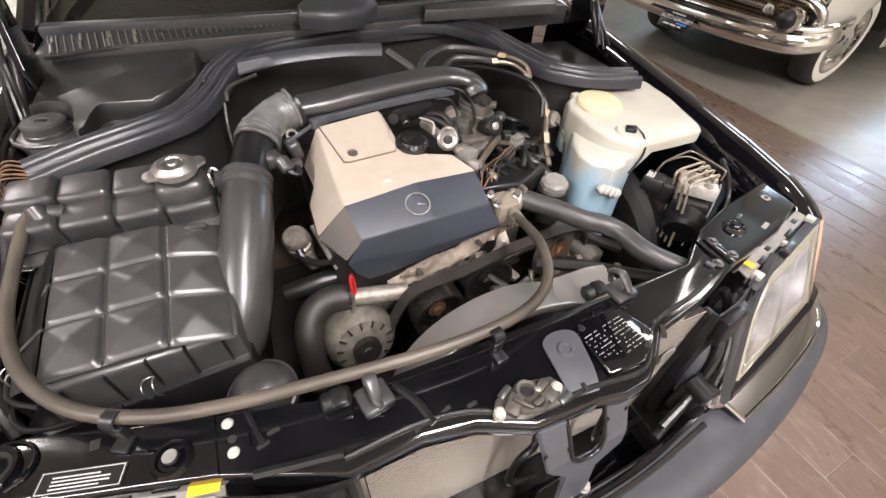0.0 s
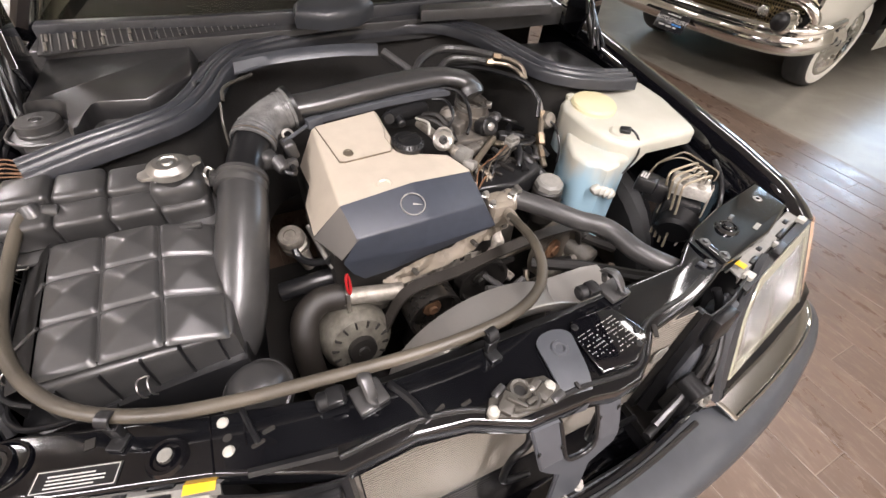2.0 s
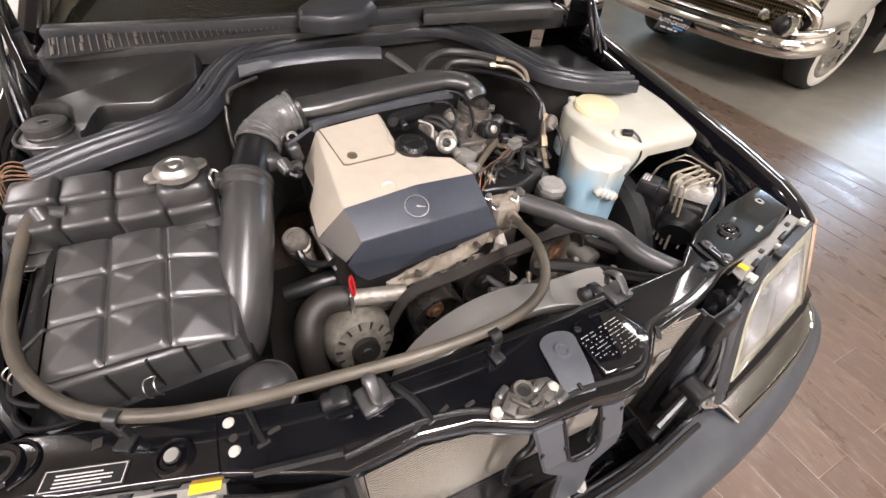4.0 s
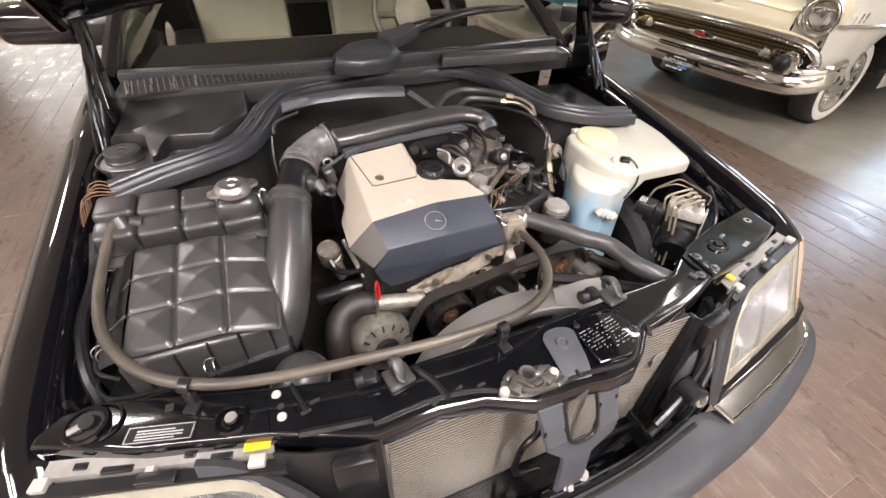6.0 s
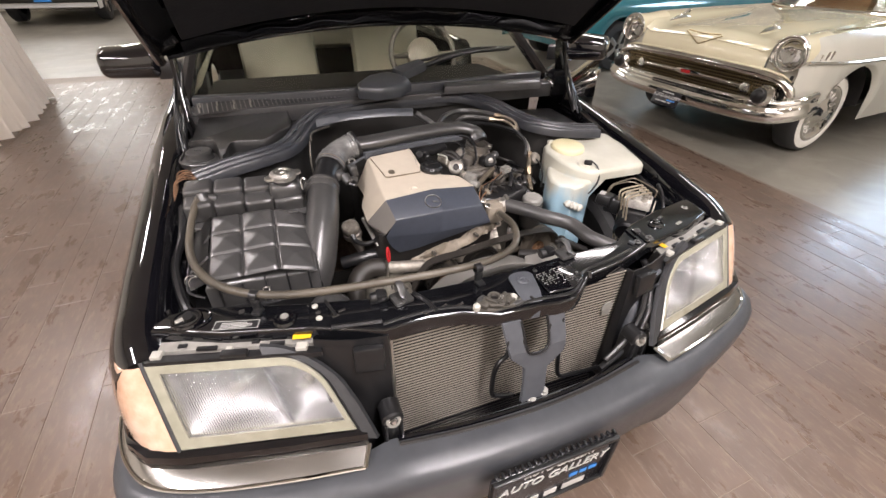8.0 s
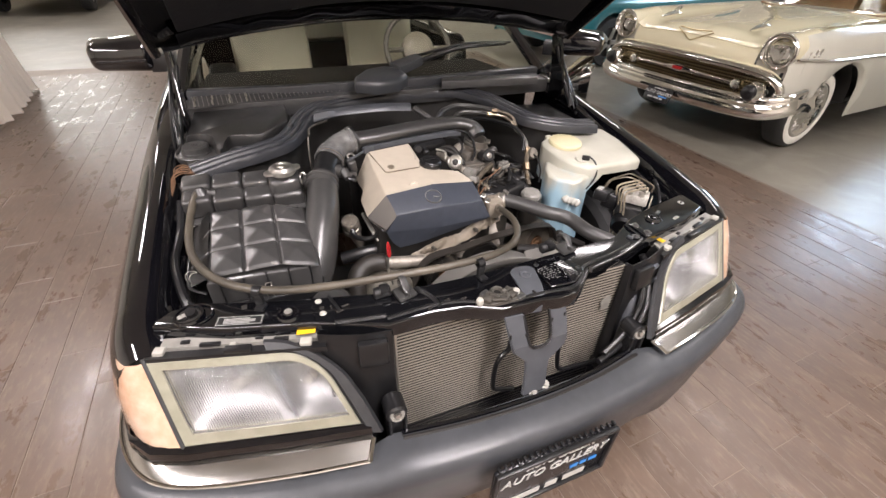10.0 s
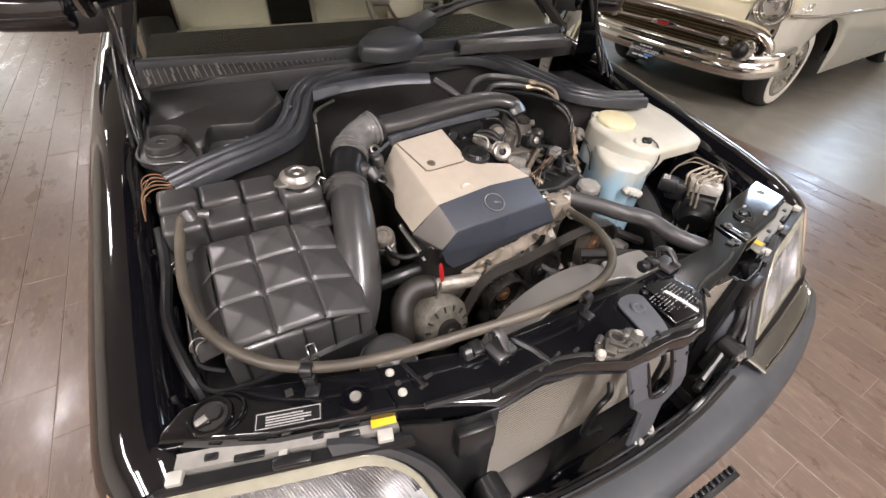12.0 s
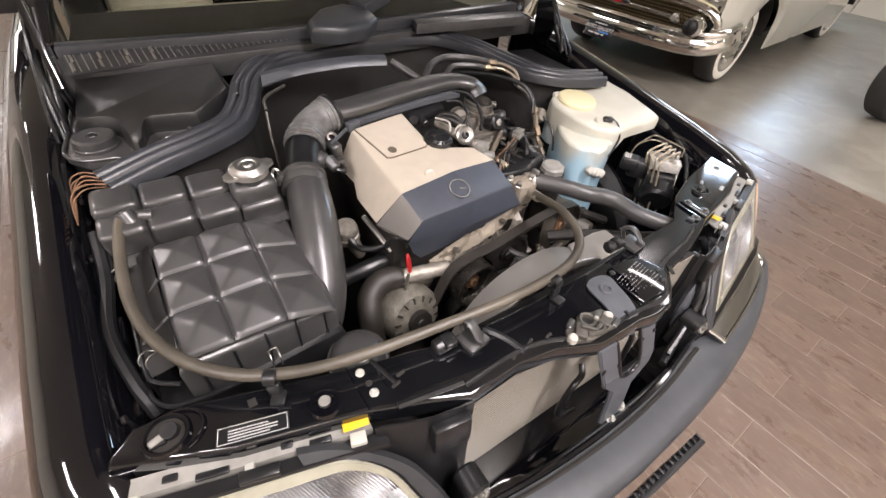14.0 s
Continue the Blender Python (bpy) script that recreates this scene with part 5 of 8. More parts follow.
    sheet(bm, rows, 0.003)
    gl = part("lens", bm, M_LENS, hl, "fluted clear lens", 80)
    gl.visible_shadow = False
    # black gasket all round, on the inner side broad
    bm = bmesh.new()
    fill(bm, [on_lamp(s, 0.53 + (u - 0.53) * 1.002, 0.53 + (v - 0.53) * 1.005, 0.002) for u, v in outl], [on_lamp(s, 0.53 + (u - 0.53) * 1.035, 0.53 + (v - 0.53) * 1.075, -0.003) for u, v in outl])
    fill(bm, [on_lamp(s, 0.53 + (u - 0.53) * 1.035, 0.53 + (v - 0.53) * 1.075, -0.003) for u, v in outl], [on_lamp(s, 0.53 + (u - 0.53) * 1.035, 0.53 + (v - 0.53) * 1.075, -0.04) for u, v in outl])
    bmesh.ops.remove_doubles(bm, verts=bm.verts, dist=1e-5)
    part("gasket", bm, M_BLACK, hl)
    bm = bmesh.new()
    edge = [(0.30, -0.02)] + [(0.21 - 0.20 * math.sin(math.pi / 2 * k / 8), 0.42 * (1 - math.cos(math.pi / 2 * k / 8)) - 0.01 * (8 - k) / 8) for k in range(9)] + [(0.008, 0.70), (0.010, 1.02), (0.012, 1.13)]
    away = [(0.0, -0.12)] + [(-0.075 * k / 8, -0.115 + 0.0105 * k) for k in range(9)] + [(-0.085, 0.0), (-0.085, 0.0), (-0.085, 0.02)]
    sheet(bm, [[on_lamp(s, u, v, 0.001), on_lamp(s, u + du * 0.15, v + dv * 0.15, 0.004), on_lamp(s, u + du * 0.9, v + dv * 0.9, 0.003), on_lamp(s, u + du, v + dv, -0.008)] for (u, v), (du, dv) in zip(edge, away)], 0.004)
    part("inner_surround", bm, M_GASKET, hl, "black plastic surround curving down the inner side")
    # rear housing strip with tabs
    bm = bmesh.new()
    rows = [[Vector((CX + s * x, 0.158 + (x - 0.25) * 0.268 + dy, z)) for x in np.linspace(0.452, 0.752, 10)] for dy, z in ((0.020, 0.756), (0.023, 0.769), (0.046, 0.772), (0.050, 0.758))]
    sheet(bm, rows, 0.003)
    hs = part("housing", bm, M_PALE, hl, "pale grey lamp housing strip")
    for x, ww in ((0.475, 0.030), (0.61, 0.016), (0.740, 0.026)):
        y = 0.158 + (x - 0.25) * 0.268
        part("tab", box(bmesh.new(), (CX + s * x, y + 0.014, 0.768), (ww * 0.75, 0.018, 0.012), 0.002, pose(0, 0, 0, 0, 0, s * 15)), M_WHITE, hs)
    bm = bmesh.new()
    rows = [[Vector((CX + s * x, 0.158 + (x - 0.25) * 0.268 + dy, z)) for x in np.linspace(0.44, 0.762, 8)] for dy, z in ((-0.004, 0.756), (-0.002, 0.766), (0.016, 0.766), (0.018, 0.752))]
    sheet(bm, rows, 0.003)
    box(bm, (CX + s * 0.60, 0.158 + 0.35 * 0.268 + 0.006, 0.770), (0.05, 0.016, 0.010), 0.002, pose(0, 0, 0, 0, 0, s * 15))
    part("top_strip", bm, M_BLACK, hl)
    # dark blocks on the strip stand for the shade in its notches
    for x, dy, wx in ((0.520, 0.026, 0.030), (0.560, 0.034, 0.016), (0.650, 0.024, 0.040), (0.695, 0.034, 0.018)):
        part("notch_shade", box(bmesh.new(), (CX + s * x, 0.158 + (x - 0.25) * 0.268 + dy, 0.770), (wx, 0.010, 0.006), 0.002, pose(0, 0, 0, 0, 0, s * 15)), M_BLACK, hs)
    part("yellow_tag", box(bmesh.new(), (CX + s * 0.470, 0.253, 0.7815), (0.036, 0.024, 0.0016) if s < 0 else (0.016, 0.018, 0.0016), 0.0005, pose(0, 0, 0, 0, 0, s * 12)), M_YELLOW, hl, "bright yellow tag")
    # corner lamp
    bm = bmesh.new()
    ti, bi = Vector((0.769, 0.295, 0.757)), Vector((0.738, 0.196, 0.603))
    to, bo = Vector((0.832, 0.385, 0.752)), Vector((0.876, 0.400, 0.602))
    tm, bmid = Vector((0.815, 0.305, 0.756)), Vector((0.835, 0.235, 0.600))
    rows = []
    for k in range(9):
        u = k / 8
        q = lambda a, c, e: a * (1 - u) ** 2 + c * 2 * u * (1 - u) + e * u * u
        top, bot = q(ti, tm + Vector((0.01, -0.02, 0)), to), q(bi, bmid + Vector((0.02, -0.012, 0)), bo)
        rows.append([Vector((CX + s * p.x, p.y, p.z)) for p in [top.lerp(bot, v) + Vector((0.010, -0.008, 0.006)) * math.sin(math.pi * v) * u for v in np.linspace(0, 1, 7)]])
    sheet(bm, rows, 0.004)
    part("corner_lamp", bm, M_AMBER, car, "pale amber corner indicator lamp", 60)
    # body strip under the lamp
    bm = bmesh.new()
    low = [(0.385, 0.104), (0.55, 0.135), (0.735, 0.178), (0.80, 0.203), (0.842, 0.250), (0.866, 0.33), (0.874, 0.44)]
    rows = [[Vector((CX + s * x, y + d, z)) for x, y in spline2] for spline2, d, z in ((low, 0.018, 0.604), (low, 0.004, 0.600), (low, -0.002, 0.585), (low, 0.0, 0.560))]
    sheet(bm, rows, 0.003)
    part("lamp_sill", bm, M_PAINT, car, "glossy black strip under the headlight")
    bm = bmesh.new()
    outer = [(0.402, 0.066), (0.55, 0.092), (0.70, 0.128), (0.80, 0.172), (0.856, 0.240), (0.886, 0.33), (0.893, 0.44)]
    A, B = spline([(x, y, 0) for x, y in low], 6), spline([(x, y, 0) for x, y in outer], 6)

    def along(t, z):
        return [Vector((CX + s * (a.x + (c.x - a.x) * t), a.y + (c.y - a.y) * t, z)) for a, c in zip(A, B)]
    sheet(bm, [along(-0.1, 0.568), along(0.06, 0.566), along(0.55, 0.560), along(0.93, 0.552)], 0.003)
    bt = part("bumper_trim", bm, M_TRIM, car, "polished trim strip along the bumper top", 20)
    part("trim_bead", tube(bmesh.new(), along(0.98, 0.5515), 0.0042, 8, 1), M_CHROME, bt)
    e0, e1 = along(-0.05, 0.566)[0], along(1.0, 0.552)[0]
    part("trim_end", tube(bmesh.new(), [e0, e0.lerp(e1, 0.5) + Vector((0, 0, 0.001)), e1], 0.0055, 10, 4), M_CHROME, bt)

# bumper
OUT = [(0, -0.013), (0.20, -0.006), (0.40, 0.016), (0.55, 0.045), (0.68, 0.082), (0.79, 0.122), (0.86, 0.168), (0.895, 0.235), (0.906, 0.33), (0.909, 0.46)]
half = spline([(x, y, 0) for x, y in OUT], 4)
full = [Vector((-p.x, p.y, 0)) for p in half[::-1]][:-1] + half
PROF = [(0.107, 0.500), (0.105, 0.540), (0.100, 0.551), (0.060, 0.553), (0.025, 0.550), (0.009, 0.541), (0.001, 0.525), (0.0, 0.500), (0.002, 0.46), (0.012, 0.40), (0.025, 0.33), (0.05, 0.26), (0.10, 0.22)]
rows = []
for i, p in enumerate(full):
    d = full[min(i + 1, len(full) - 1)] - full[max(i - 1, 0)]
    d.normalize()
    inn = Vector((-d.y, d.x, 0))
    wide = 1.0 if abs(p.x) < 0.37 else max(0.55, 1 - (abs(p.x) - 0.37) * 3.5)
    drop = 0.0 if abs(p.x) < 0.385 else min(0.012, (abs(p.x) - 0.385) * 0.6)
    rows.append([Vector((CX + p.x, p.y, z - (drop if z > 0.52 else 0))) + inn * a * (wide if a > 0.03 else 1) for a, z in PROF])
bumper = part("front_bumper", sheet(bmesh.new(), rows, 0.004), M_BUMPER, car, "satin grey plastic front bumper", 60)
bm = bmesh.new()
tube(bm, [(-0.31, 0.090, 0.553), (-0.15, 0.070, 0.553), (0.02, 0.062, 0.553), (0.18, 0.070, 0.553), (0.335, 0.092, 0.553)], 0.005, 6, 5)
part("rubber_lip", bm, M_DARK, bumper)

# plate holder on the bumper
plate = part("plate_holder", box(bmesh.new(), (CX, -0.034, 0.425), (0.325, 0.014, 0.175), 0.006), M_PLATE, bumper, "black dealer plate holder with white lettering")
bm = bmesh.new()
for z in (0.425 + 0.084, 0.425 - 0.084):
    box(bm, (CX, -0.043, z), (0.325, 0.012, 0.010), 0.003)
for x in (-0.158, 0.158):
    box(bm, (CX + x, -0.043, 0.425), (0.010, 0.012, 0.17), 0.003)
part("holder_rim", bm, M_BLACK, plate)
lettering("lettering", "AUTO GALLERY", pose(CX, -0.0422, 0.452, 90), 0.040, M_INK, plate, 0.25)
lettering("lettering", "AUTO GALLERY", pose(CX + 0.01, -0.0422, 0.490, 90), 0.026, M_INK, plate, 0.25)
part("number_bars", bars(bmesh.new(), (CX - 0.11, -0.0418, 0.352), (1, 0, 0), (0, 0, 1), 0.22, 0.030, 1, 8, 0.95, 0.2), M_INK, plate)
part("blue_bars", bars(bmesh.new(), (CX + 0.05, -0.0418, 0.400), (1, 0, 0), (0, 0, 1), 0.085, 0.018, 1, 3, 0.95, 0.2), M_BLUEINK, plate)
bm = bmesh.new()
for k in range(20):
    box(bm, (CX - 0.15 + 0.016 * k, -0.032, 0.517), (0.006, 0.012, 0.008), 0.001)
part("holder_teeth", bm, M_BLACK, plate)


# ---- engine bay ----
def shell(bm, verts, faces, bev=0.0, seg=2):
    b = bmesh.new()
    v = [b.verts.new(p) for p in verts]
    for f in faces:
        b.faces.new([v[i] for i in f])
    bmesh.ops.recalc_face_normals(b, faces=b.faces)
    if bev:
        bmesh.ops.bevel(b, geom=[e for e in b.edges if len(e.link_faces) == 2], offset=bev, segments=seg, profile=0.5, affect="EDGES")
    return merge(bm, b)


# cylinder head cover
bm = bmesh.new()
V = [(-0.193, 0.587, 0.868), (-0.050, 0.608, 0.868), (0.099, 0.644, 0.836),          # 0-2 edge to the front piece
     (0.062, 0.690, 0.858), (-0.036, 0.716, 0.868), (-0.040, 0.858, 0.892), (-0.186, 0.838, 0.888),   # 3-6
     (-0.246, 0.600, 0.803), (-0.242, 0.700, 0.800), (-0.222, 0.760, 0.800), (-0.226, 0.845, 0.800),   # 7-10 left foot
     (0.130, 0.650, 0.760), (0.100, 0.710, 0.770), (0.010, 0.730, 0.780), (0.0, 0.875, 0.800)]         # 11-14 right foot
shell(bm, V, [(0, 1, 4, 6), (1, 2, 3, 4), (4, 5, 6), (0, 6, 10, 9, 8, 7), (2, 11, 12, 3), (3, 12, 13, 4), (4, 13, 14, 5), (5, 14, 10, 6)], 0.005, 3)
cover = part("engine_cover", bm, M_BEIGE, car, "champagne and slate plastic engine cover", 40)
bm = bmesh.new()
V = [(-0.193, 0.587, 0.868), (-0.050, 0.607, 0.869), (0.095, 0.644, 0.836),      # 0-2 edge to the top piece
     (-0.183, 0.525, 0.838), (-0.045, 0.531, 0.838), (0.085, 0.556, 0.819),         # 3-5 crease
     (-0.213, 0.524, 0.792), (-0.060, 0.5255, 0.775), (0.104, 0.533, 0.772), (0.118, 0.650, 0.760),
     (-0.197, 0.530, 0.752), (-0.176, 0.533, 0.727), (-0.120, 0.535, 0.728), (-0.009, 0.537, 0.748), (0.103, 0.540, 0.764)]   # 10-14 lower edge
shell(bm, V, [(0, 1, 4, 3), (1, 2, 5, 4), (3, 4, 7, 6), (4, 5, 8, 7), (2, 9, 8, 5), (6, 7, 12, 11, 10), (7, 8, 14, 13, 12)], 0.004, 3)
part("front_piece", bm, M_SLATE, cover, "dark slate front of the cover", 40)
bm = bmesh.new()
shell(bm, [(-0.1935, 0.5865, 0.868), (-0.1805, 0.5245, 0.838), (-0.2145, 0.5235, 0.800), (-0.248, 0.597, 0.801), (-0.20, 0.62, 0.73)], [(0, 1, 2, 3), (3, 2, 4)], 0.003)
part("corner_facet", bm, M_SLATE2, cover, "greyish side facet of the cover")
bm = bmesh.new()
PLATE = [(-0.180, 0.834, 0.8905), (-0.044, 0.852, 0.8945), (-0.043, 0.790, 0.8835), (-0.050, 0.765, 0.8795), (-0.046, 0.730, 0.8735), (-0.052, 0.719, 0.8725), (-0.152, 0.703, 0.8785), (-0.162, 0.706, 0.8790)]
shell(bm, PLATE, [tuple(range(8))])
bmesh.ops.solidify(bm, geom=bm.faces[:], thickness=-0.0045)
part("plate_joint", bm, M_LINE, cover, "thin dark joint round the plate")
bm = bmesh.new()
shell(bm, [(x + (0.0014 if x < -0.1 else -0.0014), y + (0.0012 if y < 0.75 else -0.0012), z + 0.0010) for x, y, z in PLATE], [tuple(range(8))])
bmesh.ops.solidify(bm, geom=bm.faces[:], thickness=-0.0045)
pl = part("access_plate", bm, M_BEIGE, cover)
part("screw", lathe(bmesh.new(), [(0, 0.003), (0.006, 0.003), (0.007, 0.004), (0.010, 0.004), (0.011, 0.0)], pose(-0.139, 0.727, 0.8795, 8, 0), 16), M_LINE, pl)
part("screw_dimple", lathe(bmesh.new(), [(0, 0.0), (0.008, 0.001), (0.012, 0.004), (0.016, 0.003), (0.018, 0.0)], pose(-0.100, 0.622, 0.866, 8, 0), 18), M_BEIGE, cover)
m = pose(-0.066, 0.563, 0.8535, 22, 3, -8)
em = part("emblem", lathe(bmesh.new(), [(0.0215, 0.001), (0.0215, 0.003), (0.0235, 0.003), (0.0235, 0.001)], m, 32), M_STEEL, cover, "thin round metal emblem ring")
# steel sliver in place of the highlight on the emblem
b = bmesh.new()
prism(b, [(0.0, -0.0015), (0.017, 0.0), (0.0, 0.0025)], 0.0012, 0.0025, 0)
b.transform(m @ pose(0, 0, 0, 0, 0, -10))
part("emblem_glint", b, M_STEEL, em)
cap = part("oil_cap", lathe(bmesh.new(), [(0, 0.012), (0.020, 0.013), (0.027, 0.011), (0.031, 0.006), (0.035, 0.004), (0.035, -0.012), (0.03, -0.02)], pose(-0.010, 0.735, 0.873, 6, 4), 28), M_BLACK, cover, "black ribbed oil filler cap")
bm = bmesh.new()
box(bm, (0, 0, 0.014), (0.046, 0.013, 0.010), 0.004)
for k in range(18):
    a = 2 * math.pi * k / 18
    box(bm, (0.030 * math.cos(a), 0.030 * math.sin(a), 0.002), (0.006, 0.003, 0.014), 0.001, pose(0, 0, 0, 0, 0, math.degrees(a)))
bm.transform(pose(-0.010, 0.735, 0.873, 6, 4, 15))
part("grip", bm, M_BLACK, cap)

# block and front castings
bm = bmesh.new()
box(bm, (-0.05, 0.77, 0.62), (0.36, 0.42, 0.32), 0.02)
box(bm, (-0.03, 0.62, 0.60), (0.30, 0.10, 0.26), 0.02)
blk = part("engine_block", bm, M_DARK, car, "grimy cast engine block")
bm = bmesh.new()
rows = []
for v in np.linspace(0, 1, 9):
    row = []
    for u in np.linspace(0, 1, 60):
        p = Vector((-0.125 + 0.28 * u, 0.550 + 0.05 * v ** 2, 0.615 + 0.03 * u + 0.085 * v))
        d = noise.noise(p * 42) * 0.012 + noise.noise(p * 110) * 0.005
        row.append(p + Vector((0, -1, 0.25)) * d)
    rows.append(row)
sheet(bm, rows, 0.004)
part("timing_cover", bm, M_ALUD, car, "stained cast aluminium timing cover edge")
bm = bmesh.new()
box(bm, (0.125, 0.565, 0.785), (0.055, 0.06, 0.06), 0.016)
cyl(bm, (0.115, 0.56, 0.79), (0.165, 0.572, 0.800), 0.026, 0.024, 18, 0.004)
box(bm, (0.10, 0.585, 0.74), (0.05, 0.05, 0.06), 0.012, pose(0, 0, 0, 0, 20))
cyl(bm, (0.128, 0.53, 0.80), (0.122, 0.500, 0.806), 0.012, seg=12)
th = part("thermostat_housing", bm, M_CRUST, car, "cast aluminium thermostat housing")
for x, y, z in ((0.098, 0.548, 0.818), (0.145, 0.555, 0.822), (0.10, 0.58, 0.818)):
    part("bolt", lathe(bmesh.new(), [(0, 0.008), (0.006, 0.008), (0.0065, 0.002), (0.009, 0.0)], pose(x, y, z, 15), 6), M_STEEL, th)

# belt drive
def pulley(name, c, r, w, material, label, hub=M_DARK, axis=(0.05, -1, 0.02)):
    m, _ = frame_to(c, Vector(c) + Vector(axis))
    p = part(name, lathe(bmesh.new(), [(r * 0.35, -0.002), (r * 0.55, 0.004), (r * 0.82, 0.004), (r * 0.9, w * 0.5), (r, w * 0.5), (r * 0.985, w * 0.2), (r, 0), (r * 0.985, -w * 0.2), (r, -w * 0.5), (0, -w * 0.5)], m, 32), material, car, label)
    part("hub", lathe(bmesh.new(), [(0, 0.012), (r * 0.16, 0.012), (r * 0.18, 0.006), (r * 0.34, 0.004), (r * 0.36, -0.01)], m, 20), hub, p)
    return p


pulley("idler_pulley", (-0.052, 0.492, 0.624), 0.060, 0.05, M_DRUM, "worn steel idler pulley with rusty centre", M_RUST)
pulley("water_pump_pulley", (0.080, 0.520, 0.630), 0.062, 0.03, M_DARK, "dark water pump pulley")
pulley("steering_pump_pulley", (0.296, 0.545, 0.622), 0.077, 0.03, M_PULLEY, "brown steering pump pulley with rusty hub", M_RUST, (0.30, -1, 0.10))
pulley("crank_pulley", (-0.03, 0.52, 0.47), 0.075, 0.04, M_DARK, "dark crank pulley")
bm = bmesh.new()
path = spline([(-0.185, 0, 0.52), (-0.168, 0, 0.565), (-0.146, 0, 0.625), (-0.124, 0, 0.672), (-0.098, 0, 0.696), (-0.062, 0, 0.705), (0.02, 0, 0.709), (0.113, 0, 0.714), (0.22, 0, 0.712), (0.285, 0, 0.703), (0.335, 0, 0.690), (0.362, 0, 0.660), (0.374, 0, 0.622)], 5)
rows = [[Vector((p.x, 0.500 + 0.12 * max(0, p.x) + d, p.z)) for d in (-0.013, -0.009, -0.004, 0.004, 0.009, 0.013)] for p in path]
sheet(bm, rows, 0.005)
part("drive_belt", bm, M_BELT, car, "worn brownish drive belt")
bm = bmesh.new()
path = spline([(-0.02, 0.505, 0.575), (0.02, 0.507, 0.59), (0.07, 0.512, 0.57), (0.13, 0.52, 0.575)], 5)
sheet(bm, [[p + Vector((0, d, 0)) for d in (-0.012, 0.012)] for p in path], 0.005)
part("drive_belt", bm, M_BELT, car)

alt = part("alternator", lathe(bmesh.new(), [(0, 0.075), (0.030, 0.075), (0.060, 0.066), (0.072, 0.05), (0.075, 0.0), (0.07, -0.05), (0, -0.06)], frame_to((-0.218, 0.545, 0.575), (-0.206, 0.40, 0.615))[0], 32), M_MOTOR, car, "sooty alternator with slotted cooling vents")
m0 = frame_to((-0.218, 0.545, 0.575), (-0.206, 0.40, 0.615))[0]
for k in range(11):
    a = radians(-40 + 26 * k)
    part("vent", merge(bmesh.new(), box(bmesh.new(), (0.052, 0, 0.066), (0.014, 0.004, 0.012), 0.001), m0 @ pose(0, 0, 0, 0, 0, math.degrees(a))), M_DARK, alt)
part("shaft", merge(bmesh.new(), lathe(bmesh.new(), [(0, 0.092), (0.010, 0.092), (0.012, 0.088), (0.028, 0.088), (0.030, 0.07)], None, 18), m0), M_DARK, alt)
bm = bmesh.new()
box(bm, (-0.165, 0.565, 0.640), (0.075, 0.05, 0.022), 0.006, pose(0, 0, 0, 15, 20))
box(bm, (-0.135, 0.57, 0.625), (0.03, 0.05, 0.06), 0.008, pose(0, 0, 0, 0, 30))
part("alternator_bracket", bm, M_ALUD, car)
bm = bmesh.new()
cyl(bm, (-0.232, 0.553, 0.672), (-0.102, 0.525, 0.668), 0.0175, 0.0175, 18, 0.003)
pp = part("metal_pipe", bm, M_ALUD, car, "dull grey metal coolant pipe")
part("pipe_collar", lathe(bmesh.new(), [(0.0195, 0), (0.023, 0.003), (0.023, 0.012), (0.0195, 0.014)], frame_to((-0.225, 0.551, 0.672), (-0.1, 0.525, 0.668))[0], 18), M_STEEL, pp)
part("lower_hose", tube(bmesh.new(), [(-0.215, 0.553, 0.672), (-0.262, 0.558, 0.672), (-0.298, 0.540, 0.658), (-0.312, 0.510, 0.62), (-0.314, 0.490, 0.54), (-0.30, 0.47, 0.40)], 0.027, 18, 6), M_BELT, car, "thick black lower coolant hose", 60)
part("lower_hose", tube(bmesh.new(), [(-0.15, 0.61, 0.690), (-0.20, 0.60, 0.690), (-0.27, 0.595, 0.690), (-0.33, 0.60, 0.68)], 0.018, 14, 6), M_BLACK, car)

# radiator, fan shroud
bm = bmesh.new()
box(bm, (CX, 0.285, 0.585), (0.66, 0.055, 0.35), 0.01)
part("radiator", bm, M_BLACK, car)
bm = bmesh.new()
cx, cz, R = 0.025, 0.545, 0.212
arc = [radians(a) for a in np.linspace(8, 172, 34)]
rows = [[(cx + r * math.cos(a), y, cz + r * math.sin(a)) for a in arc] for r, y in ((R + 0.030, 0.318), (R + 0.006, 0.322), (R, 0.335), (R, 0.398), (R - 0.006, 0.402))]
sheet(bm, rows, 0.003)
sh = part("fan_shroud", bm, M_SHROUD, car, "pale grey plastic fan shroud ring", 60)
bm = bmesh.new()
prism(bm, [(0.10, 0.312), (0.272, 0.312), (0.272, 0.395), (0.235, 0.402), (0.15, 0.402)], 0.700, 0.728, 0.005)
part("shroud_top", bm, M_SHROUD, sh)
bm = bmesh.new()
prism(bm, [(-0.255, 0.300), (-0.10, 0.300), (0.05, 0.300), (0.05, 0.318), (-0.255, 0.318)], 0.62, 0.742, 0.004)
part("shroud_edge", bm, M_SHROUD, sh)
bm = bmesh.new()
for k in range(9):
    a = 2 * math.pi * k / 9
    b = bmesh.new()
    sheet(b, [[(0.05, -0.02, 0), (0.05, 0.02, 0.02)], [(0.12, -0.03, 0), (0.12, 0.03, 0.022)], [(0.195, -0.03, 0.004), (0.195, 0.03, 0.022)]], 0.003)
    merge(bm, b, Matrix.Translation((cx, 0.372, cz)) @ pose(0, 0, 0, 90) @ pose(0, 0, 0, 0, 0, math.degrees(a)))
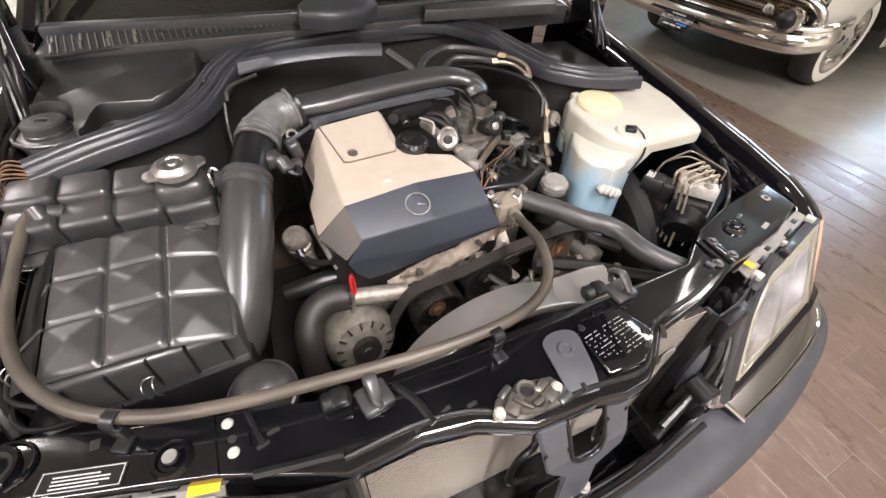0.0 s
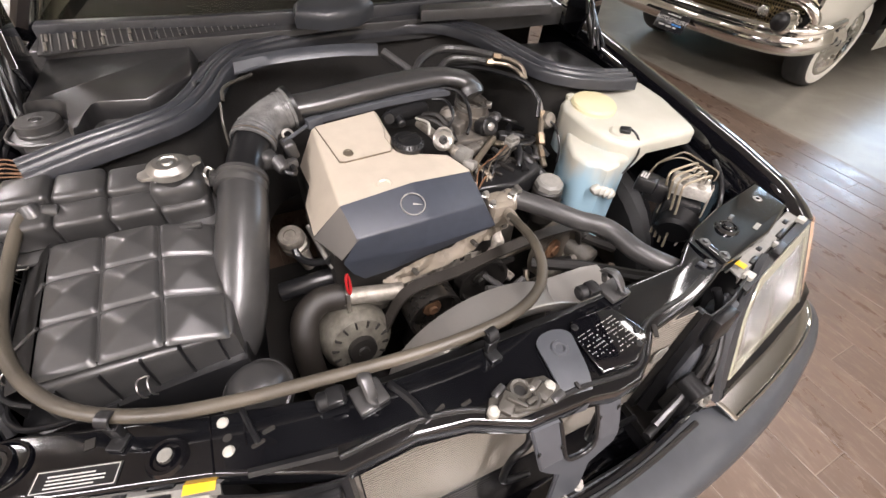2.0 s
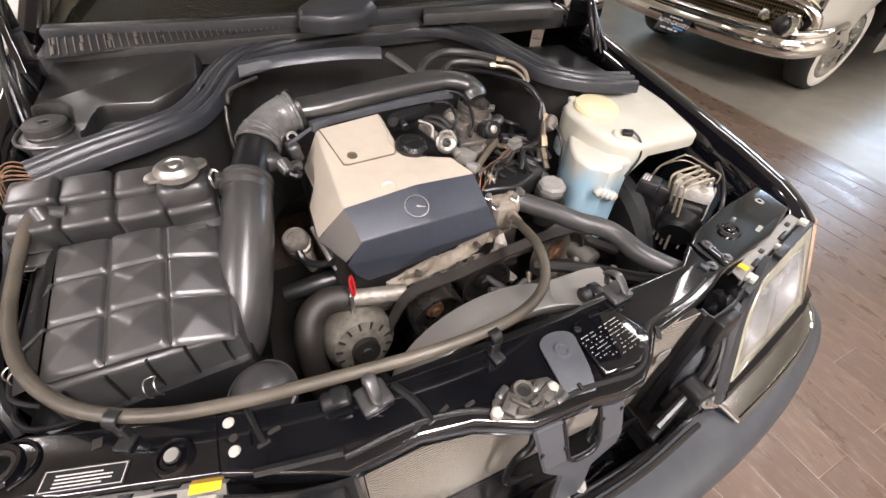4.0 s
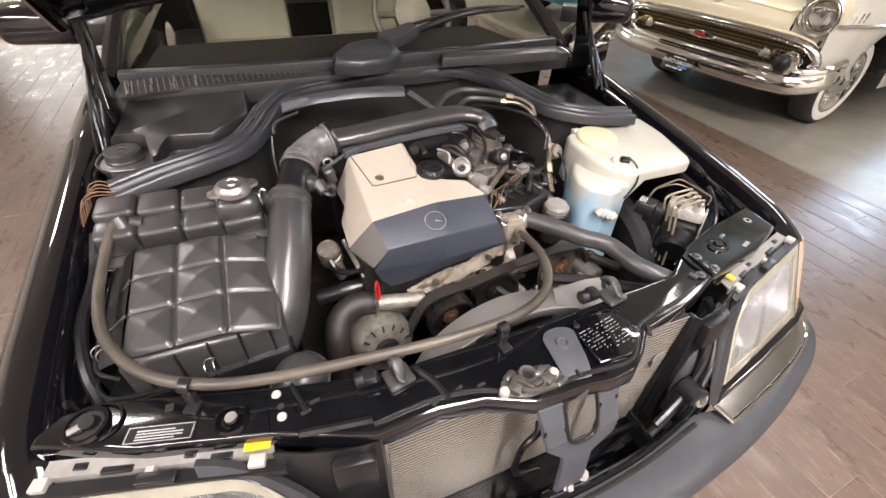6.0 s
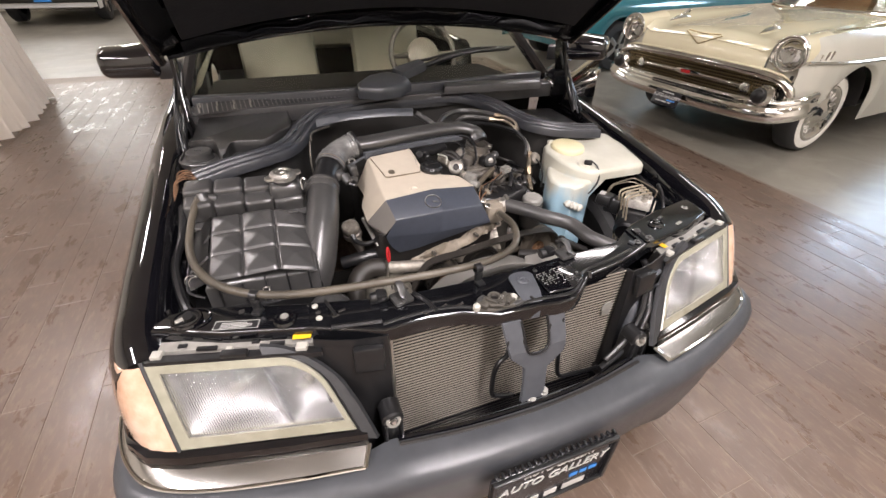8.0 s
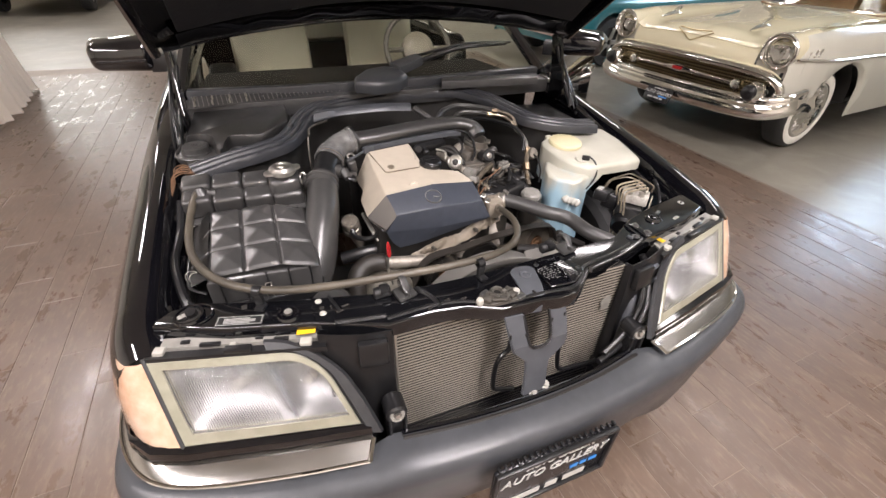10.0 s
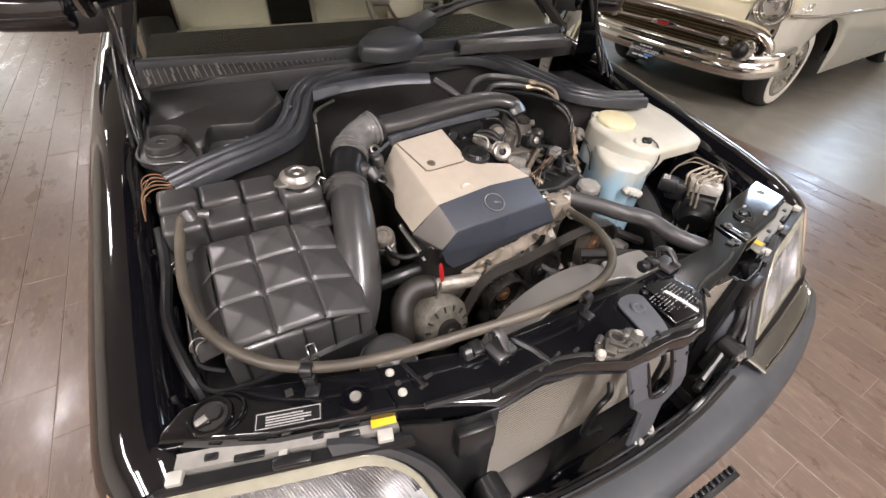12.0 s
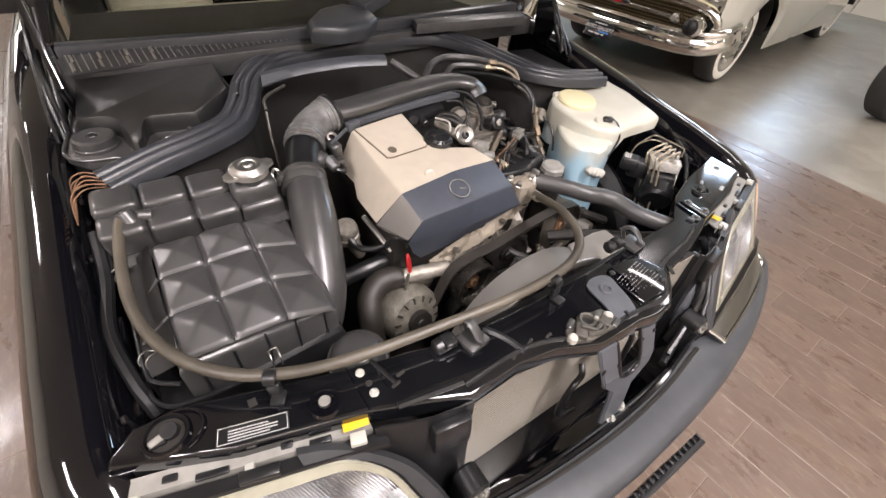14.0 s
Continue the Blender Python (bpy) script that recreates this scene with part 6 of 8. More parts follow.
lathe(bm, [(0, 0.03), (0.05, 0.028), (0.06, 0.01), (0.06, -0.03)], Matrix.Translation((cx, 0.38, cz)) @ pose(0, 0, 0, 90), 20)
part("cooling_fan", bm, M_DARK, car, "dark cooling fan inside the shroud")

# horn behind the panel
part("horn", lathe(bmesh.new(), [(0, 0.036), (0.018, 0.034), (0.036, 0.025), (0.047, 0.010), (0.050, 0.0), (0.054, -0.001), (0.054, -0.006), (0.048, -0.008), (0.048, -0.03)], pose(-0.394, 0.388, 0.708, 8, -6), 34), M_BOX, car, "domed grey horn canister")

# filler hose that runs round the front of the bay
part("filler_hose", tube(bmesh.new(), [(-0.655, 0.722, 0.885), (-0.664, 0.690, 0.876), (-0.672, 0.63, 0.858), (-0.672, 0.56, 0.846), (-0.656, 0.485, 0.840), (-0.620, 0.418, 0.836), (-0.565, 0.365, 0.834), (-0.49, 0.330, 0.832), (-0.40, 0.310, 0.832), (-0.29, 0.296, 0.834), (-0.18, 0.284, 0.836), (-0.085, 0.282, 0.836), (-0.01, 0.291, 0.834), (0.05, 0.318, 0.832), (0.088, 0.362, 0.830), (0.110, 0.42, 0.826), (0.118, 0.475, 0.816), (0.122, 0.515, 0.806)], 0.0089, 12, 5), M_HOSE, car, "long brown rubber hose looping round the bay")
for x, y, a in ((-0.535, 0.343, -28), (-0.062, 0.272, 10)):
    bm = bmesh.new()
    lathe(bm, [(0.0092, -0.009), (0.0112, -0.008), (0.0112, 0.008), (0.0092, 0.009)], frame_to((x, y, 0.8335), Vector((x, y, 0.8335)) + Vector((math.cos(radians(a)), math.sin(radians(a)), 0)))[0], 18)
    box(bm, (x, y - 0.006, 0.814), (0.018, 0.010, 0.026), 0.002, pose(0, 0, 0, 0, 0, a))
    box(bm, (x, y - 0.016, 0.803), (0.020, 0.022, 0.006), 0.002, pose(0, 0, 0, 0, 0, a))
    part("hose_clip", bm, M_BLACK, car, "black hose clip")
# rubber latch straps on the slam panel's back edge
for x, y, a, z in ((-0.245, 0.270, 12, 0.804), (0.185, 0.288, 8, 0.806)):
    bm = bmesh.new()
    box(bm, (x, y - 0.004, z), (0.044, 0.040, 0.010), 0.004, pose(0, 0, 0, 0, 0, a))
    tube(bm, [(x - 0.002, y + 0.018, z + 0.004), (x - 0.002, y + 0.024, z + 0.022), (x, y + 0.006, z + 0.032), (x + 0.002, y - 0.014, z + 0.018), (x + 0.003, y - 0.018, z + 0.004)], 0.009, 8, 5, 0.5)
    st = part("mount_strap", bm, M_BOX, car, "grey rubber radiator mount strap")
    bm = bmesh.new()
    cyl(bm, (x - 0.065, y + 0.010, z + 0.004), (x - 0.028, y + 0.008, z + 0.008), 0.013, 0.013, 14, 0.003)
    box(bm, (x - 0.042, y + 0.006, z + 0.014), (0.020, 0.026, 0.012), 0.003)
    part("mount_pin", bm, M_BLACK, st)

# top coolant hose
th2 = part("coolant_hose", tube(bmesh.new(), [(0.140, 0.572, 0.800), (0.166, 0.564, 0.801), (0.180, 0.550, 0.801), (0.214, 0.508, 0.801), (0.251, 0.465, 0.796), (0.286, 0.443, 0.790), (0.308, 0.415, 0.785), (0.322, 0.358, 0.779), (0.352, 0.318, 0.772), (0.392, 0.290, 0.758)], 0.0200, 18, 6), M_HOSEB, car, "thick dark rubber top coolant hose", 60)
bm = bmesh.new()
m, _ = frame_to((0.160, 0.566, 0.801), (0.176, 0.554, 0.801))
lathe(bm, [(0.0205, -0.006), (0.0235, -0.005), (0.0235, 0.005), (0.0205, 0.006)], m, 24)
box(bm, (0.166, 0.564, 0.827), (0.010, 0.020, 0.010), 0.002)
part("hose_clamp", bm, M_STEEL, th2)

# air cleaner
def lid_z(x, y):
    return 0.836 + 0.12 * (y - 0.52) - 0.32 * max(0.0, x + 0.485)


bm = bmesh.new()
cells = []
xs, ys = [-0.632, -0.560, -0.482, -0.404], [0.436, 0.520, 0.598, 0.672]
for i in range(3):
    for j in range(3):
        x0, x1, y0, y1 = xs[i] + 0.001, xs[i + 1] - 0.001, ys[j] + 0.001, ys[j + 1] - 0.001
        b = bmesh.new()
        n = 18
        rows = []
        for q in range(n + 1):
            row = []
            for p in range(n + 1):
                u, v = 2 * p / n - 1, 2 * q / n - 1
                u, v = math.copysign(abs(u) ** 0.8, u), math.copysign(abs(v) ** 0.8, v)
                m = (abs(u) ** 9 + abs(v) ** 9) ** (1 / 9)
                m = min(1.0, m)
                x, y = (x0 + x1) / 2 + u * (x1 - x0) / 2, (y0 + y1) / 2 + v * (y1 - y0) / 2
                up = 0.0120 * (1 - m) ** 1.1 - 0.0060 * max(0.0, (m - 0.90) / 0.10) ** 2
                row.append(b.verts.new((x, y, lid_z(x, y) + up)))
            rows.append(row)
        for r0, r1 in zip(rows, rows[1:]):
            for p in range(n):
                b.faces.new((r0[p], r0[p + 1], r1[p + 1], r1[p]))
        cells.append(b)
prism(bm, [(-0.640, 0.430), (-0.400, 0.448), (-0.392, 0.560), (-0.396, 0.682), (-0.632, 0.684)], 0.70, lambda x, y: lid_z(x, y) - 0.010, 0.010, None, 3)
grid = []
for x in xs[1:3]:
    grid.append([(x, y, lid_z(x, y) + 0.0005) for y in np.linspace(ys[0] + 0.006, ys[3] - 0.006, 6)])
for y in ys[1:3]:
    grid.append([(x, y, lid_z(x, y) + 0.0005) for x in np.linspace(xs[0] + 0.006, xs[3] - 0.006, 8)])
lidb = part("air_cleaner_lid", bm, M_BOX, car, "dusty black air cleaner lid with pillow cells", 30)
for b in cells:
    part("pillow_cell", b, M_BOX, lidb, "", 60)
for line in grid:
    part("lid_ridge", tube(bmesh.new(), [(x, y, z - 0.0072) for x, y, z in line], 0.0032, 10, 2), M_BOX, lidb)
bm = bmesh.new()
prism(bm, [(-0.690, 0.440), (-0.66, 0.418), (-0.395, 0.435), (-0.385, 0.68), (-0.685, 0.70)], 0.55, 0.735, 0.008)
part("air_cleaner_base", bm, M_BLACK, lidb)
# side of the lid that falls to the seam with the base
bm = bmesh.new()
top = [(x, y, lid_z(x, y) - 0.006) for x, y in ((-0.633, 0.684), (-0.634, 0.60), (-0.635, 0.51), (-0.634, 0.438))]
low = [(-0.676, 0.690, 0.812), (-0.676, 0.60, 0.806), (-0.675, 0.51, 0.800), (-0.672, 0.452, 0.796)]
out = [(x - 0.010, y, z - 0.003) for x, y, z in low]
foot = [(x, y, 0.733) for x, y, z in out]
rows = [[bm.verts.new(p) for p in row] for row in (top, low, out, foot)]
for r0, r1 in zip(rows, rows[1:]):
    for k in range(3):
        bm.faces.new((r0[k], r0[k + 1], r1[k + 1], r1[k]))
bmesh.ops.solidify(bm, geom=bm.faces[:], thickness=0.004)
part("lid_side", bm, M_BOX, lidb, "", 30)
part("base_rim", tube(bmesh.new(), [(-0.684, 0.69, 0.810), (-0.684, 0.60, 0.804), (-0.683, 0.51, 0.798), (-0.680, 0.462, 0.795), (-0.670, 0.444, 0.792), (-0.645, 0.430, 0.786)], 0.0035, 8, 5), M_BLACK, lidb)
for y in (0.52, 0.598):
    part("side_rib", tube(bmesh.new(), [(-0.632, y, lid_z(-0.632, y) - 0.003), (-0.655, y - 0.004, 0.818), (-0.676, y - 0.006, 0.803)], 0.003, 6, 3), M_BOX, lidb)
for k in range(5):
    x = -0.615 + 0.048 * k
    part("wall_rib", box(bmesh.new(), (x, 0.431 + 0.075 * (x + 0.64), 0.765), (0.004, 0.008, 0.075), 0.0015), M_BLACK, lidb)
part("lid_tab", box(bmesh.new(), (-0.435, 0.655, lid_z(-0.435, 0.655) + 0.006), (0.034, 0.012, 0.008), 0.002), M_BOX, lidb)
for x, y, z, a in ((-0.692, 0.665, 0.815, 20), (-0.678, 0.478, 0.800, 40), (-0.518, 0.402, 0.782, 90)):
    bm = bmesh.new()
    place = pose(x, y, z, 0, 0, a - 90)
    for d in (-0.0065, 0.0065):
        tube(bm, [place @ Vector((d, *q)) for q in ((0.004, -0.022), (-0.004, -0.006), (-0.003, 0.008), (0.006, 0.013), (0.016, 0.008))], 0.0011, 6, 4)
    tube(bm, [place @ Vector(q) for q in ((-0.0065, 0.016, 0.008), (0, 0.019, 0.006), (0.0065, 0.016, 0.008))], 0.0011, 6, 4)
    part("wire_clip", bm, M_STEEL, lidb, "bent wire spring clip")
part("tray_lip", tube(bmesh.new(), [(-0.690, 0.62, 0.772), (-0.690, 0.47, 0.768), (-0.676, 0.425, 0.764), (-0.64, 0.410, 0.762), (-0.56, 0.408, 0.760)], 0.004, 8, 6), M_BLACK, lidb)

# expansion tank
bm = bmesh.new()
chambers = []
xs = [-0.692, -0.622, -0.548, -0.476, -0.398]
for i in range(4):
    z = 0.900 - 0.006 * i
    bm = bmesh.new()
    box(bm, ((xs[i] + xs[i + 1]) / 2, 0.770, z - 0.025), (xs[i + 1] - xs[i] - 0.0008, 0.068, 0.060), 0.0105, pose(0, 0, 0, 4), 4)
    chambers.append(bm)
    bm = bmesh.new()
    box(bm, ((xs[i] + xs[i + 1]) / 2, 0.717, z - 0.041), (xs[i + 1] - xs[i] - 0.0008, 0.054, 0.056), 0.010, pose(0, 0, 0, 10), 4)
    chambers.append(bm)
bm = bmesh.new()
box(bm, (-0.545, 0.748, 0.842), (0.285, 0.095, 0.060), 0.01)
box(bm, (-0.440, 0.738, 0.875), (0.082, 0.085, 0.055), 0.018, None, 3)
et = part("expansion_tank", bm, M_BOX, car, "black moulded coolant expansion tank with metal cap")
for b in chambers:
    part("chamber", b, M_BOX, et)
bm = bmesh.new()
box(bm, (-0.545, 0.733, 0.826), (0.308, 0.122, 0.008), 0.003, pose(0, 0, 0, 4))
part("tank_seam", bm, M_BOX, et)
bm = bmesh.new()
cyl(bm, (-0.640, 0.712, 0.872), (-0.648, 0.728, 0.896), 0.015, 0.013, 14, 0.003)
cyl(bm, (-0.632, 0.722, 0.885), (-0.612, 0.722, 0.878), 0.010, 0.012, 12, 0.002)
part("hose_neck", bm, M_BOX, et)
m = pose(-0.440, 0.727, 0.912, 4, 0, 18)
part("neck", lathe(bmesh.new(), [(0.028, -0.02), (0.028, -0.004), (0.030, -0.002), (0.030, 0.002), (0.026, 0.004)], m, 28), M_BOX, et)
fc = part("filler_cap", lathe(bmesh.new(), [(0, 0.019), (0.007, 0.019), (0.009, 0.016), (0.014, 0.016), (0.016, 0.018), (0.023, 0.018), (0.027, 0.015), (0.030, 0.012), (0.034, 0.010), (0.0345, 0.0), (0.031, -0.002)], m, 36), M_STEEL, et, "steel pressure cap with two ears")
for s in (1, -1):
    bm = bmesh.new()
    prism(bm, [(s * 0.030, -0.016), (s * 0.046, -0.010), (s * 0.050, 0.0), (s * 0.046, 0.010), (s * 0.030, 0.016)], 0.002, 0.008, 0.002, m)
    part("cap_ear", bm, M_STEEL, fc)

# intake duct
part("intake_duct", tube(bmesh.new(), [(-0.341, 0.728, 0.856), (-0.348, 0.690, 0.842), (-0.358, 0.645, 0.822), (-0.376, 0.585, 0.790), (-0.396, 0.535, 0.750), (-0.42, 0.505, 0.710), (-0.45, 0.49, 0.68)], [0.041, 0.043, 0.044, 0.045, 0.046, 0.046, 0.045], 24, 6, 1.06), M_BOX, car, "wide black plastic intake duct")
el = part("duct_elbow", tube(bmesh.new(), [(-0.341, 0.725, 0.856), (-0.334, 0.755, 0.864), (-0.322, 0.788, 0.874), (-0.302, 0.825, 0.888)], [0.036, 0.034, 0.034, 0.037], 24, 6), M_BLACK, car, "black elbow between duct and bellows")
m, _ = frame_to((-0.342, 0.730, 0.856), (-0.332, 0.765, 0.868))
part("rubber_collar", lathe(bmesh.new(), [(0.038, -0.020), (0.046, -0.018), (0.047, -0.006), (0.043, -0.003), (0.043, 0.004), (0.047, 0.007), (0.046, 0.016), (0.038, 0.018)], m, 32), M_HOSEB, el)
part("collar_lug", box(bmesh.new(), (-0.384, 0.742, 0.872), (0.018, 0.026, 0.026), 0.005, pose(0, 0, 0, 0, 20)), M_HOSEB, el)
part("clamp_screw", tube(bmesh.new(), [(-0.394, 0.735, 0.862), (-0.398, 0.745, 0.880), (-0.390, 0.755, 0.888), (-0.380, 0.750, 0.880)], 0.003, 6, 5), M_STEEL, el)
BEL = [(-0.304, 0.820, 0.886), (-0.294, 0.838, 0.894), (-0.276, 0.858, 0.902), (-0.250, 0.874, 0.910), (-0.212, 0.884, 0.916)]
bl = part("intake_bellows", tube(bmesh.new(), BEL, [0.042, 0.041, 0.038, 0.037, 0.040], 30, 12), M_BELLOWS, car, "grey ribbed rubber intake bellows", 60)
bline = spline(BEL, 12)
for k, rr in ((1, 0.0445), (5, 0.044), (9, 0.0435), (14, 0.042), (41, 0.0405), (45, 0.043)):
    m, _ = frame_to(bline[k], bline[k + 1])
    part("band", lathe(bmesh.new(), [(rr - 0.004, -0.0045), (rr - 0.0008, -0.003), (rr, 0), (rr - 0.0008, 0.003), (rr - 0.004, 0.0045)], m, 34), M_BELLOWS, bl)
m, _ = frame_to(bline[3], bline[4])
part("hose_clamp", lathe(bmesh.new(), [(0.042, -0.0022), (0.0436, -0.0022), (0.0436, 0.0022), (0.042, 0.0022)], m, 34), M_COPPER, bl)
m, _ = frame_to(bline[46], bline[48])
part("rubber_ring", lathe(bmesh.new(), [(0.036, -0.002), (0.044, 0.0), (0.044, 0.008), (0.036, 0.010)], m, 34), M_BLACK, bl)
bm = bmesh.new()
box(bm, (-0.290, 0.785, 0.868), (0.038, 0.045, 0.036), 0.012, pose(0, 0, 0, 10, 20, 30), 3)
cyl(bm, (-0.272, 0.778, 0.866), (-0.262, 0.752, 0.852), 0.016, 0.012, 14, 0.003)
part("flow_sensor", bm, M_BOX, car, "black sensor block beside the bellows")
bm = bmesh.new()
box(bm, (-0.240, 0.815, 0.862), (0.026, 0.034, 0.044), 0.008, pose(0, 0, 0, 8, -10, 15), 3)
box(bm, (-0.250, 0.780, 0.848), (0.036, 0.018, 0.020), 0.005, pose(0, 0, 0, 0, 0, 15))
part("sensor_plug", bm, M_BOX, car, "black plug behind the cover")
part("vacuum_hose", tube(bmesh.new(), [(-0.262, 0.755, 0.852), (-0.25, 0.745, 0.848), (-0.243, 0.755, 0.845), (-0.246, 0.775, 0.846)], 0.006, 8, 5), M_BLACK, car)
part("sensor_ring", lathe(bmesh.new(), [(0.008, 0), (0.012, 0.001), (0.012, 0.006), (0.008, 0.007)], pose(-0.236, 0.835, 0.882, 40), 18), M_STEEL, car)

# plastic intake bridge across the engine
br = part("intake_bridge", tube(bmesh.new(), [(-0.215, 0.884, 0.917), (-0.155, 0.888, 0.918), (-0.06, 0.899, 0.922), (0.05, 0.912, 0.924), (0.14, 0.918, 0.922), (0.202, 0.892, 0.912), (0.214, 0.864, 0.888)], [0.042, 0.043, 0.043, 0.043, 0.042, 0.040, 0.036], 24, 7, 0.52), M_BOX, car, "long black plastic intake bridge", 50)
bm = bmesh.new()
line = spline([(-0.165, 0.858, 0.902), (-0.10, 0.866, 0.904), (0.0, 0.877, 0.906), (0.09, 0.884, 0.906), (0.155, 0.888, 0.904)], 5)
rail(bm, line, [(0.008, -0.014), (0.0075, -0.002), (0.004, 0.0), (-0.008, 0.002)])
part("bridge_flange", bm, M_GREYBR, br, "blue-grey flange along the bridge")
bm = bmesh.new()
box(bm, (-0.178, 0.850, 0.893), (0.035, 0.02, 0.022), 0.004, pose(0, 0, 0, 0, 0, 20))
tube(bm, [(-0.19, 0.848, 0.89), (-0.225, 0.825, 0.885), (-0.25, 0.81, 0.88)], 0.0042, 8, 5)
part("breather_clip", bm, M_GREYBR, br)
bm = bmesh.new()
prism(bm, [(-0.19, 0.895), (-0.05, 0.912), (0.0, 0.925), (-0.02, 0.940), (-0.16, 0.925)], 0.905, 0.922, 0.005)
part("heat_shield", bm, M_PALE, br)

# ignition and fuel parts behind the cover
coil = part("ignition_coil", box(bmesh.new(), (0.040, 0.868, 0.872), (0.105, 0.034, 0.030), 0.010, pose(0, 0, 0, 12, -3, 8)), M_BLACK, car, "black ignition coil pack")
part("coil_nose", cyl(bmesh.new(), (-0.012, 0.842, 0.875), (-0.012, 0.862, 0.868), 0.014, 0.014, 14, 0.003), M_BLACK, coil)
part("plug_boot", cyl(bmesh.new(), (0.010, 0.820, 0.868), (0.012, 0.858, 0.870), 0.009, 0.009, 12, 0.003), M_BLACK, coil)
tb = part("throttle_body", lathe(bmesh.new(), [(0, 0.0), (0.050, 0.0), (0.050, 0.012), (0.040, 0.016), (0.040, 0.040), (0.044, 0.042), (0.044, 0.052), (0.038, 0.054), (0.036, 0.075)], pose(0.192, 0.850, 0.812, 6, 8), 26), M_ALU, car, "cast aluminium throttle body")
part("clamp_ring", lathe(bmesh.new(), [(0.0375, 0), (0.0395, 0.001), (0.0395, 0.008), (0.0375, 0.009)], pose(0.196, 0.850, 0.868, 6, 8), 26), M_STEEL, tb)
bm = bmesh.new()
box(bm, (0.175, 0.805, 0.810), (0.10, 0.06, 0.035), 0.010)
box(bm, (0.155, 0.83, 0.835), (0.05, 0.05, 0.04), 0.010, pose(0, 0, 0, 0, 0, 30))
part("throttle_flange", bm, M_ALU, tb)
m, _ = frame_to((0.205, 0.795, 0.842), (0.212, 0.765, 0.846))
part("actuator", lathe(bmesh.new(), [(0.020, -0.01), (0.020, 0.014), (0.016, 0.018), (0.010, 0.018), (0.010, 0.014), (0, 0.014)], m, 20), M_BLACK, tb)
part("actuator_nut", lathe(bmesh.new(), [(0, 0.024), (0.006, 0.024), (0.008, 0.018), (0.009, 0.012)], m, 6), M_STEEL, tb)
fp = part("pressure_regulator", lathe(bmesh.new(), [(0, 0.030), (0.010, 0.030), (0.014, 0.024), (0.018, 0.018), (0.018, 0.0), (0.022, -0.002), (0.022, -0.008), (0, -0.01)], frame_to((0.092, 0.772, 0.848), (0.084, 0.742, 0.862))[0], 20), M_ALUD, car, "metal fuel pressure regulator")
part("idle_valve", lathe(bmesh.new(), [(0, 0.040), (0.018, 0.040), (0.021, 0.036), (0.021, 0.006), (0.024, 0.004), (0.024, 0.0), (0, 0)], frame_to((0.155, 0.880, 0.838), (0.132, 0.838, 0.856))[0], 22), M_ALU, car, "bright alloy idle valve")
bm = bmesh.new()
cyl(bm, (0.060, 0.850, 0.850), (0.100, 0.720, 0.836), 0.011, 0.011, 12, 0.002)
part("fuel_rail", bm, M_ALUD, car, "aluminium fuel rail")
bm = bmesh.new()
box(bm, (0.115, 0.722, 0.828), (0.040, 0.044, 0.028), 0.008, pose(0, 0, 0, 0, 10, 25))
box(bm, (0.120, 0.690, 0.818), (0.030, 0.030, 0.020), 0.006, pose(0, 0, 0, 0, 20, 40))
part("injector_plug", bm, M_PALE, car, "pale injector plug")
for name, pts, r, mm in (
        ("vacuum_hose", [(0.135, 0.895, 0.905), (0.165, 0.865, 0.905), (0.176, 0.83, 0.89), (0.168, 0.79, 0.862), (0.150, 0.77, 0.845)], 0.0045, M_BLACK),
        ("vacuum_hose", [(0.100, 0.865, 0.895), (0.125, 0.84, 0.898), (0.128, 0.805, 0.880), (0.112, 0.79, 0.860)], 0.004, M_BLACK),
        ("vacuum_hose", [(0.050, 0.84, 0.868), (0.065, 0.80, 0.872), (0.058, 0.78, 0.855)], 0.003, M_WHITE),
        ("vacuum_hose", [(0.060, 0.848, 0.862), (0.085, 0.818, 0.866), (0.108, 0.79, 0.852)], 0.007, M_DARK),
        ("vacuum_hose", [(0.075, 0.86, 0.862), (0.100, 0.83, 0.870), (0.118, 0.80, 0.850), (0.12, 0.77, 0.83)], 0.008, M_DARK),
        ("vacuum_hose", [(0.215, 0.80, 0.85), (0.238, 0.79, 0.86), (0.246, 0.81, 0.855), (0.240, 0.835, 0.835)], 0.011, M_HOSEB),
        ("coolant_line", [(0.120, 0.690, 0.800), (0.180, 0.735, 0.815), (0.225, 0.770, 0.820)], 0.008, M_LINE),
        ("coolant_line", [(0.125, 0.730, 0.812), (0.150, 0.690, 0.800), (0.165, 0.660, 0.790)], 0.007, M_LINE),
        ("wiring_loom", [(0.118, 0.665, 0.79), (0.155, 0.70, 0.795), (0.20, 0.70, 0.79), (0.26, 0.715, 0.79)], 0.006, M_DARK),
        ("copper_wire", [(0.118, 0.640, 0.785), (0.15, 0.665, 0.795), (0.175, 0.672, 0.790)], 0.0022, M_RUST),
        ("copper_wire", [(0.12, 0.655, 0.785), (0.14, 0.69, 0.80), (0.165, 0.70, 0.795)], 0.002, M_PALE)):
    part(name, tube(bmesh.new(), pts, r, 8, 6), mm, car)
bm = bmesh.new()
prism(bm, [(0.12, 0.64), (0.21, 0.625), (0.30, 0.66), (0.315, 0.72), (0.27, 0.76), (0.20, 0.745), (0.14, 0.70)], 0.740, 0.788, 0.012, None, 3)
man = part("intake_manifold", bm, M_BLACK, car, "black ribbed intake manifold cover")
for k in range(4):
    part("manifold_rib", box(bmesh.new(), (0.175 + 0.035 * k, 0.69 + 0.008 * k, 0.792), (0.008, 0.07, 0.010), 0.003, pose(0, 0, 0, 0, 0, 25)), M_DARK, man)
bm = bmesh.new()
